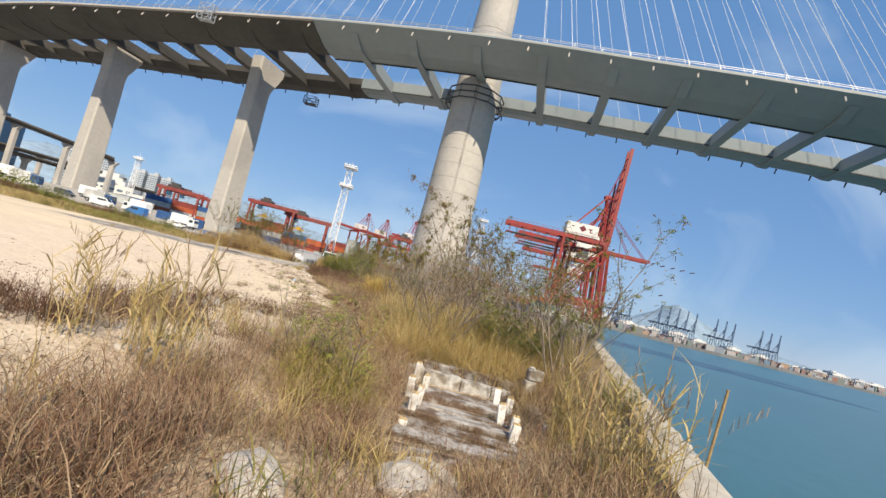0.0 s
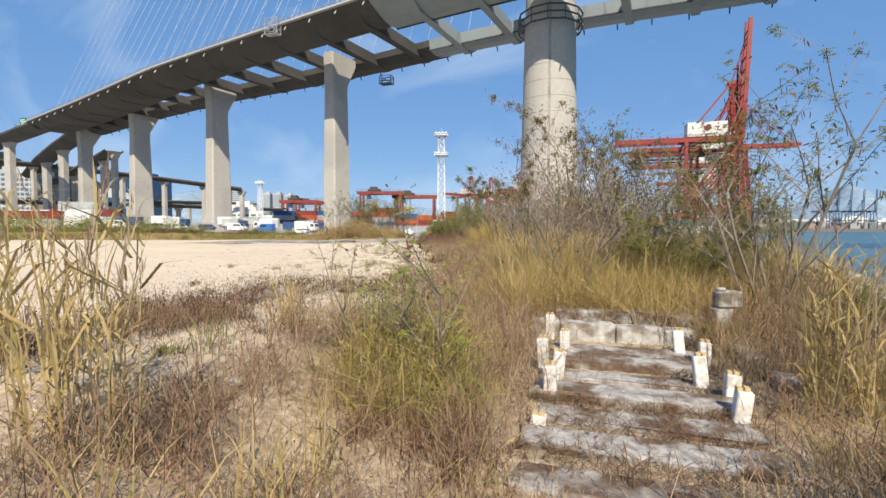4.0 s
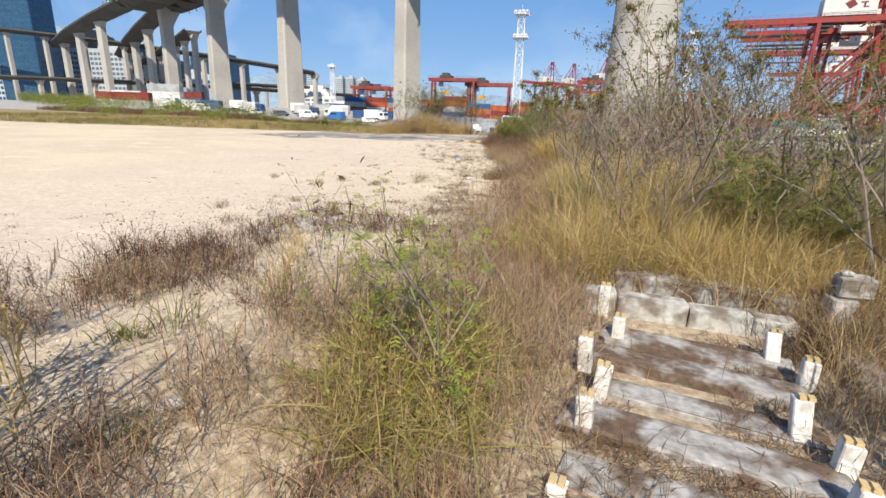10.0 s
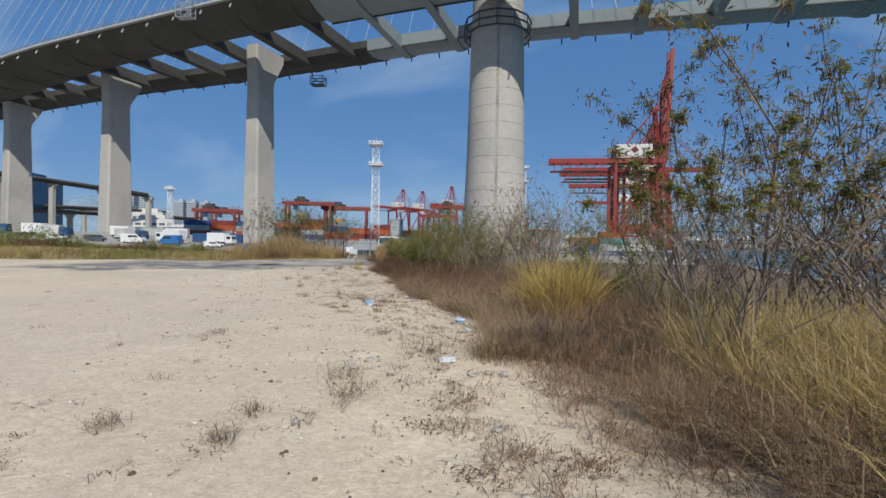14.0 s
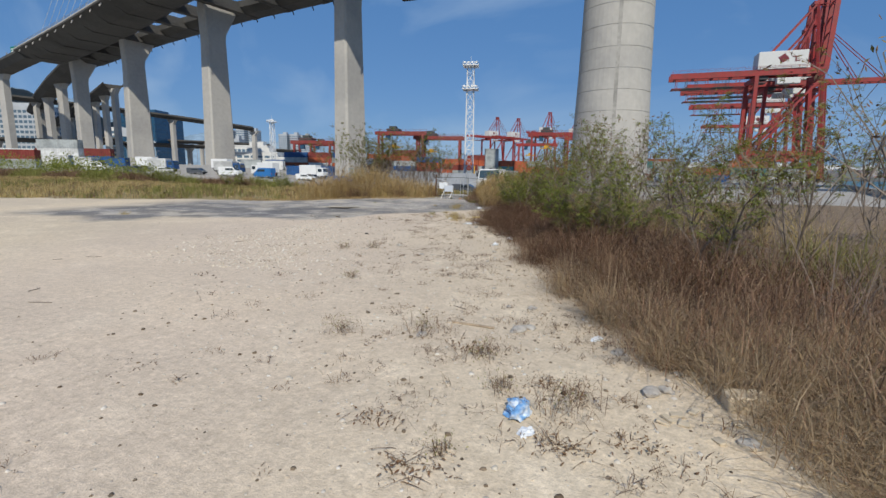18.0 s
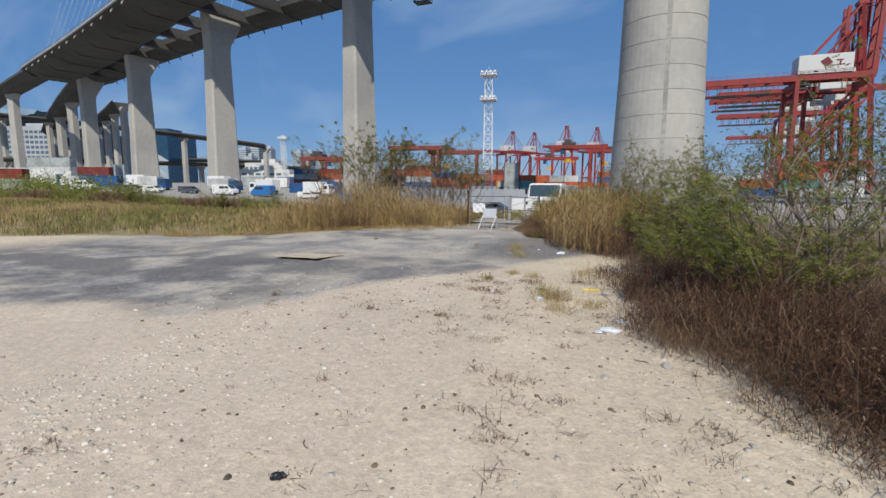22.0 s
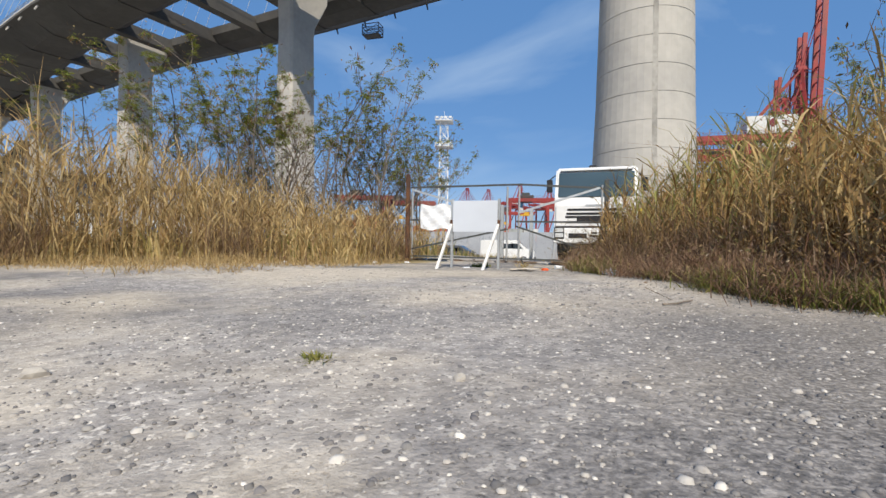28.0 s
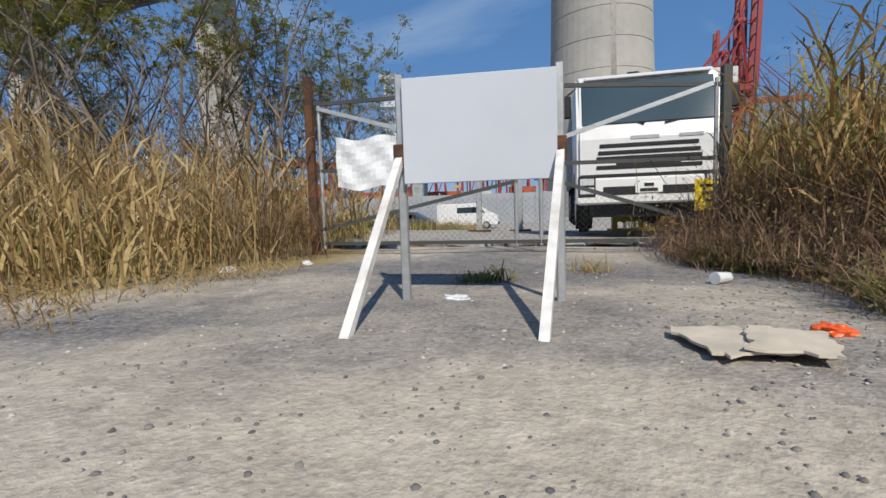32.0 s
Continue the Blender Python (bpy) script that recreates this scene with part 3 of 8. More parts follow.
# gantry road sign on the approach
p, d = axis_at(-330)
n = Vector((d.y, -d.x, 0))
sgn_ = thing("road_sign", "green overhead road sign on a steel gantry", "sign", Matrix.Translation(p + n * 12 + Vector((0, 0, 3.6))))
bm = bmesh.new()
beam(bm, (-5, 0, 0), (-5, 0, 8), 0.5, 0.5)
beam(bm, (-5, 0, 7), (6, 0, 7), 0.5, 0.5)
beam(bm, (6, 0, 0), (6, 0, 8), 0.5, 0.5)
part("frame", bm, GALVANISED, sgn_)
part("panel", boxes(((2.5, -0.4, 8.0), (6.0, 0.25, 5.2)), bevel=0.1), SIGN_GREEN, sgn_)
for k, (bx, bz, bw) in enumerate(((2.0, 9.3, 3.6), (2.5, 8.2, 4.4), (2.2, 7.0, 3.0))):
    part("text_bar", boxes(((bx, -0.56, bz), (bw, 0.06, 0.5))), WHITE_STEEL, sgn_)


# ---- approach ramps with their columns ----
def ramp(pts, width, depth, name, label, every=26, col_w=(3.2, 2.4)):
    top = thing(name, label, "viaduct")
    bm = bmesh.new()
    line = []
    for i, q in enumerate(pts):
        a, b = Vector(pts[max(0, i - 1)]), Vector(pts[min(len(pts) - 1, i + 1)])
        dd = (b - a)
        dd.z = 0
        dd.normalize()
        line.append((Vector(q), Vector((dd.y, -dd.x, 0))))
    w = width / 2
    sweep(bm, line, [(w, 0), (w, 1.1), (w - 0.3, 1.1), (w - 0.3, 0.2), (-w + 0.3, 0.2), (-w + 0.3, 1.1), (-w, 1.1), (-w, 0), (-w * 0.55, -depth), (w * 0.55, -depth)])
    part("deck", bm, SHADED_DECK_CONCRETE, top)
    run = 0.0
    for (a, _), (b, _) in zip(line, line[1:]):
        run += (b - a).length
        if run > every:
            run = 0
            g = rise(b.x, b.y) - 0.4
            bm = bmesh.new()
            prism(bm, [(-col_w[0] / 2, g), (col_w[0] / 2, g), (col_w[0] / 2, b.z - depth - 3), (width * 0.36, b.z - depth), (-width * 0.36, b.z - depth), (-col_w[0] / 2, b.z - depth - 3)], -col_w[1] / 2, col_w[1] / 2, "y")
            bmesh.ops.translate(bm, verts=bm.verts, vec=(b.x, b.y, 0))
            part("column", bm, CONCRETE, top)
    return top


def arc(a, c, b, n=14):
    a, b, c = Vector(a), Vector(b), Vector(c)
    return [tuple((1 - t) ** 2 * a + 2 * t * (1 - t) * c + t * t * b) for t in (i / n for i in range(n + 1))]


# past the last wide pier the deck parts into two branches
for first_off, last_off, drop in ((15.0, 17.0, 0.0), (-4.0, -28.0, 3.0)):
    way_ = []
    for k in range(15):
        q, d = axis_at(-286 - k * 13)
        way_.append(tuple(q + Vector((d.y, -d.x, 0)) * (first_off + (last_off - first_off) * k / 14) + Vector((0, 0, 2.6 - drop * k / 14))))
    ramp(way_, 12.5, 2.4, "approach_viaduct", "concrete approach viaduct branching from the bridge deck", 42, (5.0, 3.2))
ramp(arc((-560, 215, 62), (-395, 262, 51), (-285, 350, 34), 20), 12, 2.0, "approach_ramp", "curved concrete approach ramp on grey columns", 24)
ramp(arc((-520, 340, 34), (-400, 296, 44), (-290, 243, 49), 18), 10, 2.0, "approach_ramp", "rising concrete slip road on grey columns", 26)
ramp(arc((-600, 320, 30), (-430, 330, 28), (-335, 430, 26), 18), 11, 2.0, "approach_ramp", "low curved slip road on grey columns", 24)
ramp(arc((-540, 180, 20), (-400, 235, 22), (-300, 420, 20), 18), 12, 1.8, "approach_ramp", "low concrete viaduct behind the piers", 22)


# ---- plants ----
rng = np.random.default_rng(7)


def scrub_edge(y):
    """Where the scrub beside the quay begins."""
    y = np.asarray(y, float)
    return np.interp(y, *zip(*EDGE)) + 0.25 * np.sin(y * 0.9) + 0.2 * np.sin(y * 2.3 + 1)


def reed_edge(y):
    """Where the tall reeds beside the gate begin."""
    y = np.asarray(y, float)
    return np.where(y < 81.9, np.maximum(-28.55, -29.2 + 0.34 * np.maximum(0, 81.3 - y)), -27.35) + 0.12 * np.sin(y * 3.1)


def meadow_edge(x):
    """Where the meadow on the far side of the yard begins."""
    x = np.asarray(x, float)
    return 69.8 + 0.95 * np.maximum(0, x + 43.4) - 0.45 * np.maximum(0, -x - 43.4) + 0.5 * np.sin(x * 0.8) + 0.3 * np.sin(x * 2.1)


WAY = np.array([eye for _, eye, _, _ in PATH])


def room(x, y):
    """How high plants may grow beside the footway of the walk."""
    pts = np.stack([x, y], 1)
    best = np.full(len(pts), 9.0)
    for a, b in zip(WAY, WAY[1:]):
        d = b[:2] - a[:2]
        s = np.clip(((pts - a[:2]) @ d) / max(d @ d, 1e-6), 0, 1)
        far = np.hypot(*(a[:2] + s[:, None] * d - pts).T)
        z = min(a[2], b[2])
        best = np.where(far < 1.5, np.minimum(best, max(0.25, z - 0.75) + np.maximum(0, far - 0.7) * 0.8), best)
    return best


def ground_z(x, y):
    return np.array([bumps(a, b) for a, b in zip(x, y)])


CURVE = {2: ((0, 0.9), (0.55, 1.0), (1.0, 0.12)), 3: ((0, 0.8), (0.4, 1.0), (0.75, 0.7), (1.0, 0.12))}


def blades(x, y, z, h, w, lean, droop=1.6, facing=None, way=None, bends=3):
    """Curved tapering blades of two or three quads each. Returns verts and loops."""
    n = len(x)
    way = rng.uniform(0, 2 * math.pi, n) if way is None else way
    face = rng.uniform(0, 2 * math.pi, n) if facing is None else facing
    side = np.stack([np.cos(face), np.sin(face), np.zeros(n)], 1)
    go = np.stack([np.cos(way), np.sin(way), np.zeros(n)], 1)
    base = np.stack([x, y, z], 1)
    verts = np.zeros((n, 2 * bends + 2, 3))
    for k, (f, wide) in enumerate(CURVE[bends]):
        reach = (lean * h * f**droop)[:, None]
        up = (h * (f - 0.5 * np.minimum(1, lean) * f**2.4))[:, None]
        c = base + go * reach + np.array([0, 0, 1]) * up
        half = (w * wide / 2)[:, None]
        verts[:, 2 * k] = c - side * half
        verts[:, 2 * k + 1] = c + side * half
    idx = np.arange(n)[:, None] * (2 * bends + 2) + np.array([0, 1, 3, 2, 2, 3, 5, 4, 4, 5, 7, 6])[:4 * bends]
    return verts.reshape(-1, 3), idx.ravel()


def join(parts):
    verts, loops, at = [], [], 0
    for v, l in parts:
        verts.append(v)
        loops.append(l + at)
        at += len(v)
    return np.concatenate(verts), np.concatenate(loops)


def tufts(x, y, per, h, spread, w, lean, hvar=0.35, bare=0.02, bends=3):
    """Blades in tufts round the given places."""
    k = len(x)
    xx = np.repeat(x, per) + rng.normal(0, 1, k * per) * np.repeat(spread, per)
    yy = np.repeat(y, per) + rng.normal(0, 1, k * per) * np.repeat(spread, per)
    hh = np.repeat(h, per) * rng.uniform(1 - hvar, 1 + hvar * 0.6, k * per)
    hh = np.minimum(hh, room(xx, yy))
    zz = np.repeat(ground_z(x, y), per) - bare
    ll = np.abs(rng.normal(lean, lean * 0.5, k * per))
    return blades(xx, yy, zz, hh, rng.uniform(0.6, 1.4, k * per) * w, ll, bends=bends)


def thicket(x, y, h, per, spread, w=0.008, lean=0.5):
    """Arching stems with fine side twigs, tangled into one another."""
    k = len(x) * per
    X = np.repeat(x, per) + rng.normal(0, 1, k) * np.repeat(spread, per)
    Y = np.repeat(y, per) + rng.normal(0, 1, k) * np.repeat(spread, per)
    Z = np.repeat(ground_z(x, y), per) - 0.02
    H = np.minimum(np.repeat(h, per) * rng.uniform(0.55, 1.12, k), room(X, Y))
    way, ll = rng.uniform(0, 2 * math.pi, k), np.abs(rng.normal(lean, lean * 0.6, k))
    parts = [blades(X, Y, Z, H, rng.uniform(0.6, 1.3, k) * w, ll, way=way)]
    for f in (0.3, 0.5, 0.68, 0.86):
        go = ll * H * f**1.6
        bz = Z + H * (f - 0.5 * np.minimum(1, ll) * f**2.4)
        parts.append(blades(X + np.cos(way) * go, Y + np.sin(way) * go, bz, H * rng.uniform(0.18, 0.42, k), np.full(k, w * 0.65), np.abs(rng.normal(0.65, 0.4, k)), droop=1.2, bends=2))
    return join(parts)


def scatter(n, x0, x1, y0, y1, keep):
    x, y = rng.uniform(x0, x1, n), rng.uniform(y0, y1, n)
    m = keep(x, y)
    return x[m], y[m]


def beside(n, y0, y1, reach, power=1.0):
    """Places in the scrub within reach of its edge, short of the quay."""
    y = rng.uniform(y0, y1, n)
    x = scrub_edge(y) + reach * rng.uniform(0, 1, n) ** power
    m = (x < quay_x(y) - 0.8) & off_steps(x, y) & ((y < 76.5) | (x > reed_edge(y)))
    return x[m], y[m]


def off_steps(x, y):
    return ~((x > -9.6) & (x < -7.0) & (y > 25.0) & (y < 31.2))


STRAW = leafy("straw_grass", [(0.50, 0.38, 0.17), (0.60, 0.48, 0.25), (0.36, 0.26, 0.11), (0.54, 0.41, 0.18), (0.31, 0.28, 0.10)], through=0.38)
REED = leafy("golden_reed", [(0.47, 0.33, 0.14), (0.58, 0.45, 0.23), (0.38, 0.26, 0.11), (0.28, 0.18, 0.085), (0.52, 0.39, 0.19)], through=0.35)
GREEN_REED = leafy("green_reed", [(0.26, 0.27, 0.07), (0.40, 0.35, 0.13), (0.19, 0.21, 0.055), (0.46, 0.37, 0.16)], through=0.35)
RUSSET_REED = leafy("russet_reed", [(0.43, 0.275, 0.105), (0.55, 0.39, 0.17), (0.32, 0.19, 0.07), (0.22, 0.12, 0.045), (0.48, 0.33, 0.135)], through=0.34)
BROWN = leafy("brown_brush", [(0.12, 0.072, 0.04), (0.20, 0.125, 0.07), (0.15, 0.085, 0.05), (0.29, 0.205, 0.125), (0.08, 0.05, 0.03)], through=0.15)
GREENISH = leafy("green_grass", [(0.17, 0.19, 0.045), (0.26, 0.25, 0.07), (0.14, 0.16, 0.04), (0.36, 0.31, 0.12)], through=0.3)
LEAF = leafy("acacia_leaf", [(0.19, 0.23, 0.04), (0.27, 0.30, 0.06), (0.16, 0.19, 0.04), (0.33, 0.32, 0.09)], through=0.42)
DRY_LEAF = leafy("dry_leaf", [(0.20, 0.13, 0.07), (0.15, 0.09, 0.06), (0.28, 0.20, 0.09), (0.17, 0.16, 0.06)])
POD = leafy("brown_pod", [(0.13, 0.065, 0.04), (0.18, 0.09, 0.05), (0.10, 0.055, 0.035)], through=0.1)
BARK = surface("grey_bark", (0.23, 0.19, 0.155), 0.95, vary=0.3, grain=30, broad=3)


def stuff(name, parts, mat, label, category):
    v, l = join(parts)
    return tagged(new(name, cloud(name, v, l, 4, [mat])), label, category, kind="stuff")


def leaf_specks(c, reach, n, size, up=0.0):
    """Small leaves strewn about the centres."""
    pick = rng.integers(0, len(c), n)
    p = c[pick] + rng.normal(0, 1, (n, 3)) * reach
    a, b = rng.normal(0, 1, (n, 3)), rng.normal(0, 1, (n, 3))
    a /= np.linalg.norm(a, axis=1, keepdims=True)
    b -= (a * b).sum(1, keepdims=True) * a
    b /= np.linalg.norm(b, axis=1, keepdims=True)
    s = rng.uniform(0.6, 1.4, n)[:, None] * size
    v = np.stack([p - a * s, p + b * s * 0.33, p + a * s, p - b * s * 0.33], 1)
    return v.reshape(-1, 3), np.arange(4 * n)


def patchy(x, y, k=0.0):
    """Uneven patches, from -1 to 1."""
    return 0.5 * np.sin(x * 1.15 + y * 0.62 + k) + 0.5 * np.sin(y * 1.05 - x * 0.55 + 1.7 * k + 2)


def specks(x, y, tall, n, size, mat, name, label):
    c = np.stack([x, y, ground_z(x, y) + tall * 0.6], 1)
    v, l = leaf_specks(c, np.array([0.26, 0.26, 0.2]), n, size)
    v = v.reshape(-1, 4, 3)
    ok = (v.min(1)[:, 2] > 0.02) & (v[:, 0, 2] < room(v[:, 0, 0], v[:, 0, 1]))
    v = v[ok].reshape(-1, 3)
    stuff(name, [(v, np.arange(len(v)))], mat, label, "brush")


RUSSET = leafy("russet_brush", [(0.08, 0.038, 0.021), (0.13, 0.065, 0.037), (0.055, 0.03, 0.02), (0.19, 0.115, 0.07), (0.035, 0.022, 0.015)], through=0.05)
GREY_TWIG = leafy("grey_twigs", [(0.20, 0.16, 0.135), (0.28, 0.23, 0.19), (0.15, 0.115, 0.10), (0.24, 0.18, 0.16)], through=0.1)
SEED = leafy("pale_seed_heads", [(0.42, 0.33, 0.22), (0.50, 0.41, 0.29), (0.34, 0.25, 0.18), (0.30, 0.20, 0.15)], through=0.3)
RUST_STALK = leafy("russet_stalks", [(0.25, 0.14, 0.085), (0.33, 0.21, 0.14), (0.17, 0.09, 0.055), (0.40, 0.29, 0.19), (0.12, 0.07, 0.045)], through=0.2)
# the scrub's front along the yard: low russet brush, tangled
x, y = beside(1700, 34.5, 77, 5.0, 1.1)
m = (y > 45.5) | (y < 40) | (x - scrub_edge(y) > 2.2) | (rng.uniform(0, 1, len(x)) < 0.25)
x, y = x[m], y[m]
deep = np.clip((x - scrub_edge(y)) / np.where((y > 61) & (y < 76), 1.6, 1.3), 0.10, 1)
tall = (0.3 + 1.0 * deep) * rng.uniform(0.65, 1.15, len(x)) * np.where(y < 40, 0.8, 1.0)
m = patchy(x, y) > np.where(y < 46, 0.5, np.where(y < 55, 0.3, -0.1))
stuff("russet_brush", [thicket(x[m], y[m], tall[m], 14, 0.10 + 0.12 * tall[m], 0.007, 0.8)], RUSSET, "tangled russet brown dead brush along the yard's edge", "brush")
stuff("brown_brush", [thicket(x[~m], y[~m], tall[~m], 14, 0.10 + 0.12 * tall[~m], 0.008, 0.9)], RUST_STALK, "pale brown dead brush along the yard's edge", "brush")
k = (y > 46) | (rng.uniform(0, 1, len(x)) < 0.4)
specks(x[k], y[k], tall[k], 24000, 0.017, BROWN, "withered_leaves", "small withered leaves on the dead brush")
specks(x, y, tall * 1.45, 9000, 0.013, SEED, "seed_heads", "pale seed heads on the dead brush")
x, y = beside(1650, 31.5, 56, 4.2, 1.0)
m = y < 51 + rng.normal(0, 2, len(x))
x, y = x[m], y[m]
m = (patchy(x, y, 3.1) > -0.35) & ((y > 38) | (x > scrub_edge(y) + 1.0))
x, y = x[m], y[m]
TAN = leafy("tan_grass", [(0.42, 0.32, 0.20), (0.50, 0.39, 0.26), (0.32, 0.23, 0.14), (0.46, 0.34, 0.19)], through=0.35)
stuff("tan_grass", [tufts(x, y, 80, rng.uniform(0.4, 0.95, len(x)), np.full(len(x), 0.13), 0.006, 0.95, bends=2)], TAN, "soft tan dead grass in rounded clumps along the scrub", "grass")
# the near scrub by the steps: clumps with bare sand between
x, y = beside(3300, 15, 34.5, 10.5, 0.85)
x, y = x - 1.6 * (x < -12.5), y
p = patchy(x, y, 1.3)
m = p > np.where(x < -13.6, np.where(y > 26.5, 0.3, 0.55), np.where(x < -12.2, np.where(y > 26.5, -0.2, 0.2), np.where(x < -11, -0.6, -0.9))) + np.where((y < 23.8) & (x < -9), 0.55, 0.0)
m &= (np.hypot(x + 10.1, y - 21.9) > 0.7) & (np.hypot(x + 8.95, y - 22.8) > 0.7)
x, y, p = x[m], y[m], p[m]
tall = (0.82 + 0.36 * p) * rng.uniform(0.65, 1.3, len(x)) * np.where(x < -14.0, 0.45, np.where(x < -12.6, 0.8, 1.0)) * np.where(y < 23.5, 0.7, 1.0)
stuff("russet_brush", [thicket(x[::2], y[::2], tall[::2], 13, 0.08 + 0.13 * tall[::2], 0.008, 0.75)], RUST_STALK, "clumps of dead russet brush on the sand", "brush")
stuff("brown_brush", [thicket(x[1::2], y[1::2], tall[1::2] * 0.9, 13, 0.08 + 0.13 * tall[1::2], 0.008, 0.85)], TAN, "clumps of dead brown brush on the sand", "brush")
m = (patchy(x * 1.9, y * 1.9, 0.7) > 0.15) & (y < 27)
stuff("dark_brush", [thicket(x[m], y[m], tall[m] * 0.75, 12, 0.07 + 0.1 * tall[m], 0.008, 0.8)], RUSSET, "dark russet clumps of dead brush by the steps", "brush")
specks(x, y, tall, 15000, 0.014, BROWN, "withered_leaves", "small withered leaves on the low brush")
specks(x, y, tall * 1.3, 9000, 0.011, SEED, "seed_heads", "pale seed heads on the low brush")
x, y = np.r_[-15.0 + rng.normal(0, 0.3, 24), -16.0 + rng.normal(0, 0.25, 14), -15.5 + rng.normal(0, 0.4, 20)], np.r_[24.9 + rng.normal(0, 0.3, 24), 25.4 + rng.normal(0, 0.25, 14), 27.3 + rng.normal(0, 0.4, 20)]
x, y = np.r_[x, -6.5 + rng.normal(0, 0.35, 26)], np.r_[y, 30.3 + rng.normal(0, 0.18, 26)]
tall = rng.uniform(0.3, 0.65, len(x))
stuff("russet_brush", [thicket(x, y, tall, 16, 0.1 + 0.1 * tall, 0.009, 0.8)], RUSSET, "dark russet dead bushes on the sand", "brush")
specks(x, y, tall, 2600, 0.018, RUSSET, "withered_leaves", "withered leaves of the dark dead bushes")
# low ground litter of twigs
x, y = beside(900, 16, 80, 4.5, 1.0)
stuff("twig_litter", [tufts(x, y, 12, rng.uniform(0.1, 0.25, len(x)), np.full(len(x), 0.3), 0.007, 1.5, bends=2)], BROWN, "dry twigs and stalks lying under the brush", "twigs")
# tall grass among the scrub
x, y = beside(420, 36, 95, 13, 0.7)
x2, y2 = beside(560, 15, 36, 10.5, 0.7)
x, y = np.r_[x, x2], np.r_[y, y2]
m = (patchy(x, y, 4.0) > np.where(y < 36, 0.1, 0.1)) & ((x - scrub_edge(y) > 1.6) | (y < 36))
x, y = x[m], y[m]
tall = np.where(y < 32, 0.85, 1.5) * rng.uniform(0.7, 1.15, len(x))
stuff("straw_grass", [tufts(x, y, 40, tall, np.full(len(x), 0.13), 0.010, 0.5)], STRAW, "tall dry golden grass among the scrub", "grass")
# a bright golden clump in the scrub
a, d = rng.uniform(0, 2 * math.pi, 60), rng.uniform(0, 1, 60) ** 0.6
x, y = -13.1 + 0.75 * d * np.cos(a), 43.4 + 0.9 * d * np.sin(a)
GOLD = leafy("golden_blades", [(0.62, 0.45, 0.15), (0.52, 0.36, 0.11), (0.68, 0.53, 0.22), (0.44, 0.34, 0.10)], through=0.4)
stuff("golden_grass", [tufts(x, y, 40, rng.uniform(1.3, 2.0, 60), np.full(60, 0.15), 0.014, 0.5)], GOLD, "bright golden grass clump standing out of the scrub", "grass")
# golden grass slope behind the steps
x, y = scatter(1250, -11.6, -5.5, 31.3, 40, lambda x, y: (x > scrub_edge(y) + np.where(y < 34.5, 0.9, 1.7)) & off_steps(x, y))
deep = np.clip((x - scrub_edge(y) - 0.6) / 1.8, 0.45, 1)
PALE_STRAW = leafy("pale_straw", [(0.66, 0.50, 0.24), (0.74, 0.60, 0.34), (0.50, 0.38, 0.17), (0.62, 0.48, 0.20), (0.48, 0.42, 0.15)], through=0.45)
stuff("straw_grass", [tufts(x, y, 38, rng.uniform(0.9, 1.6, len(x)) * deep, np.full(len(x), 0.18), 0.010, 0.6)], PALE_STRAW, "dense dry golden grass behind the steps", "grass")
x, y = beside(520, 36, 95, 12, 0.7)
x2, y2 = beside(120, 15, 36, 10, 0.8)
x, y = np.r_[x, x2], np.r_[y, y2]
m = (np.sin(x * 0.7 - y * 0.5) > 0.1) & ((x - scrub_edge(y) > 1.2) | (y < 30))
x, y = x[m], y[m]
stuff("green_weeds", [tufts(x, y, 34, np.where(y < 33, 0.55, 1.2) * rng.uniform(0.6, 1.1, len(x)), np.full(len(x), 0.15), 0.012, 0.6)], GREENISH, "yellowish green weeds among the dead brush", "weeds")
# yellow-green leafy weeds beside the steps
a, d = rng.uniform(0, 2 * math.pi, 75), rng.uniform(0, 1, 75) ** 0.6
x, y = -10.85 + 0.8 * d * np.cos(a), 27.1 + 1.2 * d * np.sin(a)
tall = (1.15 - 0.45 * d) * rng.uniform(0.6, 1.2, 75)
LUSH = leafy("yellow_green_leaf", [(0.44, 0.40, 0.10), (0.30, 0.32, 0.07), (0.58, 0.48, 0.18), (0.62, 0.50, 0.24), (0.48, 0.38, 0.14), (0.36, 0.35, 0.09)], through=0.45)
stuff("leafy_weeds", [tufts(x, y, 26, tall, np.full(75, 0.12), 0.015, 0.8)], LUSH, "yellow-green leafy weeds beside the steps", "weeds")
specks(x, y, tall * 1.2, 3500, 0.02, LUSH, "small_leaves", "small yellow-green leaves of the weeds")
# low dark weeds and dead clumps out on the sand
y = rng.uniform(27, 63, 900)
x = scrub_edge(y) - rng.exponential(2.2, 900)
m = (patchy(x, y, 0.9) > -0.2) & (x > -34)
x, y = x[m], y[m]
stuff("sand_clumps", [thicket(x, y, rng.uniform(0.03, 0.15, len(x)), 14, rng.uniform(0.05, 0.14, len(x)), 0.006, 1.3)], RUSSET, "low dead weed clumps on the sand", "weeds")
# debris and dead clumps before the scrub
x, y = scatter(420, -15.2, -11.8, 31.6, 38.0, lambda x, y: (x < scrub_edge(y) + 0.6) & (x > scrub_edge(y) - 1.6))
m = patchy(x * 2.1, y * 2.1, 2.9) > -0.1
stuff("sand_clumps", [thicket(x[m], y[m], rng.uniform(0.05, 0.24, m.sum()), 14, rng.uniform(0.06, 0.16, m.sum()), 0.007, 1.2)], BROWN, "low dead clumps and debris before the scrub", "weeds")
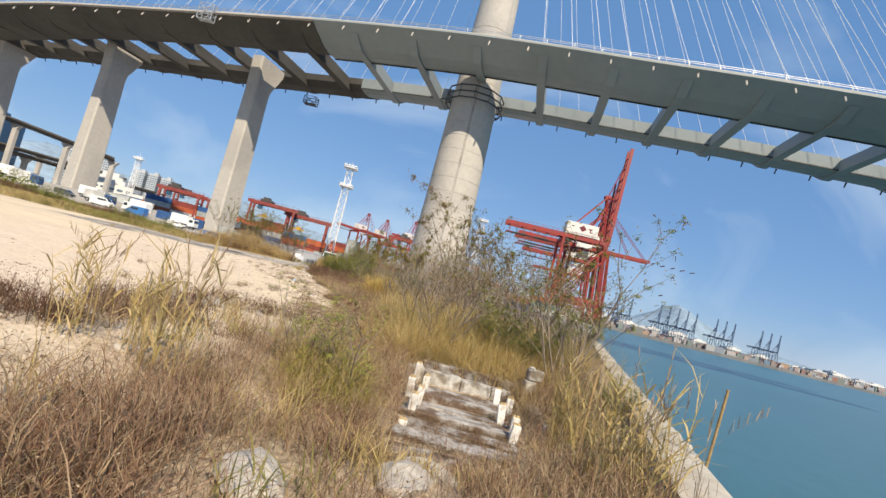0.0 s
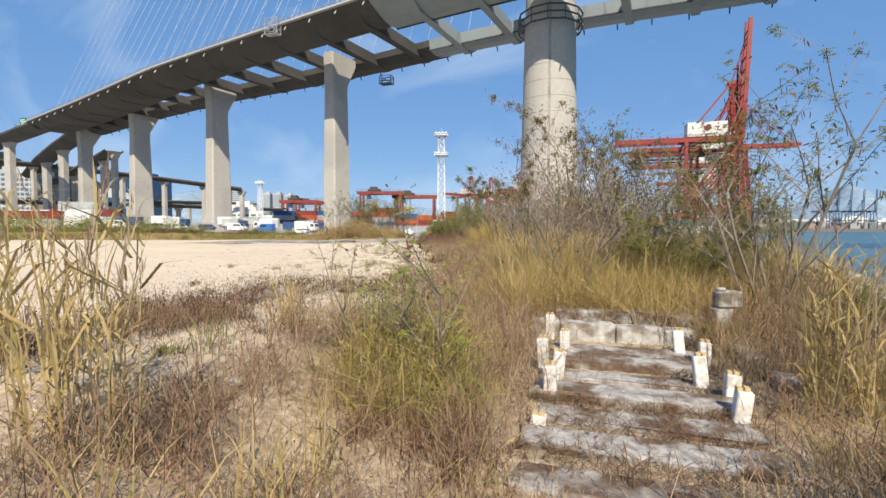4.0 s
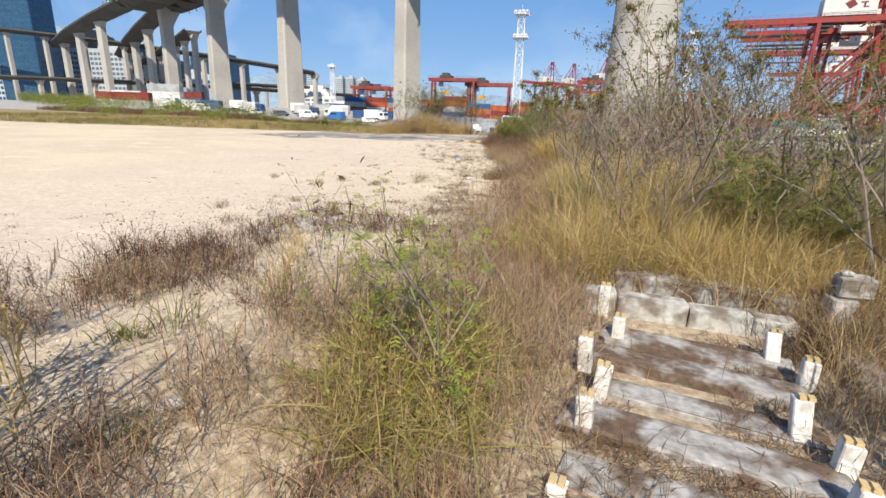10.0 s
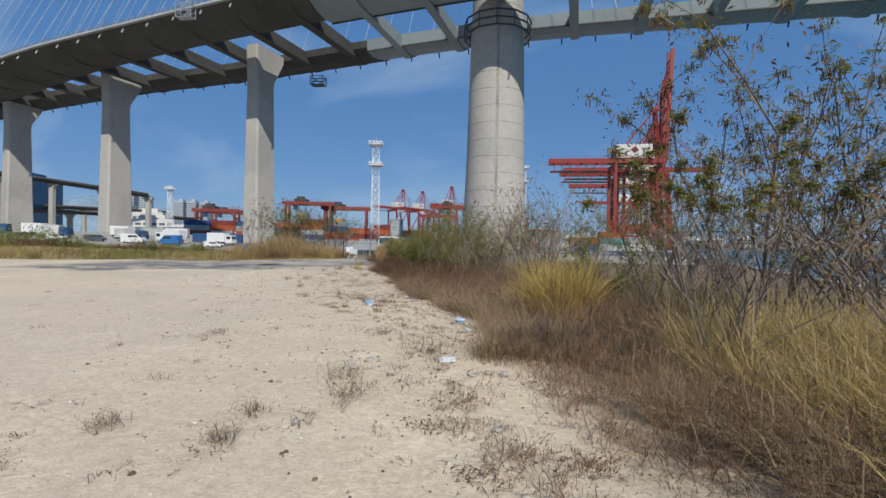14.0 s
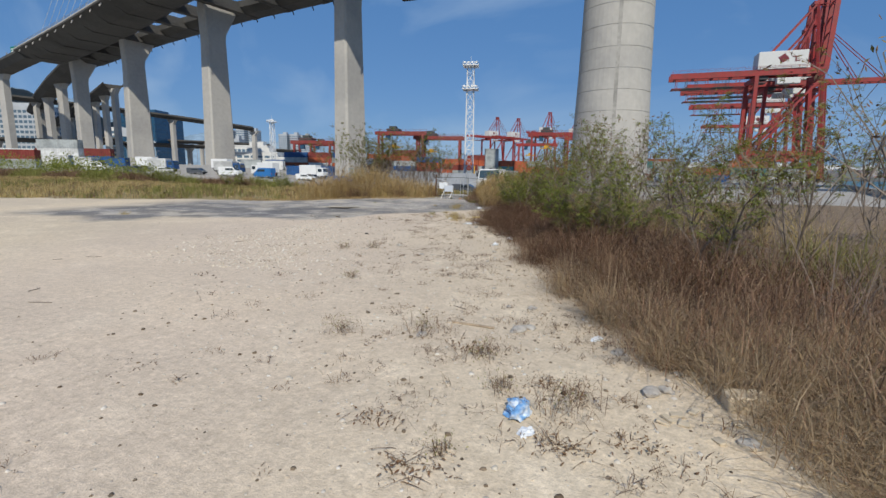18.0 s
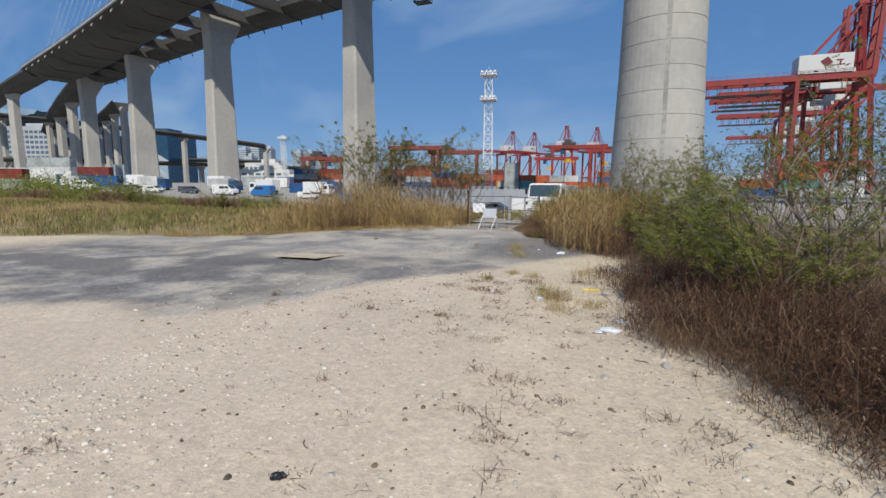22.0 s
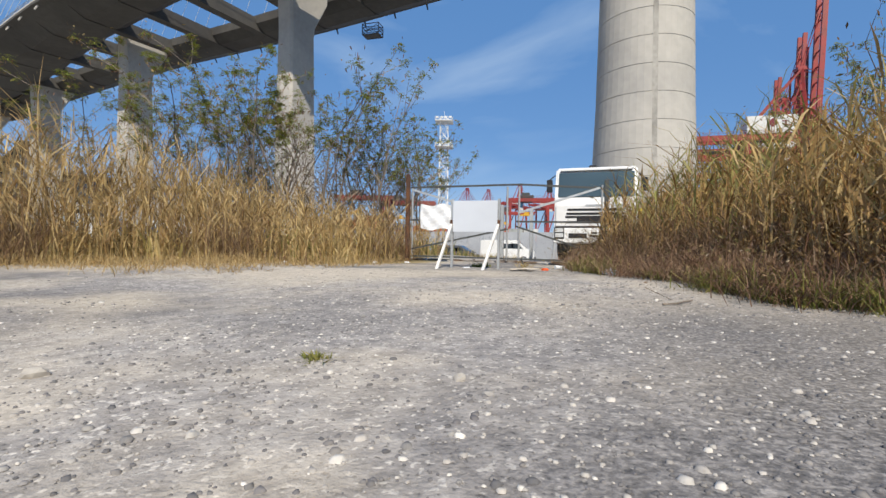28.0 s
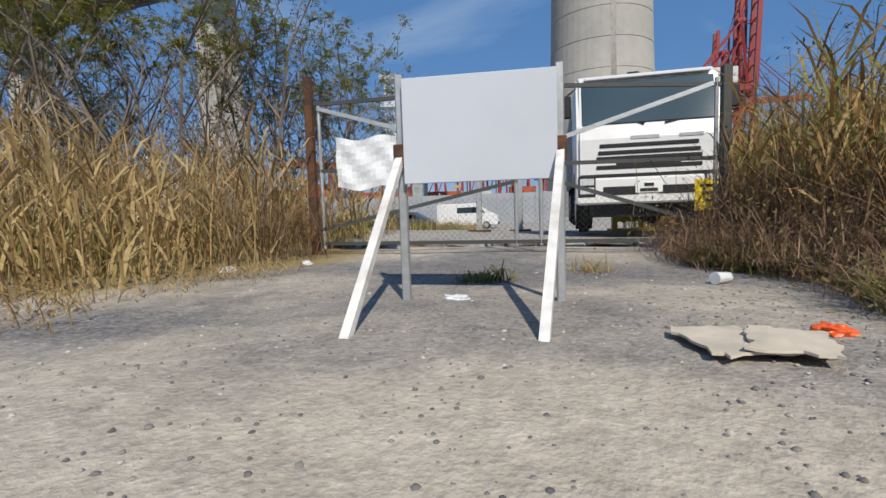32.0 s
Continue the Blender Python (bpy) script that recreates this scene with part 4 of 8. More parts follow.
# tall bare brush with grey twigs
x, y = beside(330, 33.5, 92, 12, 0.7)
m = (patchy(x, y, 2.2) > 0.05) & (x - scrub_edge(y) > 2.4)
x, y = x[m], y[m]
stuff("grey_brush", [thicket(x, y, rng.uniform(1.7, 2.9, len(x)), 16, np.full(len(x), 0.22), 0.010, 0.4)], GREY_TWIG, "tall leafless grey twigs above the scrub", "brush")

# low meadow on the far side of the yard
x, y = scatter(10500, -130, -33.2, 48, 112, lambda x, y: y > meadow_edge(x))
tall = np.where(x < -42, 0.55, 0.8) * rng.uniform(0.6, 1.3, len(x)) * (0.6 + 0.4 * np.clip((y - meadow_edge(x)) / 2, 0, 1))
m = rng.uniform(0, 1, len(x)) + 0.35 * np.sin(x * 0.21 + y * 0.13)
stuff("meadow_grass", [tufts(x[m > 0.55], y[m > 0.55], 14, tall[m > 0.55], np.full((m > 0.55).sum(), 0.25), 0.03, 0.35, bends=2)], STRAW, "low dry meadow grass past the yard", "grass")
stuff("meadow_weeds", [tufts(x[m <= 0.3], y[m <= 0.3], 14, tall[m <= 0.3], np.full((m <= 0.3).sum(), 0.25), 0.03, 0.35, bends=2)], GREENISH, "low greenish weeds past the yard", "weeds")
k = (m > 0.3) & (m <= 0.55)
stuff("meadow_brush", [tufts(x[k], y[k], 14, tall[k], np.full(k.sum(), 0.25), 0.024, 0.4, bends=2)], BROWN, "low brown brush past the yard", "brush")


def reeds(n, x0, x1, y0, y1, keep, tall, name, label, mat=None):
    """Stems with long arching leaves."""
    x, y = scatter(n, x0, x1, y0, y1, keep)
    h = np.minimum(tall(x, y) * rng.uniform(0.65, 1.1, len(x)), room(x, y))
    z = ground_z(x, y) - 0.03
    lean = np.abs(rng.normal(0.13, 0.07, len(x)))
    way = rng.uniform(0, 2 * math.pi, len(x))
    parts = [blades(x, y, z, h, rng.uniform(0.010, 0.016, len(x)), lean, way=way)]
    for f in (0.12, 0.3, 0.48, 0.62, 0.76, 0.88):
        go = lean * h * f**1.6
        bx, by = x + np.cos(way) * go, y + np.sin(way) * go
        bz = z + h * (f - 0.5 * np.minimum(1, lean) * f**2.4)
        lh = h * rng.uniform(0.18, 0.34, len(x))
        parts.append(blades(bx, by, bz, lh, rng.uniform(0.012, 0.026, len(x)), np.abs(rng.normal(0.75, 0.3, len(x))), droop=1.3, bends=2))
    return stuff(name, parts, mat or REED, label, "reeds")


reeds(5200, -41.5, -32.8, 72.5, 90, lambda x, y: (y > meadow_edge(x) + 0.1) & (y < meadow_edge(x) + 6.5), lambda x, y: 1.0 + 1.3 * np.exp(-((x + 38.2) / 2.0) ** 2) + 0.2 * np.sin(x * 2.1) + 0.3 * np.clip(y - meadow_edge(x), 0, 1.2),
      "golden_reeds", "tall golden dry reeds beside the gate post")
reeds(5000, -29.0, -20.5, 75.0, 92, lambda x, y: (x > reed_edge(y)) & (x < reed_edge(y) + 5.5), lambda x, y: 1.15 + 0.85 * np.clip((x - reed_edge(y)) / 1.3, 0.1, 1) + 0.3 * np.sin(y * 1.3 + x),
      "golden_reeds", "tall golden and russet reeds beside the parked truck", RUSSET_REED)
reeds(1100, -27.5, -22.5, 70.8, 76.5, lambda x, y: (x > reed_edge(y)) & (x < reed_edge(y) + 1.9), lambda x, y: 1.2 + 0.9 * np.clip((x - reed_edge(y)) / 1.2, 0.1, 1),
      "golden_reeds", "pale golden reeds in a clump beside the asphalt")
reeds(1300, -29.0, -22.5, 76.5, 90, lambda x, y: (x > reed_edge(y) + 0.2) & (x < reed_edge(y) + 3.5), lambda x, y: 1.3 + 1.1 * np.clip((x - reed_edge(y)) / 1.6, 0.1, 1),
      "green_reeds", "tall half-green reeds beside the parked truck", GREEN_REED)
y = rng.uniform(76.5, 82.2, 260)
x = reed_edge(y) + rng.uniform(-0.15, 0.8, 260)
stuff("russet_brush", [thicket(x, y, rng.uniform(0.5, 1.3, 260) * np.clip(0.5 + (x - reed_edge(y)) * 1.5, 0.3, 1), 13, np.full(260, 0.16), 0.008, 0.6)], BROWN, "russet dead stalks before the reeds", "brush")
x = rng.uniform(-38.5, -32.7, 230)
y = meadow_edge(x) + rng.uniform(0.1, 2.2, 230)
m = patchy(x * 1.4, y * 1.4, 2.6) > 0.0
stuff("brown_brush", [thicket(x[m], y[m], rng.uniform(0.6, 1.3, m.sum()), 13, np.full(m.sum(), 0.15), 0.008, 0.55)], BROWN, "dark brown dead stalks among the golden reeds", "brush")
# low verge before the reeds
y = rng.uniform(75.0, 82.2, 900)
x = reed_edge(y) + 0.3 - rng.uniform(0, 1, 900) * (reed_edge(y) + 0.2 - scrub_edge(y)).clip(0.4)
low_ = np.clip(0.5 - 0.3 * (reed_edge(y) - x), 0.12, 0.55) * rng.uniform(0.5, 1.1, 900)
specks(x, y, low_, 9000, 0.018, DRY_LEAF, "withered_leaves", "withered leaves on the verge before the reeds")
stuff("verge_brush", [thicket(x, y, low_, 9, np.full(900, 0.11), 0.006, 0.9)], RUST_STALK, "low dead brush on the verge before the reeds", "brush")
m = patchy(x, y, 0.4) > -0.2
stuff("verge_weeds", [tufts(x[m], y[m], 24, rng.uniform(0.1, 0.34, m.sum()), np.full(m.sum(), 0.08), 0.009, 0.8)], GREENISH, "olive weeds on the verge before the reeds", "weeds")
x = rng.uniform(-44, -32.4, 520)
y = meadow_edge(x) + 0.4 - rng.uniform(0, 1, 520) * (0.8 + 2.0 * np.clip((x + 38) / 4, 0, 1))
stuff("verge_brush", [thicket(x, y, rng.uniform(0.08, 0.36, 520), 10, np.full(520, 0.16), 0.008, 1.3)], REED, "matted dead stalks at the foot of the golden reeds", "brush")
def plume_clump(n, cx, cy, r, tall):
    """A clump of reeds with feathery heads."""
    reeds(n, cx - r, cx + r, cy - r, cy + r, lambda x, y: np.hypot(x - cx, y - cy) < r, lambda x, y: tall + 0 * x, "plume_reeds", "dry plume reeds in a loose clump", STRAW)
    k = n // 4
    x, y = cx + rng.normal(0, r * 0.6, k), cy + rng.normal(0, r * 0.6, k)
    way, lean = rng.uniform(0, 2 * math.pi, k), np.abs(rng.normal(0.22, 0.1, k))
    z, h = ground_z(x, y), tall * rng.uniform(0.85, 1.2, k)
    parts = [blades(x, y, z, h, np.full(k, 0.008), lean, way=way)]
    for q in range(9):
        f = 0.74 + 0.03 * q
        parts.append(blades(x + np.cos(way) * lean * h * f**1.6, y + np.sin(way) * lean * h * f**1.6, z + h * (f - 0.5 * lean * f**2.4), np.full(k, 0.16), np.full(k, 0.012), np.abs(rng.normal(0.3, 0.15, k)), way=way + rng.normal(0, 0.6, k), bends=2))
    stuff("plume_heads", parts, SEED, "feathery tan plumes above the reeds", "reeds")


plume_clump(34, -12.1, 23.9, 0.36, 1.75)
plume_clump(90, -6.5, 24.0, 0.55, 1.8)
plume_clump(60, -6.3, 27.4, 0.4, 1.8)
plume_clump(30, -12.9, 24.5, 0.4, 1.2)
plume_clump(26, -13.9, 24.5, 0.3, 1.5)


# ---- shrubs and trees ----
def shrub(name, label, height, stems, spread, leaves, dry, pods, seed, leaf_mat, category="shrub", fine=1.0, low=0.0):
    """Thin forked stems with feathery leaves and hanging pods."""
    r = random.Random(seed)
    top = thing(name, label, category)
    ends = []

    def grow(bm, p, d, length, rad, depth):
        q = p
        n = 3 if depth == 0 else 2
        for i in range(n):
            d = (d + Vector((r.uniform(-1, 1), r.uniform(-1, 1), r.uniform(-0.4, 0.7))) * 0.17).normalized()
            nq = q + d * (length / n)
            rod(bm, q, nq, rad * (1 - 0.3 * i / n), rad * (1 - 0.3 * (i + 1) / n), 5 if depth == 0 else 3)
            q = nq
            if depth < 2:
                for _ in range(r.choice((1, 2)) if depth else 2):
                    a = r.uniform(0, 2 * math.pi)
                    side = Vector((math.cos(a), math.sin(a), r.uniform(0.1, 0.8)))
                    grow(bm, q, (d * 0.6 + side * 0.75).normalized(), length * r.uniform(0.42, 0.62), rad * 0.48, depth + 1)
            if depth >= 1:
                ends.append(q.copy())
        ends.append(q.copy())

    for s in range(stems):
        a = 2 * math.pi * s / stems + r.uniform(-0.5, 0.5)
        d = Vector((math.cos(a) * spread, math.sin(a) * spread, 1)).normalized()
        bm = bmesh.new()
        grow(bm, Vector((math.cos(a) * 0.12, math.sin(a) * 0.12, -0.05)), d, height * r.uniform(0.55, 0.8), 0.006 + 0.0055 * height, 0)
        part("trunk" if s == 0 else "stem", bm, BARK, top)
    c = np.array([tuple(e) for e in ends])
    c = c[c[:, 2] > low * c[:, 2].max()]
    sets = []
    # feathery leaves: pairs of narrow leaflets along short drooping stalks
    n = leaves
    pick = rng.integers(0, len(c), n)
    a = rng.uniform(0, 2 * math.pi, n)
    go = np.stack([np.cos(a), np.sin(a), rng.uniform(-0.7, 0.35, n)], 1)
    go /= np.linalg.norm(go, axis=1, keepdims=True)
    start = c[pick] + rng.normal(0, 0.05, (n, 3))
    across = np.cross(go, np.array([0, 0, 1.0]))
    across /= np.linalg.norm(across, axis=1, keepdims=True) + 1e-9
    quads = []
    long_ = rng.uniform(0.14, 0.30, n) * fine
    for k in range(3):
        for sgn in (-1, 1):
            o = start + go * (long_ * (0.2 + 0.28 * k))[:, None]
            tip = o + across * (sgn * 0.30 * long_)[:, None] + go * (0.10 * long_)[:, None] + np.array([0, 0, -0.01])
            w = go * (0.075 * long_)[:, None]
            quads.append(np.stack([o - w, tip - w * 0.6, tip + w * 0.6, o + w], 1))
    v = np.concatenate(quads).reshape(-1, 3)
    me = cloud("crown", v, np.arange(len(v)), 4, [leaf_mat])
    ob = new("crown", me)
    ob.parent = top
    if dry:
        v, l = leaf_specks(c, 0.16, dry, 0.05)
        ob = new("dry_leaves", cloud("dry_leaves", v, l, 4, [DRY_LEAF]))
        ob.parent = top
    if pods:
        pick = rng.integers(0, len(c), pods)
        q = c[pick] + rng.normal(0, 0.07, (pods, 3))
        v, l = blades(q[:, 0], q[:, 1], q[:, 2], -rng.uniform(0.12, 0.2, pods), np.full(pods, 0.018), np.full(pods, 0.2))
        ob = tagged(new("seed_pod", cloud("pods", v, l, 4, [POD])), kind="stuff")
        ob.parent = top
    return top


KINDS = [
    (3.4, 5, 0.45, 2300, 400, 120, LEAF, "thin-stemmed green acacia shrub with brown hanging pods"),
    (4.4, 5, 0.35, 1400, 600, 260, LEAF, "tall half-bare acacia shrub with brown pods"),
    (2.6, 8, 0.75, 3800, 200, 30, LEAF, "dense leafy green shrub in the scrub"),
    (3.8, 6, 0.55, 60, 650, 60, LEAF, "nearly bare grey-brown twiggy shrub"),
    (4.9, 4, 0.30, 1700, 450, 200, LEAF, "slender tree with feathery green leaves and brown pods"),
]
FRESH = leafy("fresh_acacia_leaf", [(0.27, 0.34, 0.05), (0.34, 0.39, 0.07), (0.21, 0.27, 0.05), (0.40, 0.40, 0.10)], through=0.45)
KINDS += [(1.25, 6, 0.6, 130, 40, 0, FRESH, "fresh green acacia seedling among dead brush"), (2.3, 3, 0.25, 330, 60, 20, FRESH, "slender young acacia with fresh feathery leaves")]
KINDS.append((5.2, 6, 0.45, 2700, 1100, 420, LEAF, "broad-crowned acacia tree hung with brown pods and green leaves"))
KINDS.append((5.6, 4, 0.38, 1500, 1500, 1300, LEAF, "tall thin-trunked acacia tree hung thick with brown pods"))
KINDS.append((4.3, 5, 0.3, 3200, 2600, 900, LEAF, "low umbrella-shaped acacia tree with drooping brown pods"))
models = []
for i, (h, st, sp, lv, dr, pd, mt, lab) in enumerate(KINDS):
    models.append(shrub("acacia_tree" if i in (4, 7, 8, 9) else "acacia_shrub", lab, h, st, sp, lv, dr, pd, 40 + i, mt, "tree" if i in (4, 7, 8, 9) else "shrub", 0.6 if mt is FRESH else 0.62, {1: 0.4, 4: 0.52, 6: 0.3, 7: 0.6, 8: 0.55, 9: 0.66}.get(i, 0.0)))
used = set()


def plant(kind, x, y, size=1.0, turn=None):
    turn = random.uniform(0, 360) if turn is None else turn
    m = pose(x, y, bumps(x, y) - 0.02, random.uniform(-3, 3), random.uniform(-3, 3), turn)
    ob = models[kind]
    if kind in used:
        ob = copy_thing(ob, m)
    else:
        used.add(kind)
        ob.matrix_basis = m
    ob.scale = (size, size, size * random.uniform(0.92, 1.08))
    tagged(ob, group="shrubs of the scrub")


random.seed(5)
for kind, x, y, s in ((3, -9.6, 36.8, 0.8), (1, -7.5, 40.5, 1.1), (3, -6.2, 35.8, 1.0), (3, -9.5, 41.0, 0.9), (1, -5.6, 31.6, 1.0), (3, -5.2, 37.5, 1.0), (3, -9.1, 32.3, 0.78), (3, -8.6, 34.5, 0.8), (2, -7.05, 32.9, 0.8), (3, -10.2, 33.9, 0.7),
                      (6, -11.5, 27.3, 0.76), (6, -10.6, 26.95, 0.86), (5, -10.4, 26.5, 0.4), (5, -11.0, 28.2, 0.6), (5, -12.3, 29.1, 0.45), (5, -11.4, 30.2, 0.55), (5, -9.9, 31.9, 0.6),
                      (9, -11.6, 38.2, 0.6), (8, -8.9, 42.9, 1.12), (3, -6.9, 42.2, 1.15), (3, -8.0, 40.2, 1.0), (3, -9.6, 44.6, 0.85), (0, -22.2, 70.3, 0.8), (2, -22.4, 66.6, 0.7), (0, -21.6, 68.0, 0.8),
                      (1, -9.8, 47.5, 1.0), (2, -12.0, 44.5, 0.8), (4, -8.0, 50.5, 0.9), (3, -13.0, 50.0, 1.05), (0, -16.0, 52.0, 0.9), (1, -13.5, 55.5, 1.0), (4, -17.5, 58.5, 0.8), (2, -18.3, 55.0, 0.95),
                      (0, -18.6, 61.0, 0.85), (3, -15.5, 60.0, 1.1), (1, -20.0, 64.5, 0.9), (2, -21.5, 63.0, 0.9), (4, -18.0, 66.5, 0.95), (0, -21.8, 69.5, 0.8), (1, -19.5, 71.5, 1.0), (3, -17.0, 73.0, 1.1),
                      (2, -22.8, 73.0, 0.75), (0, -21.5, 77.0, 0.95), (1, -23.2, 81.5, 0.95), (4, -21.0, 84.0, 0.9), (3, -24.5, 86.5, 0.9), (0, -23.0, 92.0, 1.0), (1, -19.0, 90.0, 1.0),
                      (4, -36.8, 84.6, 1.2), (1, -35.4, 85.6, 1.1), (4, -34.9, 86.0, 1.0), (7, -38.6, 84.2, 1.0), (3, -36.0, 86.6, 1.05), (7, -41.5, 84.5, 1.0), (4, -40.0, 83.4, 1.15), (4, -44.5, 84.0, 1.1), (3, -38.0, 86.4, 1.1), (1, -40.6, 86.0, 0.9), (4, -35.0, 89.3, 1.0), (1, -41.8, 88.5, 1.05),
                      (0, -44.5, 89.5, 0.9), (3, -39.2, 85.2, 0.8), (3, -36.5, 84.9, 0.75), (2, -60.0, 96.0, 0.9), (2, -72.0, 99.0, 1.0), (2, -84.0, 98.0, 1.1), (0, -66.0, 103.0, 0.8), (2, -95.0, 104.0, 1.0),
                      (3, -6.5, 44.0, 1.0), (2, -3.2, 41.0, 0.9), (3, -1.5, 47.0, 1.1), (1, -3.0, 53.0, 1.1), (3, -6.0, 57.0, 1.1), (1, -9.0, 62.0, 1.0), (3, -11.5, 66.0, 1.1), (0, -8.5, 70.0, 1.1),
                      (3, -13.0, 76.0, 1.1), (1, -10.0, 82.0, 1.1), (2, -14.5, 70.0, 1.0), (4, -12.5, 88.0, 1.0), (3, -16.0, 95.0, 1.1), (0, -6.0, 90.0, 1.2), (2, -4.9, 29.3, 0.35)):
    plant(kind, x, y, s)
# bushes and tall weeds along the back of the meadow
n = 2600
x = rng.uniform(-190, -42, n)
y = 99 + rng.uniform(0, 9, n) - 0.05 * (x + 42)
tall = rng.uniform(0.9, 1.9, n) * (1 + 0.35 * np.sin(x * 0.23) * np.sin(x * 0.071 + 1))
m = np.sin(x * 0.31 + y * 0.4) > 0.1
stuff("back_weeds", [tufts(x[m], y[m], 16, tall[m], np.full(m.sum(), 0.4), 0.05, 0.5, bends=2)], GREENISH, "tall green weeds along the back of the meadow", "weeds")
stuff("back_brush", [tufts(x[~m], y[~m], 16, tall[~m], np.full((~m).sum(), 0.4), 0.045, 0.6, bends=2)], BROWN, "tall brown brush along the back of the meadow", "brush")
x = -100 - rng.uniform(0, 1, 150) * 175
y = 109 + (-112 - x) * 0.2 + rng.uniform(-4, 4, 150)
c = np.stack([x, y, ground_z(x, y) + rng.uniform(0.6, 3.4, 150)], 1)
v, l = leaf_specks(c, np.array([1.5, 1.5, 0.9]), 17000, 0.26)
stuff("far_bushes", [(v, l)], LEAF, "dark green bushes under the approach ramps", "bushes")


# ---- the yard's things ----
WHITEWASH = surface("worn_whitewash", (0.70, 0.70, 0.68), 0.85, vary=0.2, grain=18, broad=5, second=(0.42, 0.39, 0.35), spread=(0.5, 0.72))
SLAB = surface("stained_slab_concrete", (0.37, 0.36, 0.345), 0.9, vary=0.45, grain=11, broad=2.8, second=(0.13, 0.09, 0.065), spread=(0.42, 0.58))
WHITE_SLAB = surface("flaking_white_slab", (0.44, 0.44, 0.42), 0.9, vary=0.4, grain=10, broad=3, second=(0.20, 0.175, 0.145), spread=(0.46, 0.60))
STUB = surface("ochre_reinforcing_stub", (0.55, 0.42, 0.22), 0.8, vary=0.2, grain=30)
ROCK = surface("pale_rock", (0.40, 0.375, 0.335), 0.95, vary=0.3, grain=14, broad=3, second=(0.40, 0.37, 0.33))
BOARD_WHITE = surface("white_sheet_metal", (0.52, 0.56, 0.62), 0.35, vary=0.05, grain=3, bump=0.02)
WEATHERED_WOOD = surface("weathered_wood", (0.42, 0.33, 0.23), 0.85, vary=0.25, grain=25, broad=4)
CARD = surface("flattened_cardboard", (0.60, 0.53, 0.43), 0.9, vary=0.15, grain=8, broad=3)
PLASTIC_WHITE = surface("white_plastic_film", (0.72, 0.75, 0.78), 0.4, vary=0.1, grain=20)
PLASTIC_BLUE = surface("blue_plastic_film", (0.16, 0.34, 0.62), 0.4, vary=0.3, grain=20, broad=9, second=(0.6, 0.66, 0.72))
PLASTIC_RED = surface("orange_red_packet", (0.75, 0.12, 0.03), 0.35, vary=0.2, grain=20)
YELLOW = surface("yellow_paint", (0.80, 0.58, 0.02), 0.5, vary=0.1, grain=10)
BAMBOO = surface("dry_bamboo", (0.36, 0.24, 0.11), 0.6, vary=0.2, grain=15, broad=4)
LAMP_GLASS = surface("lamp_glass", (0.55, 0.57, 0.58), 0.1, vary=0.2, grain=30, bump=0)
BLACK_PLASTIC = surface("black_plastic", (0.02, 0.02, 0.022), 0.5, vary=0.2, grain=20)

# ruined concrete steps with whitewashed stub posts
steps = thing("concrete_steps", "ruined whitewashed concrete steps with short stub posts, half covered in litter", "steps")
r = random.Random(3)
for k in range(7):
    yy = 25.4 + k * 0.68
    bm = boxes(((-8.3 + r.uniform(-0.05, 0.05), yy, -0.73 + 0.05 * (k % 2) + 0.012 * k), (2.25 + r.uniform(-0.2, 0.1), 0.44 + r.uniform(-0.07, 0.05), 0.28)), bevel=0.02)
    for v in bm.verts:
        v.co += Vector((r.uniform(-0.07, 0.07), r.uniform(-0.05, 0.05), r.uniform(-0.02, 0.01)))
    part("tread", bm, SLAB, steps)
for k, (xa, xb) in enumerate(((-9.75, -9.3), (-9.29, -8.35), (-8.34, -7.55), (-7.54, -7.0))):
    bm = box(bmesh.new(), ((xa + xb) / 2, 30.3 + 0.13 * k, -0.44 - 0.03 * k), (xb - xa, 0.3, 0.42 - 0.03 * k), Matrix.Rotation(radians(9), 3, "Z"), 0.025)
    for v in bm.verts:
        v.co += Vector((r.uniform(-0.004, 0.004), r.uniform(-0.015, 0.015), r.uniform(-0.02, 0.012)))
    part("beam_block", bm, WHITE_SLAB, steps)
part("landing", boxes(((-8.0, 31.35, -0.40), (2.9, 0.5, 0.42)), bevel=0.04), SLAB, steps)
part("side_wall", boxes(((-6.55, 29.9, -0.55), (0.3, 1.5, 0.34)), ((-6.4, 28.6, -0.6), (0.35, 0.7, 0.3)), bevel=0.03), SLAB, steps)
for x0, y0, h in ((-9.45, 30.2, 0.48), (-9.16, 29.35, 0.38), (-9.42, 28.35, 0.48), (-9.18, 27.85, 0.43), (-9.25, 27.28, 0.41), (-9.3, 26.4, 0.14), (-7.45, 29.65, 0.44), (-7.21, 29.1, 0.40), (-7.48, 28.07, 0.45), (-7.24, 27.67, 0.36), (-7.3, 27.1, 0.36)):
    ti = Matrix.Rotation(radians(r.uniform(-7, 7)), 3, "X") @ Matrix.Rotation(radians(r.uniform(-7, 7)), 3, "Y")
    bm = box(bmesh.new(), (x0, y0, -0.62 + h / 2), (0.15, 0.15, h), ti, 0.012)
    post = part("stub_post", bm, WHITEWASH, steps)
    bm = bmesh.new()
    for sx in (-1, 1):
        box(bm, (x0 + sx * 0.035, y0, -0.61 + h + 0.01), (0.05, 0.09, 0.035), ti)
    part("stub_cap", bm, STUB, post)


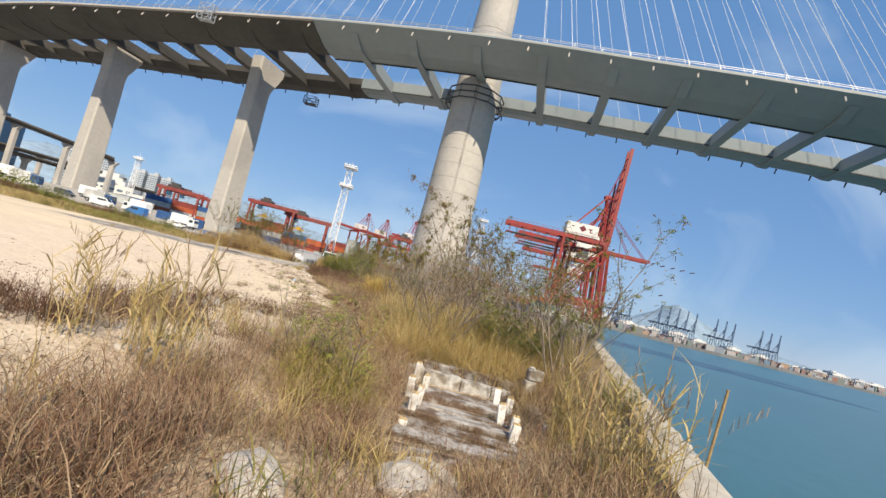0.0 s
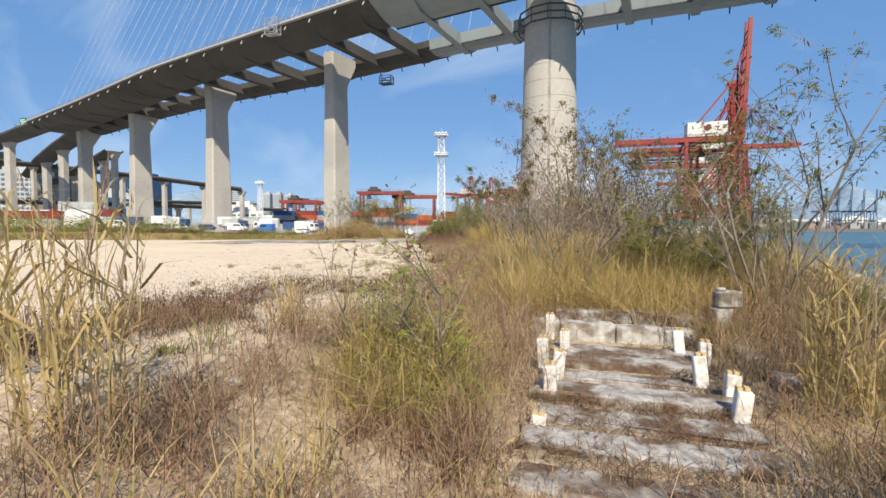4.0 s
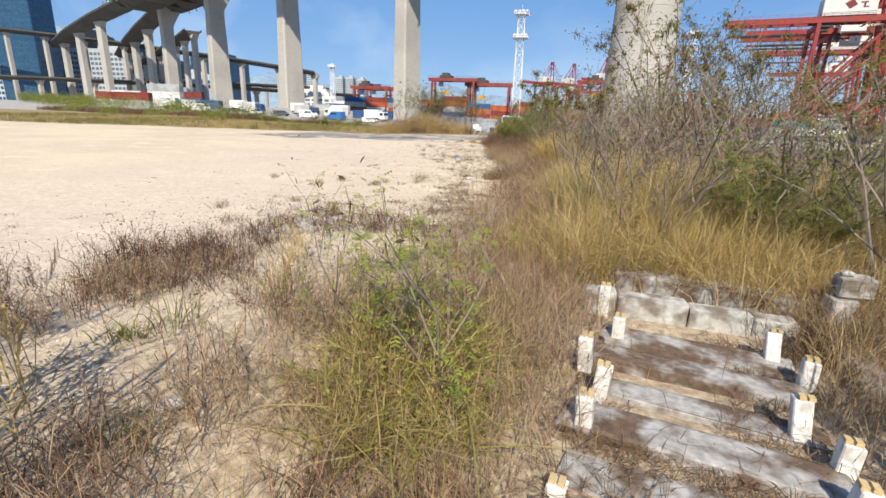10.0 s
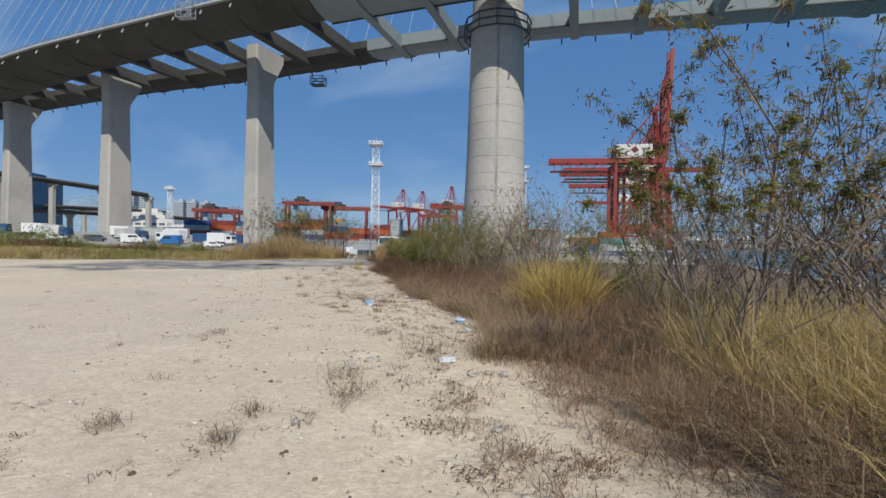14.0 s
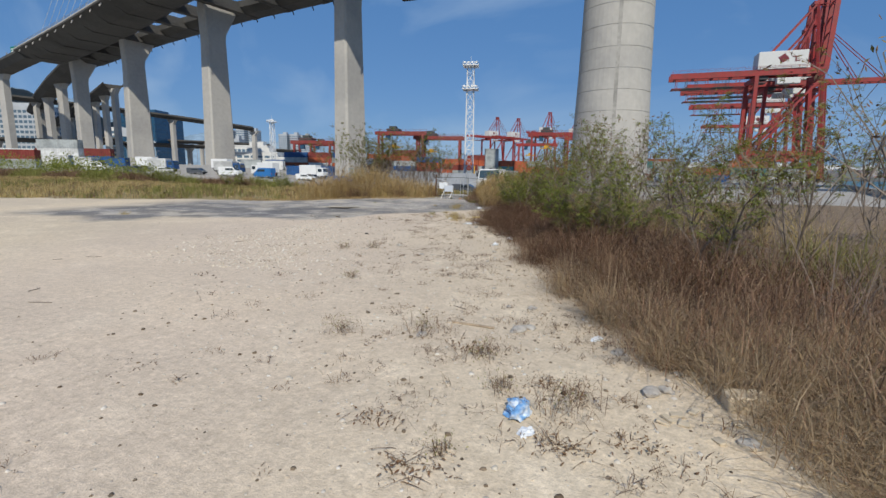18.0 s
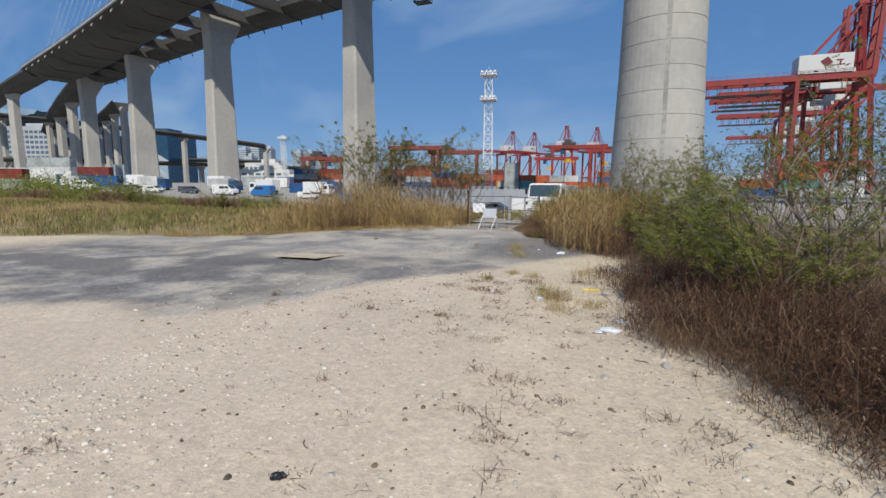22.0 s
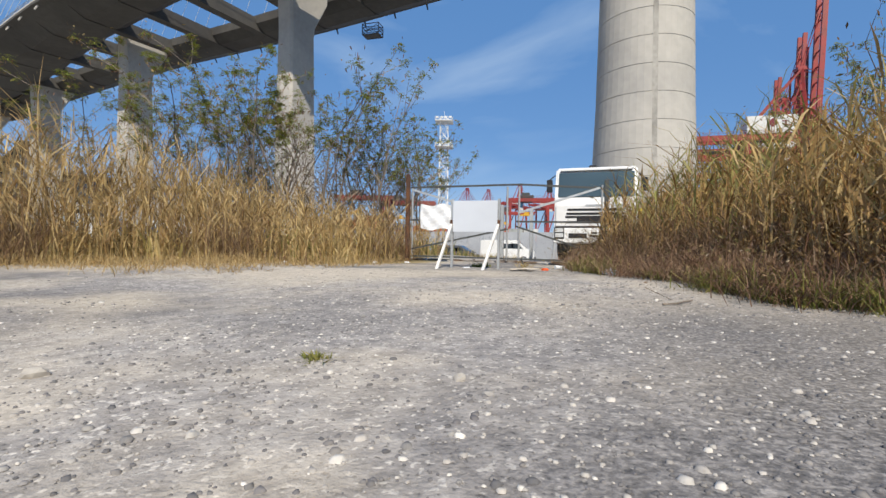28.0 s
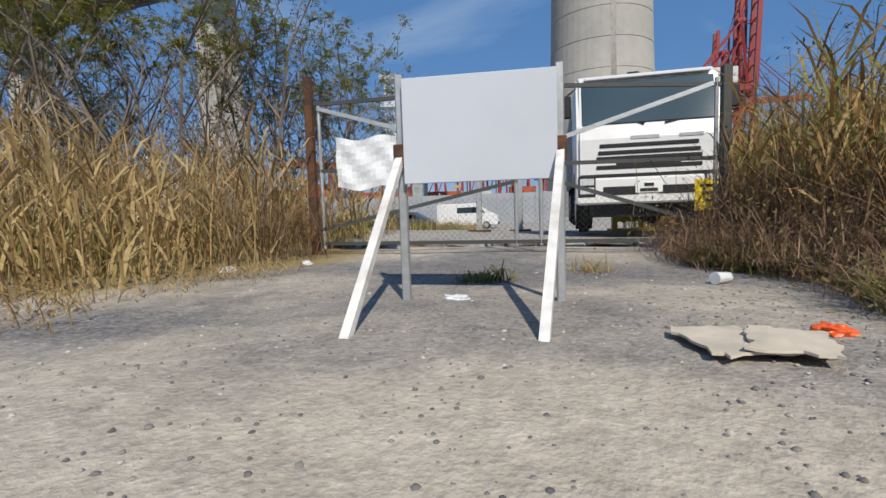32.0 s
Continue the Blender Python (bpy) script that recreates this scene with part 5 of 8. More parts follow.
pillar = thing("broken_pillar", "broken whitewashed concrete pillar with a shifted top block in the brush", "pillar", pose(-6.55, 30.9, -0.62, 0, 0, 12))
part("shaft", boxes(((0, 0, 0.3), (0.3, 0.28, 0.66)), bevel=0.02), WHITE_SLAB, pillar)
part("top_block", boxes(((0.1, 0.02, 0.79), (0.40, 0.28, 0.28)), ((-0.02, 0, 0.96), (0.14, 0.12, 0.07)), bevel=0.025), WHITE_SLAB, pillar)


def rock(x, y, s, seed, name="rock", label="pale broken rock half sunk in the sand", flat=0.6):
    rr = random.Random(seed)
    bm = bmesh.new()
    bmesh.ops.create_icosphere(bm, subdivisions=2, radius=1)
    for v in bm.verts:
        k = 1 + 0.35 * noise.noise(v.co * 1.3 + Vector((seed, 0, 0))) + rr.uniform(-0.06, 0.06)
        v.co = Vector((v.co.x * s[0] * k, v.co.y * s[1] * k, v.co.z * s[2] * k))
    ob = part(name, bm, ROCK)
    ob.matrix_basis = pose(x, y, bumps(x, y) + s[2] * 0.25, rr.uniform(-10, 10), rr.uniform(-10, 10), rr.uniform(0, 360))
    return tagged(ob, label, "rock", group="rocks in the yard")


for i, (x, y, s) in enumerate(((-10.1, 22.1, (0.75, 0.5, 0.3)), (-8.95, 22.9, (0.8, 0.5, 0.24)), (-8.7, 23.8, (0.8, 0.5, 0.25)), (-15.1, 30.2, (0.46, 0.3, 0.26)), (-14.8, 30.75, (0.36, 0.24, 0.18)), (-15.3, 29.4, (0.22, 0.18, 0.2)), (-15.0, 29.65, (0.26, 0.2, 0.2)), (-14.9, 29.2, (0.2, 0.2, 0.16)), (-12.4, 33.4, (0.26, 0.2, 0.2)), (-16.8, 38.6, (0.26, 0.2, 0.12)), (-16.6, 39.1, (0.22, 0.18, 0.1)), (-13.8, 27.9, (0.18, 0.2, 0.09)),
                               (-16.2, 29.0, (0.12, 0.14, 0.07)), (-12.9, 34.1, (0.16, 0.13, 0.1)), (-19.15, 48.2, (0.3, 0.22, 0.1)), (-19.0, 48.35, (0.2, 0.16, 0.08)), (-13.2, 24.6, (0.25, 0.2, 0.1)), (-12.2, 25.4, (0.18, 0.22, 0.1)), (-26.4, 74.4, (0.16, 0.12, 0.08)), (-31.6, 72.4, (0.07, 0.06, 0.04)), (-30.9, 72.6, (0.09, 0.06, 0.05)), (-29.4, 72.9, (0.05, 0.04, 0.03)))):
    rock(x, y, [0.55 * q for q in s], i)
for i, (y, k) in enumerate(((28.7, 0.30), (29.4, 0.36), (30.5, 0.33), (33.6, 0.3), (36.2, 0.28))):
    ob = rock(quay_x(y) + 1.0, y, (0.55 * k, 0.5 * k, 1.1 * k), 40 + i, "rock", "weathered boulder on the apron behind the quay coping")
    ob.location.z = -0.62

rr = random.Random(77)
for i in range(34):
    a, d = rr.uniform(0, 6.28), rr.uniform(0, 1) ** 0.7
    k = rr.uniform(0.05, 0.13)
    rock(-15.2 + 1.5 * d * math.cos(a), 30.4 + 1.2 * d * math.sin(a), (k * rr.uniform(0.8, 1.5), k, k * rr.uniform(0.5, 0.8)), 60 + i)
for i in range(40):
    y = rr.uniform(24, 62)
    k = rr.uniform(0.03, 0.09)
    rock(float(scrub_edge(y)) - rr.expovariate(0.7), y, (k * rr.uniform(0.8, 1.5), k, k * rr.uniform(0.4, 0.7)), 120 + i)

# poles by the quay
for x, y, h, lean in ((-4.5, 26.0, 1.4, 3), (-6.3, 26.6, 1.7, -2)):
    p_ = thing("bamboo_pole", "dry bamboo pole stuck in the ground by the quay", "pole", pose(x, y, bumps(x, y), lean, 3, 0), group="poles by the quay")
    bm = bmesh.new()
    for k in range(5):
        rod(bm, (0, 0, h * k / 5 - 0.05), (0, 0, h * (k + 1) / 5 - 0.055), 0.024, 0.022, 8)
        rod(bm, (0, 0, h * (k + 1) / 5 - 0.06), (0, 0, h * (k + 1) / 5 - 0.04), 0.029, 0.029, 8)
    part("cane", bm, BAMBOO, p_)

# the gate's surroundings stand in a frame of their own
GATE = Matrix.Translation((-4.65, 9.96, -0.098)) @ Matrix.Diagonal((0.87, 0.87, 0.87, 1))


def at_gate(ob):
    ob.matrix_basis = GATE @ ob.matrix_basis
    return ob


# notice board on a propped frame
bz = 0.17
board = thing("notice_board", "blank white notice board on a propped galvanised frame", "board", GATE @ pose(-29.78, 79.19, 0.04) @ Matrix.Diagonal((1.1, 1.1, 1.1, 1)) @ pose(-(-29.9), -79.36, -0.17))
for x in (-30.31, -29.5):
    part("post", boxes(((x, 79.36, (bz + 1.46) / 2), (0.043, 0.043, 1.46 - bz + 0.06)), bevel=0.006), GALVANISED, board)
    bm = bmesh.new()
    beam(bm, (-30.365 if x < -30 else -29.65, 78.4, bz - 0.03), (x, 79.31, 1.05), 0.038, 0.038)
    part("prop", bm, WHITEWASH, board, "paint-spattered slanting prop")
    part("rust_joint", boxes(((x, 79.315, 1.07), (0.058, 0.04, 0.12)), bevel=0.005), RUST, board)
part("panel", boxes(((-29.9, 79.30, 1.19), (0.77, 0.012, 0.53)), bevel=0.003), BOARD_WHITE, board)
for zz in (0.95, 1.42):
    part("rail", boxes(((-29.9, 79.335, zz), (0.76, 0.03, 0.03))), GALVANISED, board)

# chain-link gate
gate = thing("chain_link_gate", "wide chain-link gate of dark steel bars with a rusty post", "gate", GATE)
GY, g0 = 82.4, 0.17
part("gate_post", boxes(((-32.28, GY, 1.3), (0.10, 0.10, 2.4)), bevel=0.01), RUST, gate, "rusted steel gate post")
part("gate_post", boxes(((-27.25, GY, 1.2), (0.10, 0.10, 2.1)), bevel=0.01), DARK_STEEL, gate)
bars = [((-32.2, 2.14), (-29.3, 2.17)), ((-29.3, 2.17), (-27.3, 2.04)), ((-32.2, 1.28), (-31.0, 1.26)), ((-29.4, 1.24), (-27.3, 1.22)), ((-32.2, 0.5), (-29.6, 1.05)), ((-29.4, 1.12), (-27.4, 0.45)), ((-32.2, 0.32), (-27.3, 0.28))]
for (xa, za), (xb, zb) in bars:
    bm = bmesh.new()
    beam(bm, (xa, GY, za), (xb, GY, zb), 0.045, 0.045)
    part("bar", bm, DARK_STEEL, gate)
for (xa, za), (xb, zb) in (((-32.15, 2.08), (-30.7, 1.65)), ((-29.35, 1.45), (-27.4, 2.05))):
    bm = bmesh.new()
    beam(bm, (xa, GY - 0.03, za), (xb, GY - 0.03, zb), 0.035, 0.05)
    part("brace", bm, GALVANISED, gate, "bright galvanised brace")
for x in (-32.15, -29.62, -29.32, -27.35):
    bm = bmesh.new()
    rod(bm, (x, GY, 0.25), (x, GY, 2.12), 0.024)
    part("stile", bm, GALVANISED, gate)
bm = bmesh.new()
pitch = 0.075
verts, faces = [], []
for sgn in (1, -1):
    n = int((4.85 + 0.55) / pitch)
    for i in range(n):
        c = -32.15 - (0.55 if sgn > 0 else 0) + i * pitch
        ends = []
        for zz in (0.3, 0.85):
            ends.append((c + (zz - 0.3) * sgn, zz))
        (xa, za), (xb, zb) = ends
        if xa > xb:
            (xa, za), (xb, zb) = (xb, zb), (xa, za)
        k = (zb - za) / (xb - xa)
        if xa < -32.15:
            xa, za = -32.15, za + k * (-32.15 - xa)
        if xb > -27.35:
            xb, zb = -27.35, zb - k * (xb + 27.35)
        if xb - xa < 0.02:
            continue
        w = 0.0017
        i0 = len(verts)
        verts += [(xa, GY + 0.01, za - w), (xb, GY + 0.01, zb - w), (xb, GY + 0.01, zb + w), (xa, GY + 0.01, za + w), (xa, GY + 0.014, za), (xb, GY + 0.014, zb)]
        faces += [(i0, i0 + 1, i0 + 2, i0 + 3), (i0, i0 + 4, i0 + 5, i0 + 1), (i0 + 3, i0 + 2, i0 + 5, i0 + 4)]
me = mesh_of("wire_mesh", verts, faces)
me.materials.append(DARK_STEEL)
ob = new("wire_mesh", me)
ob.parent = gate
tagged(ob, "diamond chain-link wire", kind="stuff")
bm = bmesh.new()
bmesh.ops.create_grid(bm, x_segments=14, y_segments=8, size=0.5)
for v in bm.verts:
    u, w = v.co.x, v.co.y
    v.co = Vector((-31.45 + u * 0.92, GY - 0.05 + 0.03 * math.sin(u * 14) * math.cos(w * 9), 1.35 + w * 0.64 + 0.03 * math.sin(u * 9)))
banner = part("banner", bm, PLASTIC_WHITE)
sol = banner.modifiers.new("thickness", "SOLIDIFY")
sol.thickness = 0.004
tagged(at_gate(banner), "wrinkled white plastic banner tied to the gate", "banner")
bm = bmesh.new()
beam(bm, (-32.35, 82.0, 1.42), (-32.95, 81.5, 0.35), 0.09, 0.025)
tagged(at_gate(part("leaning_plank", bm, WEATHERED_WOOD)), "grey weathered plank leaning on the gate post", "plank")
part_ = thing("warning_sign", "small yellow warning sign wired to the fence", "sign", GATE @ pose(-27.02, 83.4, 0.62))
part("plate", boxes(((0, 0, 0.2), (0.42, 0.01, 0.42))), YELLOW, part_)
for k in range(3):
    part("text_bar", boxes(((0, -0.008, 0.32 - 0.1 * k), (0.3 - 0.06 * k, 0.004, 0.04))), BLACK_PLASTIC, part_)
part("stake", boxes(((0, 0.02, -0.2), (0.04, 0.03, 0.85))), DARK_STEEL, part_)


def wheel(parent, x, y, z, r, w, axis="x"):
    """A tyre with a rim on it."""
    bm = bmesh.new()
    d = Vector((w / 2, 0, 0)) if axis == "x" else Vector((0, w / 2, 0))
    c = Vector((x, y, z))
    rod(bm, c - d, c + d, r, seg=20)
    bmesh.ops.bevel(bm, geom=[e for e in bm.edges if e.calc_face_angle(0) > 1], offset=r * 0.12, segments=2, affect="EDGES")
    t = part("wheel", bm, RUBBER, parent)
    bm = bmesh.new()
    rod(bm, c - d * 1.04, c + d * 1.04, r * 0.58, seg=14)
    part("rim", bm, GALVANISED, t)
    return t


# ---- truck behind the gate ----
truck = thing("truck", "white cab-over heavy truck parked nose to the gate", "truck", GATE @ pose(-27.38, 85.2, 0.17, 0, 0, -4) @ Matrix.Diagonal((1.1, 1.1, 1.1, 1)))
side = [(0.0, 0.62), (0.0, 1.55), (0.06, 1.78), (0.32, 2.55), (0.5, 2.66), (1.9, 2.66), (2.0, 2.55), (2.0, 0.9), (1.75, 0.9), (1.6, 1.15), (0.75, 1.15), (0.55, 0.75), (0.5, 0.5)]
bm = prism(bmesh.new(), side, -1.08, 1.08, "x")
bmesh.ops.bevel(bm, geom=[e for e in bm.edges if abs(e.verts[0].co.x - e.verts[1].co.x) < 0.01], offset=0.05, segments=2, affect="EDGES")
part("cab", bm, WHITE_PAINT, truck)
tilt = Matrix.Rotation(radians(-18.6), 3, "X")
part("windscreen", box(bmesh.new(), (0, 0.165, 2.14), (1.98, 0.02, 0.74), tilt, 0.008), surface("truck_windscreen", (0.07, 0.11, 0.13), 0.05, vary=0.4, grain=1.2, bump=0, spec=1.0), truck, "blue-grey reflecting windscreen")
part("grille_panel", boxes(((0, -0.002, 1.17), (0.95, 0.03, 0.2)), bevel=0.01), BLACK_PLASTIC, truck)
part("screen_band", box(bmesh.new(), (0, 0.135, 1.76), (1.9, 0.02, 0.10), tilt, 0.008), BLACK_PLASTIC, truck)
part("sun_visor", box(bmesh.new(), (0, 0.27, 2.56), (1.9, 0.10, 0.05), bevel=0.01), WHITE_PAINT, truck)
for s in (-1, 1):
    bm = bmesh.new()
    beam(bm, (s * 0.15 + 0.1, 0.03, 1.76), (s * 0.55 + 0.25, 0.09, 1.86), 0.02, 0.02)
    part("wiper", bm, BLACK_PLASTIC, truck)
for zz, w in ((1.44, 1.45), (1.33, 1.5), (1.24, 1.55), (1.10, 1.55)):
    part("grille_slot", boxes(((0, -0.006, zz), (w, 0.03, 0.055)), bevel=0.006), BLACK_PLASTIC, truck)
part("bumper_gap", boxes(((0, 0.0, 0.965), (2.05, 0.06, 0.05)), bevel=0.006), BLACK_PLASTIC, truck)
part("bumper", boxes(((0, 0.0, 0.72), (2.2, 0.14, 0.42)), bevel=0.03), WHITE_PAINT, truck)
for s in (-1, 1):
    part("bumper_intake", boxes(((s * 0.42, -0.075, 0.72), (0.52, 0.02, 0.13)), bevel=0.006), BLACK_PLASTIC, truck)
    lamp = part("headlight", boxes(((s * 0.93, -0.072, 0.80), (0.27, 0.03, 0.34)), bevel=0.012), BLACK_PLASTIC, truck)
    for zz in (0.87, 0.73):
        part("lens", boxes(((s * 0.93, -0.09, zz), (0.22, 0.02, 0.11)), bevel=0.008), LAMP_GLASS, lamp)
    m_ = part("mirror", boxes(((s * 1.24, 0.18, 2.12), (0.16, 0.08, 0.36)), bevel=0.02), BLACK_PLASTIC, truck)
    bm = bmesh.new()
    beam(bm, (s * 1.08, 0.2, 2.42), (s * 1.24, 0.2, 2.30), 0.025, 0.025)
    part("arm", bm, BLACK_PLASTIC, m_)
part("number_plate", boxes(((0, -0.08, 0.76), (0.40, 0.02, 0.17)), bevel=0.004), WHITE_STEEL, truck, "white number plate with dark bars")
for zz, w in ((0.80, 0.14), (0.72, 0.26)):
    part("plate_bar", boxes(((0, -0.093, zz), (w, 0.006, 0.05))), BLACK_PLASTIC, truck)
for x, w in ((-0.05, 0.42), (0.62, 0.34)):
    part("badge_bar", boxes(((x, -0.004, 1.55), (w, 0.012, 0.055)), bevel=0.003), GALVANISED, truck)
part("roof_lamp", boxes(((-0.1, 0.9, 2.72), (0.22, 0.18, 0.12)), bevel=0.03), BLACK_PLASTIC, truck)
part("chassis", boxes(((0, 3.6, 0.75), (0.9, 7.0, 0.28)), bevel=0.02), DARK_STEEL, truck)
part("underrun", boxes(((0, 0.5, 0.42), (1.7, 0.7, 0.25)), bevel=0.03), BLACK_PLASTIC, truck)
part("body", boxes(((0, 4.7, 1.75), (2.2, 4.8, 1.6)), bevel=0.04), GREY_WALL, truck, "grey tipper body")
for s in (-1, 1):
    for yy in (1.15, 4.6, 5.9):
        wheel(truck, s * 0.92, yy, 0.5, 0.5, 0.28)
part("crane_arm", boxes(((-1.02, 2.3, 2.0), (0.12, 0.16, 1.3)), bevel=0.02), YELLOW, truck, "yellow crane post")


def van(x, y, z, label, paint, length=4.7, height=1.95, turn=0.0, hood=0.55):
    v_ = thing("van", label, "van", pose(x, y, z, 0, 0, turn), group="vehicles in the lot")
    L2 = length / 2
    prof = [(-L2, 0.35), (-L2, height - 0.12), (-L2 + 0.12, height), (L2 - 1.5, height), (L2 - 0.62, height * 0.62), (L2 - 0.06, height * 0.5), (L2, 0.4), (L2 - 0.1, 0.3), (-L2 + 0.1, 0.3)]
    bm = prism(bmesh.new(), prof, -0.85, 0.85, "y")
    bmesh.ops.bevel(bm, geom=list(bm.edges), offset=0.04, segments=1, affect="EDGES")
    part("body", bm, paint, v_)
    for s in (-1, 1):
        part("side_window", boxes(((-0.1, s * 0.85, height * 0.74), (1.35, 0.02, height * 0.22)), bevel=0.006), WINDOW_DARK, v_)
        bm = prism(bmesh.new(), [(L2 - 1.95, height * 0.63), (L2 - 0.95, height * 0.63), (L2 - 1.4, height * 0.86), (L2 - 1.95, height * 0.86)], s * 0.85 - 0.01, s * 0.85 + 0.01, "y")
        part("front_window", bm, WINDOW_DARK, v_)
        for xx in (-L2 + 1.0, L2 - 0.9):
            wheel(v_, xx, s * 0.76, 0.31, 0.31, 0.2, "y")
        part("tail_light", boxes(((-L2, s * 0.72, 0.95), (0.04, 0.14, 0.3))), PLASTIC_RED, v_)
        part("head_light", boxes(((L2 - 0.03, s * 0.62, 0.72), (0.06, 0.3, 0.16))), LAMP_GLASS, v_)
    bm = bmesh.new()
    beam(bm, (L2 - 1.47, 0, height - 0.03), (L2 - 0.63, 0, height * 0.635), 1.5, 0.03)
    part("windscreen", bm, WINDOW_DARK, v_)
    part("front_bumper", boxes(((L2 - 0.02, 0, 0.42), (0.12, 1.6, 0.22)), bevel=0.03), BLACK_PLASTIC, v_)
    return v_


def lot_z(x, y):
    return bumps(x, y) + 0.005


van(-34.5, 113, lot_z(-34.5, 113), "white delivery van with dark side windows parked in the lot", WHITE_PAINT)
GREY_PAINT = surface("grey_car_paint", (0.12, 0.13, 0.15), 0.3, metal=0.4, vary=0.1, bump=0)
van(-39.4, 113.5, lot_z(-39.4, 113.5), "dark grey hatchback car parked beside the van", GREY_PAINT, 4.1, 1.48)

# hoarding behind the lot
wallw = thing("site_hoarding", "long pale sheet-metal hoarding behind the lot", "fence")
for k in range(18):
    x = -62 + k * 2.0
    part("sheet", boxes(((x, 126, rise(x, 126) + 1.5), (1.97, 0.06, 3.2))), GREY_WALL, wallw)
    if k % 2 == 0:
        part("post", boxes(((x - 1.0, 125.9, rise(x, 126) + 1.6), (0.12, 0.12, 3.5))), GALVANISED, wallw)

# yellow frame behind the truck
yf = thing("road_barrier", "tall yellow painted steel road barrier standing behind the truck", "barrier", pose(-27.0, 90.2, bumps(-27.0, 90.2), 0, 0, 8))
for x in (-0.85, -0.1, 0.85):
    part("upright", boxes(((x, 0, 1.1), (0.14, 0.14, 2.2)), bevel=0.01), YELLOW, yf)
for zz in (0.35, 1.2, 2.1):
    part("rail", boxes(((0, -0.08, zz), (1.84, 0.07, 0.14)), bevel=0.01), YELLOW, yf)
part("panel", boxes(((0.4, 0.02, 1.65), (0.8, 0.03, 0.75)), bevel=0.005), YELLOW, yf)
part("foot", boxes(((0, 0, 0.05), (1.95, 0.5, 0.10)), bevel=0.01), YELLOW, yf)
# steel bollards and a bar in front of the lot
for x, y in ((-31.3, 87.0), (-30.4, 87.8)):
    b_ = thing("steel_bollard", "grey steel post standing in the lot", "post", pose(x, y, bumps(x, y)), group="posts in the lot")
    part("shaft", boxes(((0, 0, 0.9), (0.12, 0.12, 1.8)), bevel=0.01), GALVANISED, b_)
    part("foot", boxes(((0, 0, 0.02), (0.5, 0.3, 0.04))), RUST, b_)
# broken kerb at the gate
kerb = thing("broken_kerb", "low broken concrete kerb under the gate", "kerb", GATE, kind="structure")
r = random.Random(11)
for k in range(9):
    bm = boxes(((-32.4 + k * 0.68, 83.65 + r.uniform(-0.06, 0.06), 0.17), (0.64, 0.3 + r.uniform(-0.05, 0.1), 0.10)), bevel=0.02)
    for v in bm.verts:
        v.co += Vector((r.uniform(-0.03, 0.03), r.uniform(-0.04, 0.04), r.uniform(-0.02, 0.02)))
    part("kerb_stone", bm, SLAB, kerb)


# ---- litter ----
def crumpled(name, label, category, mat, x, y, size, seed, flat=0.35):
    rr = random.Random(seed)
    bm = bmesh.new()
    bmesh.ops.create_icosphere(bm, subdivisions=3, radius=1)
    for v in bm.verts:
        k = 1 + 0.55 * noise.noise(v.co * 2.1 + Vector((seed * 3.7, 0, 0))) + 0.2 * noise.noise(v.co * 5 + Vector((0, seed, 0)))
        v.co = Vector((v.co.x * size[0] * k, v.co.y * size[1] * k, max(-0.02, v.co.z * size[2] * k)))
    ob = part(name, bm, mat)
    ob.matrix_basis = pose(x, y, bumps(x, y) + size[2] * 0.3, 0, 0, rr.uniform(0, 360))
    return tagged(ob, label, category, group="litter")


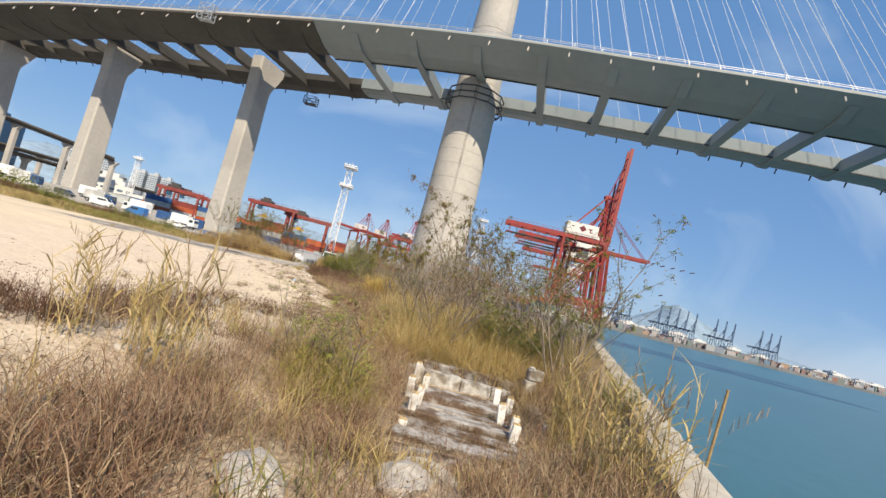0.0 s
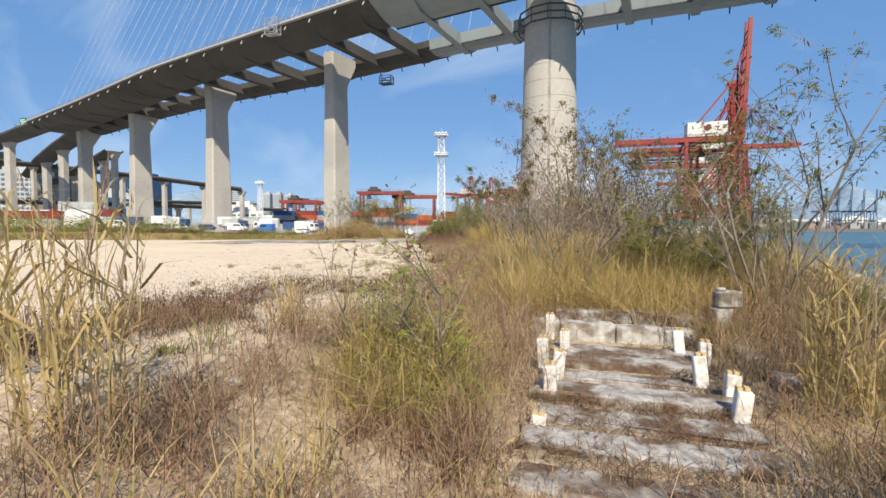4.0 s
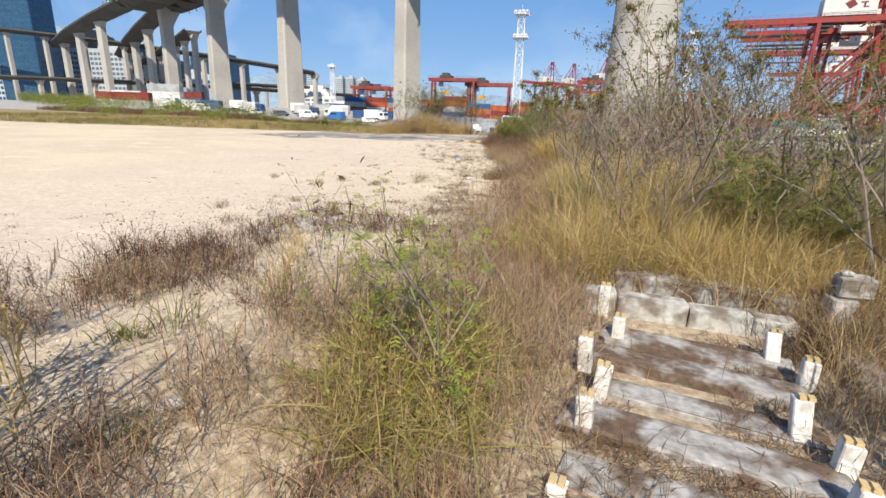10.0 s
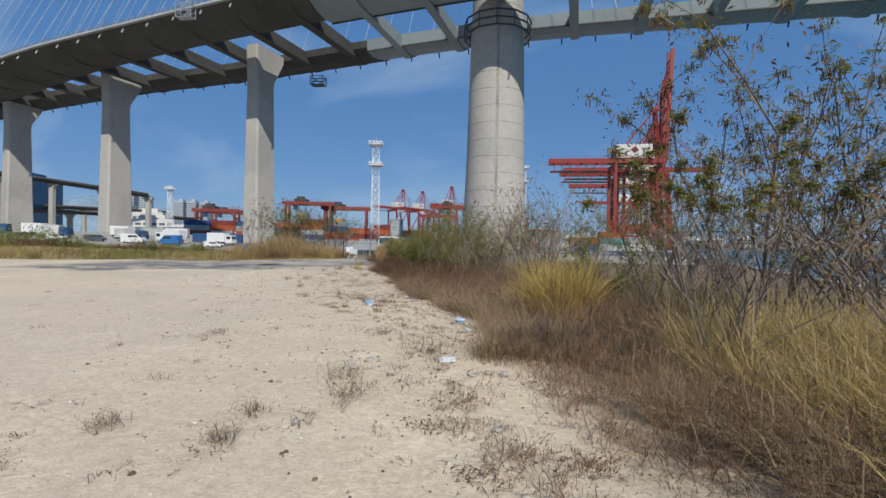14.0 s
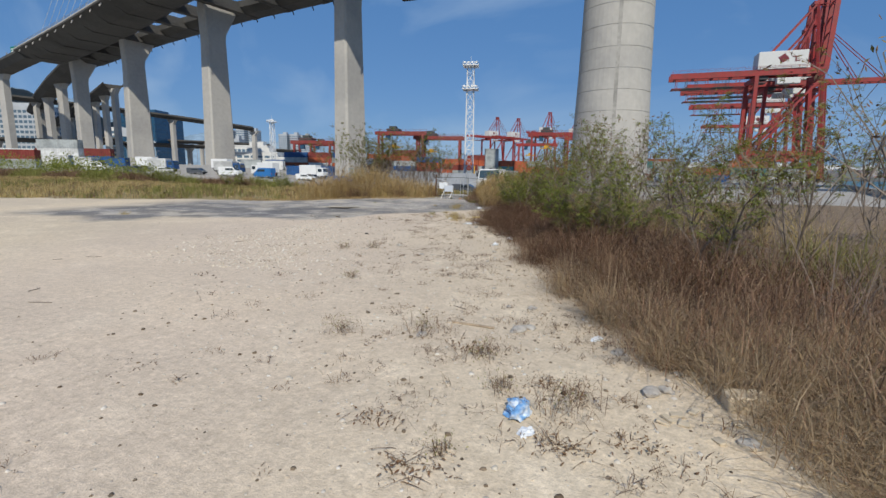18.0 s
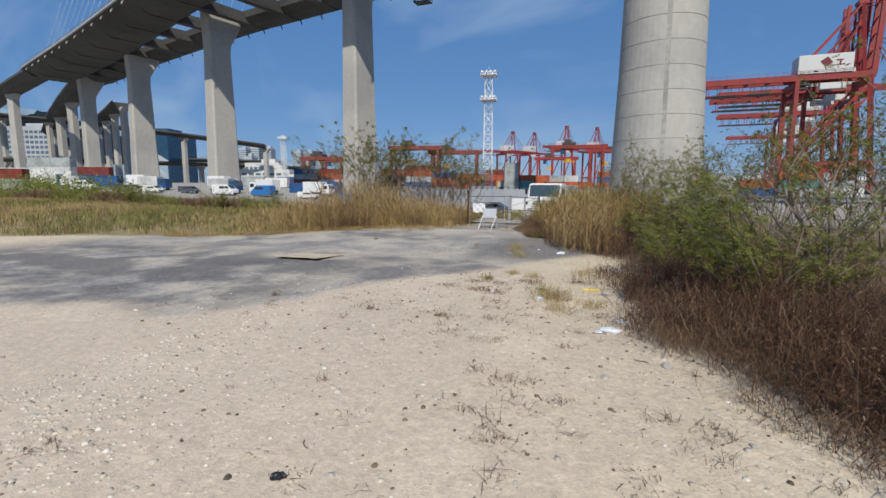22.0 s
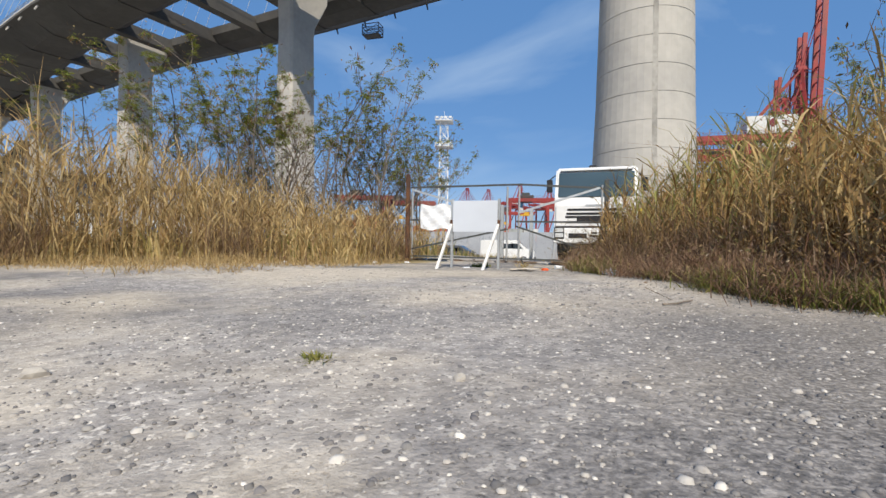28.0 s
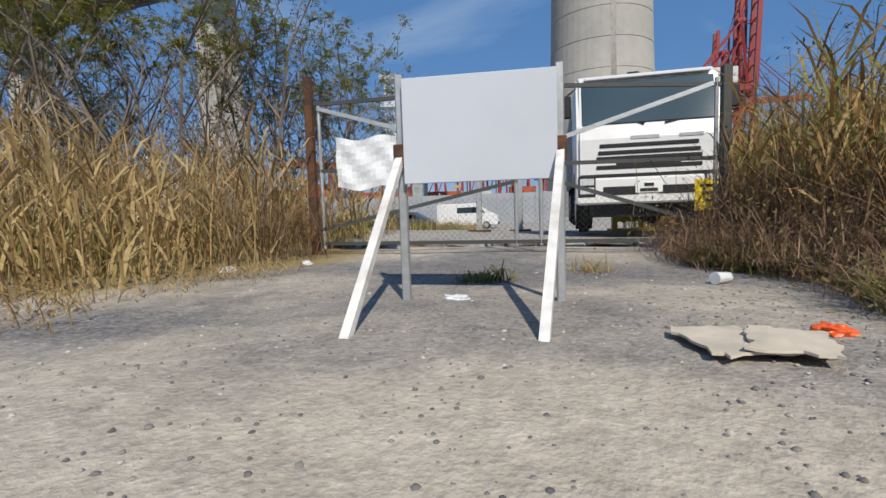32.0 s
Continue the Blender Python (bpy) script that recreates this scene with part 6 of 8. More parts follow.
for i, (lab, mat, x, y, s) in enumerate((("crumpled orange-red snack packet on the ground", PLASTIC_RED, -29.40, 78.16, (0.05, 0.035, 0.025)), ("crumpled blue plastic bag by the weeds", PLASTIC_BLUE, -28.55, 77.75, (0.12, 0.1, 0.06)), ("pale blue plastic bag in the dry grass", PLASTIC_BLUE, -18.70, 45.75, (0.17, 0.12, 0.10)),
                                       ("blue and white plastic bag in the dry grass", PLASTIC_BLUE, -15.6, 43.3, (0.14, 0.11, 0.09)), ("white plastic bag on the sand", PLASTIC_WHITE, -15.3, 42.1, (0.16, 0.07, 0.04)), ("white plastic bag on the sand", PLASTIC_WHITE, -21.3, 56.0, (0.11, 0.09, 0.06)), ("white plastic bag under the brush", PLASTIC_WHITE, -21.1, 57.4, (0.11, 0.09, 0.06)),
                                       ("white plastic bag on the sand", PLASTIC_WHITE, -25.27, 63.37, (0.09, 0.07, 0.05)), ("white plastic film by the brush", PLASTIC_WHITE, -23.85, 61.7, (0.2, 0.12, 0.05)), ("white plastic film by the brush", PLASTIC_WHITE, -23.66, 62.3, (0.12, 0.07, 0.04)), ("scrap of white plastic on the sand", PLASTIC_WHITE, -14.1, 34.6, (0.12, 0.07, 0.03)),
                                       ("scrap of white plastic by the reeds", PLASTIC_WHITE, -32.9, 80.2, (0.09, 0.06, 0.04)), ("scrap of white plastic by the reeds", PLASTIC_WHITE, -34.0, 78.7, (0.1, 0.07, 0.03)), ("scrap of white paper under the board", PLASTIC_WHITE, -30.7, 78.9, (0.07, 0.04, 0.015)), ("scrap of white plastic by the reeds", PLASTIC_WHITE, -32.4, 80.7, (0.06, 0.05, 0.03)),
                                       ("scrap of white plastic on the gravel", PLASTIC_WHITE, -26.6, 71.3, (0.05, 0.04, 0.02)), ("grey plastic bag by the scrub", PLASTIC_WHITE, -25.7, 70.6, (0.2, 0.1, 0.06)), ("scrap of white plastic by the blue bag", PLASTIC_WHITE, -18.58, 45.42, (0.09, 0.06, 0.03)), ("scrap of white plastic on the sand", PLASTIC_WHITE, -26.35, 63.68, (0.06, 0.05, 0.03)), ("scrap of white plastic at the sand's edge", PLASTIC_WHITE, -18.05, 48.2, (0.12, 0.05, 0.03)), ("scrap of white plastic at the sand's edge", PLASTIC_WHITE, -16.0, 46.3, (0.09, 0.07, 0.04)))):
    crumpled("crumpled_bag" if i else "snack_packet", lab, "litter", mat, x, y, s, i + 2)
for x, y, turn, w, d, k in ((-29.76, 78.02, 10, 0.22, 0.30, 0), (-29.62, 77.97, -22, 0.20, 0.26, 1)):
    bm = bmesh.new()
    bmesh.ops.create_grid(bm, x_segments=8, y_segments=8, size=0.5)
    for v in bm.verts:
        e = 0.03 * noise.noise(Vector((v.co.x * 9, v.co.y * 9, k))) if abs(v.co.x) > 0.45 or abs(v.co.y) > 0.45 else 0
        v.co = Vector((v.co.x * w + e, v.co.y * d + e, 0.012 + 0.012 * k + 0.005 * noise.noise(Vector((v.co.x * 3, v.co.y * 3, k * 5)))))
    ob = part("cardboard_sheet", bm, CARD)
    ob.matrix_basis = pose(x, y, bumps(x, y) + 0.012, 0, 0, turn)
    s_ = ob.modifiers.new("thickness", "SOLIDIFY")
    s_.thickness = 0.008
    tagged(ob, "torn flattened cardboard sheet lying on the asphalt", "cardboard", group="litter")
BEIGE = surface("beige_fired_clay", (0.58, 0.49, 0.36), 0.9, vary=0.2, grain=12, broad=4)
ob = part("clay_block", boxes(((0, 0, 0.08), (0.36, 0.2, 0.18)), bevel=0.012), BEIGE)
ob.matrix_basis = pose(-16.65, 46.6, bumps(-16.65, 46.6), 3, -4, 8)
tagged(ob, "beige clay block lying at the edge of the brush", "block", group="litter")
r = random.Random(51)
for k in range(11):
    x, y = -17.05 + r.uniform(-0.4, 0.4), 46.05 + r.uniform(-0.3, 0.3)
    ob = part("broken_tile", boxes(((0, 0, 0.012), (r.uniform(0.08, 0.16), r.uniform(0.05, 0.09), 0.022)), bevel=0.003), BEIGE)
    ob.matrix_basis = pose(x, y, bumps(x, y), r.uniform(-12, 12), r.uniform(-12, 12), r.uniform(0, 180))
    tagged(ob, "broken beige tile half sunk in the sand", "tile", group="broken tiles on the sand")
ob = part("wooden_lath", boxes(((0, 0, 0.015), (0.72, 0.05, 0.025)), bevel=0.004), WEATHERED_WOOD)
ob.matrix_basis = pose(-19.85, 48.15, bumps(-19.85, 48.15), 0, 0, -4)
tagged(ob, "bleached wooden lath lying on the sand", "lath", group="litter")
tile = part("ceramic_tile", boxes(((0, 0, 0.012), (0.27, 0.23, 0.02)), bevel=0.004), WHITE_STEEL)
tile.matrix_basis = pose(-15.4, 39.4, bumps(-15.4, 39.4) + 0.01, 4, -3, 12)
tagged(tile, "clean white square tile lying on the sand", "tile", group="litter")
bm = rod(bmesh.new(), (-0.11, 0, 0.035), (0.06, 0, 0.035), 0.034, seg=14)
rod(bm, (0.06, 0, 0.035), (0.11, 0, 0.035), 0.034, 0.014, 14)
bottle = part("plastic_bottle", bm, BLACK_PLASTIC)
bottle.matrix_basis = pose(-15.4, 30.55, bumps(-15.4, 30.55), 0, 0, -30)
tagged(bottle, "dark plastic bottle lying beside the rocks", "bottle", group="litter")
crumpled("plastic_scrap", "scrap of black plastic on the sand", "litter", BLACK_PLASTIC, -26.2, 56.6, (0.06, 0.04, 0.03), 33)
bm = boxes(((0, 0, 0.012), (1.75, 1.35, 0.02)), bevel=0.004)
ob = part("plywood_sheet", bm, surface("sandy_plywood", (0.55, 0.47, 0.36), 0.95, vary=0.2, grain=9, broad=2.2, second=(0.46, 0.39, 0.30)))
ob.matrix_basis = pose(-33.2, 66.35, bumps(-33.2, 66.35) + 0.028, -3.2, -1.6, -4)
tagged(ob, "sandy plywood sheet lying flat with a dark edge", "board")
bm = bmesh.new()
rod(bm, (-24.5, 64.7, bumps(-24.5, 64.7) + 0.02), (-24.15, 64.76, bumps(-24.15, 64.76) + 0.02), 0.02, seg=8)
tagged(part("yellow_stick", bm, YELLOW), "short yellow plastic rod on the sand", "rod")
bm = bmesh.new()
rod(bm, (-29.3, 79.35, bumps(-29.3, 79.35) + 0.035), (-29.2, 79.42, bumps(-29.2, 79.42) + 0.035), 0.035, 0.028, 12)
tagged(part("paper_cup", bm, PLASTIC_WHITE), "crushed white paper cup with a red band on the ground", "cup")
r = random.Random(21)
for k in range(26):
    y = r.uniform(40, 82)
    x = float(scrub_edge(y)) - abs(r.gauss(0.6, 1.6)) if k % 2 else r.uniform(-32, -26)
    if x < -33:
        continue
    a, ln = r.uniform(0, 180), r.uniform(0.12, 0.4)
    bm = bmesh.new()
    p0 = Vector((x, y, bumps(x, y) + 0.012))
    for q in range(3):
        d_ = Vector((math.cos(radians(a)), math.sin(radians(a)), 0)) * ln / 3
        p1 = p0 + d_
        p1.z = bumps(p1.x, p1.y) + 0.012
        rod(bm, p0, p1, 0.007, 0.005, 5)
        p0 = p1
        a += r.uniform(-30, 30)
    tagged(part("twig", bm, BARK), "dry twig lying on the sand", "twig", group="twigs on the ground")

# pebbles on sand and asphalt, and little weeds on the sand
def pebbles(n, place, size, mat, name, label):
    x, y = place(n)
    z = ground_z(x, y)
    ang = 2 * math.pi * np.arange(5) / 5
    low_ring, top_ring = np.stack([np.cos(ang), np.sin(ang), 0 * ang - 0.25], 1), np.stack([0.66 * np.cos(ang + 0.5), 0.66 * np.sin(ang + 0.5), 0 * ang + 0.75], 1)
    base = np.concatenate([low_ring, top_ring])
    tri = np.array([(i, (i + 1) % 5, 5 + i) for i in range(5)] + [((i + 1) % 5, 5 + (i + 1) % 5, 5 + i) for i in range(5)] + [(5, 6, 7), (5, 7, 8), (5, 8, 9)])
    s = size(len(x))
    a = rng.uniform(0, 2 * math.pi, len(x))
    v = base[None] * (s[:, None, None] * rng.uniform(0.7, 1.2, (len(x), 10, 1)))
    c, q = np.cos(a)[:, None], np.sin(a)[:, None]
    v = np.stack([v[..., 0] * c - v[..., 1] * q, v[..., 0] * q + v[..., 1] * c, v[..., 2] * 0.55], -1)
    v += np.stack([x, y, z + s * 0.08], 1)[:, None]
    loops = (np.arange(len(x))[:, None, None] * 10 + tri[None]).reshape(-1)
    return tagged(new(name, cloud(name, v.reshape(-1, 3), loops, 3, [mat])), label, "stones", kind="stuff")


def along_way(n):
    k = rng.integers(0, len(WAY) - 1, n)
    f = rng.uniform(0, 1, n)[:, None]
    p = WAY[k] * (1 - f) + WAY[k + 1] * f
    x = p[:, 0] + rng.normal(-1.0, 3.2, n)
    y = p[:, 1] + rng.uniform(0, 6, n)
    m = (x < scrub_edge(y) + 1.5) & (y > 22) & (y < 66)
    return x[m], y[m]


PEBBLE = surface("mixed_pebbles", (0.5, 0.46, 0.4), 0.9, vary=0.2, grain=60, bump=0, island=[(0.55, 0.50, 0.42), (0.40, 0.36, 0.30), (0.62, 0.58, 0.52), (0.30, 0.26, 0.22), (0.58, 0.48, 0.36)])
GRIT = surface("asphalt_grit", (0.3, 0.3, 0.3), 0.9, vary=0.2, grain=60, bump=0, island=[(0.10, 0.10, 0.105), (0.20, 0.19, 0.185), (0.14, 0.135, 0.14), (0.50, 0.47, 0.43), (0.26, 0.245, 0.23), (0.12, 0.115, 0.115)])
pebbles(34000, along_way, lambda n: np.clip(rng.lognormal(-4.6, 0.55, n), 0.004, 0.05), PEBBLE, "pebbles", "pale pebbles strewn over the sand")


def gravel_places(n):
    y = rng.uniform(68, 80, n)
    x = -28.6 - 0.0 * y + rng.normal(0, 2.6, n)
    m = (x < scrub_edge(y) + 0.6) & (y < meadow_edge(x))
    return x[m], y[m]


pebbles(26000, gravel_places, lambda n: np.clip(rng.lognormal(-5.4, 0.45, n), 0.0025, 0.018), GRIT, "gravel", "grey broken asphalt grit and gravel")

STONE = surface("broken_stones", (0.4, 0.4, 0.4), 0.9, vary=0.2, grain=60, bump=0, island=[(0.60, 0.57, 0.52), (0.08, 0.08, 0.085), (0.45, 0.43, 0.40), (0.66, 0.63, 0.58), (0.28, 0.27, 0.26), (0.14, 0.135, 0.13)])


def stony(n):
    x, y = gravel_places(n)
    m = (y < 76.2) & (rng.uniform(0, 1, len(x)) < np.clip((77 - y) / 4, 0.1, 1))
    return x[m], y[m]


pebbles(9000, stony, lambda n: np.clip(rng.lognormal(-4.9, 0.4, n), 0.004, 0.022), STONE, "broken_stones", "pale and dark broken stones on the gravel")


def stony_sand(n):
    y = rng.uniform(50, 66, n)
    x = -27.5 - 0.25 * (y - 58) + rng.normal(0, 3.0, n)
    m = (x < scrub_edge(y) - 0.3) & (x > -30.2) & (y < 62) & (np.sin(x * 0.5 + y * 0.3) + rng.normal(0, 0.5, n) > 0)
    return x[m], y[m]


PALE_STONE = surface("pale_stones", (0.7, 0.64, 0.55), 0.9, vary=0.2, grain=60, bump=0, island=[(0.62, 0.56, 0.47), (0.50, 0.43, 0.34), (0.68, 0.63, 0.55), (0.34, 0.29, 0.23), (0.56, 0.48, 0.37)])
pebbles(9000, stony_sand, lambda n: np.clip(rng.lognormal(-4.05, 0.45, n), 0.008, 0.06), PALE_STONE, "pebbles", "pale stones strewn over the sand")
DEBRIS = surface("dark_debris", (0.12, 0.09, 0.06), 0.95, vary=0.2, grain=60, bump=0, island=[(0.10, 0.07, 0.045), (0.16, 0.12, 0.08), (0.22, 0.17, 0.12), (0.07, 0.055, 0.04)])
pebbles(8000, along_way, lambda n: np.clip(rng.lognormal(-4.3, 0.5, n), 0.006, 0.04), DEBRIS, "dark_crumbs", "dark crumbs of dry plants on the sand")
x, y = along_way(3600)
d_ = scrub_edge(y) - x
m = (d_ > 0) & (rng.uniform(0, 1, len(x)) < np.exp(-d_ / 2.2)) & (y < 66)
x, y = x[m], y[m]
stuff("sand_weeds", [tufts(x, y, 16, rng.uniform(0.04, 0.17, len(x)), rng.uniform(0.03, 0.09, len(x)), 0.006, 0.8)], BROWN, "little dry weeds on the sand", "weeds")
SPOTS = ((-24.6, 65.5, 0.4), (-24.2, 66.3, 0.35), (-24.9, 63.7, 0.3), (-23.9, 64.9, 0.5), (-23.8, 65.6, 0.5), (-24.3, 67.2, 0.3), (-16.4, 37.4, 0.38), (-17.2, 35.8, 0.24), (-18.7, 34.9, 0.2), (-18.5, 35.9, 0.22), (-20.7, 35.1, 0.2), (-17.8, 30.6, 0.22), (-17.3, 36.6, 0.2), (-16.8, 38.1, 0.3), (-16.5, 29.7, 0.25), (-20.4, 47.6, 0.36), (-21.5, 47.2, 0.26), (-24.5, 53.8, 0.3), (-23.1, 50.2, 0.2), (-19.4, 47.0, 0.3), (-18.3, 45.9, 0.42), (-15.8, 39.9, 0.4), (-25.2, 53.4, 0.3), (-22.5, 57.2, 0.2), (-30.6, 61.7, 0.12), (-28.1, 61.4, 0.1), (-26.7, 61.4, 0.1), (-19.2, 44.9, 0.12), (-18.0, 44.2, 0.2), (-19.0, 46.2, 0.2), (-17.0, 32.0, 0.2), (-13.9, 30.6, 0.4), (-14.2, 31.6, 0.25))
x, y, hh = (np.array(q) for q in zip(*SPOTS))
stuff("sand_bushes", [thicket(x, y, hh, 40, hh * 0.42, 0.006, 0.9)], BROWN, "small twiggy brown weeds standing on the sand", "weeds")
stuff("sand_leaves", [leaf_specks(np.stack([x, y, ground_z(x, y) + hh * 0.4], 1), np.array([0.10, 0.10, 0.06]), 2600, 0.014)], GREENISH, "small olive leaves of the weeds on the sand", "weeds")
TUFTS = ((-25.0, 63.6, 0.42), (-24.8, 62.7, 0.36), (-24.2, 63.2, 0.3), (-24.6, 66.6, 0.35), (-25.8, 65.7, 0.25), (-25.2, 63.4, 0.3), (-29.2, 71.9, 0.12), (-29.87, 80.0, 0.16), (-40.4, 58.1, 0.25), (-26.4, 66.0, 0.2), (-27.6, 72.0, 0.25), (-27.3, 70.5, 0.3), (-26.9, 69.2, 0.4), (-27.35, 71.2, 0.35))
x, y, hh = (np.array(q) for q in zip(*TUFTS))
stuff("grass_tufts", [tufts(x, y, 120, hh, hh * 0.45, 0.006, 0.7)], STRAW, "small dry grass tufts on the sand", "grass")
SPRIGS = ((-26.8, 65.0, 0.2), (-25.3, 64.2, 0.2), (-30.55, 79.6, 0.15), (-30.65, 79.5, 0.12), (-30.0, 73.0, 0.06), (-34.0, 72.2, 0.12), (-27.9, 75.8, 0.25), (-28.1, 76.9, 0.2), (-27.2, 74.9, 0.3), (-12.1, 24.9, 0.3), (-13.4, 25.8, 0.25))
x, y, hh = (np.array(q) for q in zip(*SPRIGS))
stuff("green_tufts", [tufts(x, y, 70, hh, hh * 0.4, 0.010, 0.8)], GREENISH, "small fresh green weeds on the ground", "weeds")

# dead creepers lying on the sand
CREEPERS = ((-26.5, 63.8, 0.3), (-26.25, 63.65, 0.2), (-25.8, 65.1, 0.3), (-25.65, 64.8, 0.28), (-27.4, 63.9, 0.22), (-27.0, 64.6, 0.25), (-26.45, 64.6, 0.2), (-26.75, 63.75, 0.25), (-24.9, 63.5, 0.35), (-24.6, 65.5, 0.4), (-25.3, 63.9, 0.3), (-18.3, 45.3, 0.25), (-18.45, 46.4, 0.3), (-17.6, 45.5, 0.2), (-19.6, 47.2, 0.3), (-19.3, 44.6, 0.3), (-18.9, 44.0, 0.2), (-19.9, 45.2, 0.2), (-17.2, 47.3, 0.3), (-14.3, 34.2, 0.25), (-13.4, 34.6, 0.3), (-13.0, 33.6, 0.3), (-14.6, 35.6, 0.3), (-14.9, 33.4, 0.2), (-13.6, 36.0, 0.3), (-15.3, 36.6, 0.25), (-16.3, 33.6, 0.2), (-15.9, 32.3, 0.2))
x, y, hh = (np.array(q) for q in zip(*CREEPERS))
n = len(x)
stuff("dead_creepers", [tufts(np.repeat(x, 5) + rng.normal(0, 0.16, 5 * n), np.repeat(y, 5) + rng.normal(0, 0.1, 5 * n), 6, np.repeat(hh, 5) * 0.35, np.full(5 * n, 0.08), 0.009, 2.0, bends=3)], BROWN, "dead creepers lying flat on the sand", "weeds")
stuff("creeper_leaves", [leaf_specks(np.stack([x, y, ground_z(x, y) + 0.03], 1), np.array([0.17, 0.10, 0.012]), 90 * n, 0.022)], BROWN, "withered leaves of the creepers on the sand", "weeds")

# dry litter between the treads of the steps
x, y = rng.uniform(-9.5, -7.1, 420), 25.74 + 0.68 * rng.integers(0, 7, 420) + rng.normal(0, 0.1, 420)
m = patchy(x * 2, y, 0.3) > -0.3
x, y = x[m], y[m]
stuff("step_litter", [tufts(x, y, 14, rng.uniform(0.12, 0.22, len(x)), np.full(len(x), 0.12), 0.007, 1.5, bare=-0.02, bends=2)], BROWN, "dry stalks and leaves lying between the steps", "litter")
# ---- the port and the distance ----
PORT = random.Random(41)
RUST_RED = surface("faded_red_steel", (0.23, 0.04, 0.036), 0.6, vary=0.25, grain=0.6, broad=0.12, bump=0, second=(0.22, 0.06, 0.05))
YELLOW_STEEL = surface("yellow_machine_paint", (0.62, 0.36, 0.03), 0.5, vary=0.15, grain=2, bump=0)
LOGO_RED = surface("dark_red_marking", (0.16, 0.02, 0.03), 0.6, vary=0.1, bump=0)
BOX_PAINT = {}
for nm, col in (("grey", (0.36, 0.39, 0.39)), ("orange", (0.40, 0.09, 0.035)), ("red_brown", (0.19, 0.035, 0.025)), ("blue", (0.02, 0.09, 0.26)), ("teal", (0.07, 0.27, 0.28)), ("white", (0.62, 0.63, 0.62)), ("green", (0.04, 0.15, 0.09))):
    BOX_PAINT[nm] = surface(nm + "_container_paint", col, 0.55, vary=0.18, grain=1.5, broad=0.35, bump=0.03, second=[c * 0.72 for c in col], object_vary=0.15)


def wavy(length, height=2.59, depth=2.44):
    """Corrugated box standing on z = 0, along x."""
    n = int(length / 0.34)
    verts, faces = [], []
    ring = []
    for i in range(n + 1):
        x = -length / 2 + length * i / n
        w = depth / 2 - (0.045 if i % 2 else 0.0)
        ring.append([(x, -w, 0.12), (x, -w, height - 0.1), (x, w, height - 0.1), (x, w, 0.12)])
    for r_ in ring:
        verts += r_
    for i in range(n):
        a, b = 4 * i, 4 * i + 4
        for k in range(4):
            faces.append((a + k, a + (k + 1) % 4, b + (k + 1) % 4, b + k))
    faces += [(3, 2, 1, 0), (4 * n, 4 * n + 1, 4 * n + 2, 4 * n + 3)]
    return mesh_of("container_wall", verts, faces)


CONTAINER_PARTS = {}
for length in (6.06, 12.19):
    rails = bmesh.new()
    for s in (-1, 1):
        for z in (0.08, 2.53):
            box(rails, (0, s * 1.2, z), (length, 0.08, 0.16))
            box(rails, (s * (length / 2 - 0.04), 0, z), (0.1, 2.4, 0.16))
        for e in (-1, 1):
            box(rails, (e * (length / 2 - 0.07), s * 1.17, 1.3), (0.15, 0.14, 2.6))
    me = bpy.data.meshes.new("container_frame")
    rails.to_mesh(me)
    rails.free()
    door = boxes(((length / 2 + 0.03, -0.56, 1.3), (0.06, 1.08, 2.25)), ((length / 2 + 0.03, 0.56, 1.3), (0.06, 1.08, 2.25)),
                 ((length / 2 + 0.08, -0.35, 1.3), (0.05, 0.05, 2.3)), ((length / 2 + 0.08, 0.35, 1.3), (0.05, 0.05, 2.3)))
    dm = bpy.data.meshes.new("door")
    door.to_mesh(dm)
    door.free()
    CONTAINER_PARTS[length] = {k: (wavy(length), me.copy(), dm.copy()) for k in BOX_PAINT}
    for k, ms in CONTAINER_PARTS[length].items():
        for q in ms:
            q.materials.append(BOX_PAINT[k])


def container(x, y, z, colour, turn=0.0, length=12.19, group="stacked containers", label=""):
    word = colour.replace("_", "-")
    top = thing("shipping_container", label or word + " corrugated steel shipping container in a port stack", "container", pose(x, y, z, 0, 0, turn), group)
    for nm, me in zip(("corrugated_wall", "corner_frame", "door"), CONTAINER_PARTS[length][colour]):
        new(nm, me).parent = top
    return top


def stack(x, y, columns, colours, turn=0.0, length=12.19, gap=None, base=None):
    """Columns of containers side by side along the turned x axis; one word of colours a column, bottom up."""
    step = (length + 0.4) if gap is None else gap
    d = Vector((math.cos(radians(turn)), math.sin(radians(turn)), 0))
    for i in range(columns):
        p = Vector((x, y, 0)) + d * step * i
        for k, c in enumerate(colours[i % len(colours)]):
            g = rise(p.x, p.y) if base is None else base
            container(p.x, p.y, g + 2.6 * k, c, turn, length)


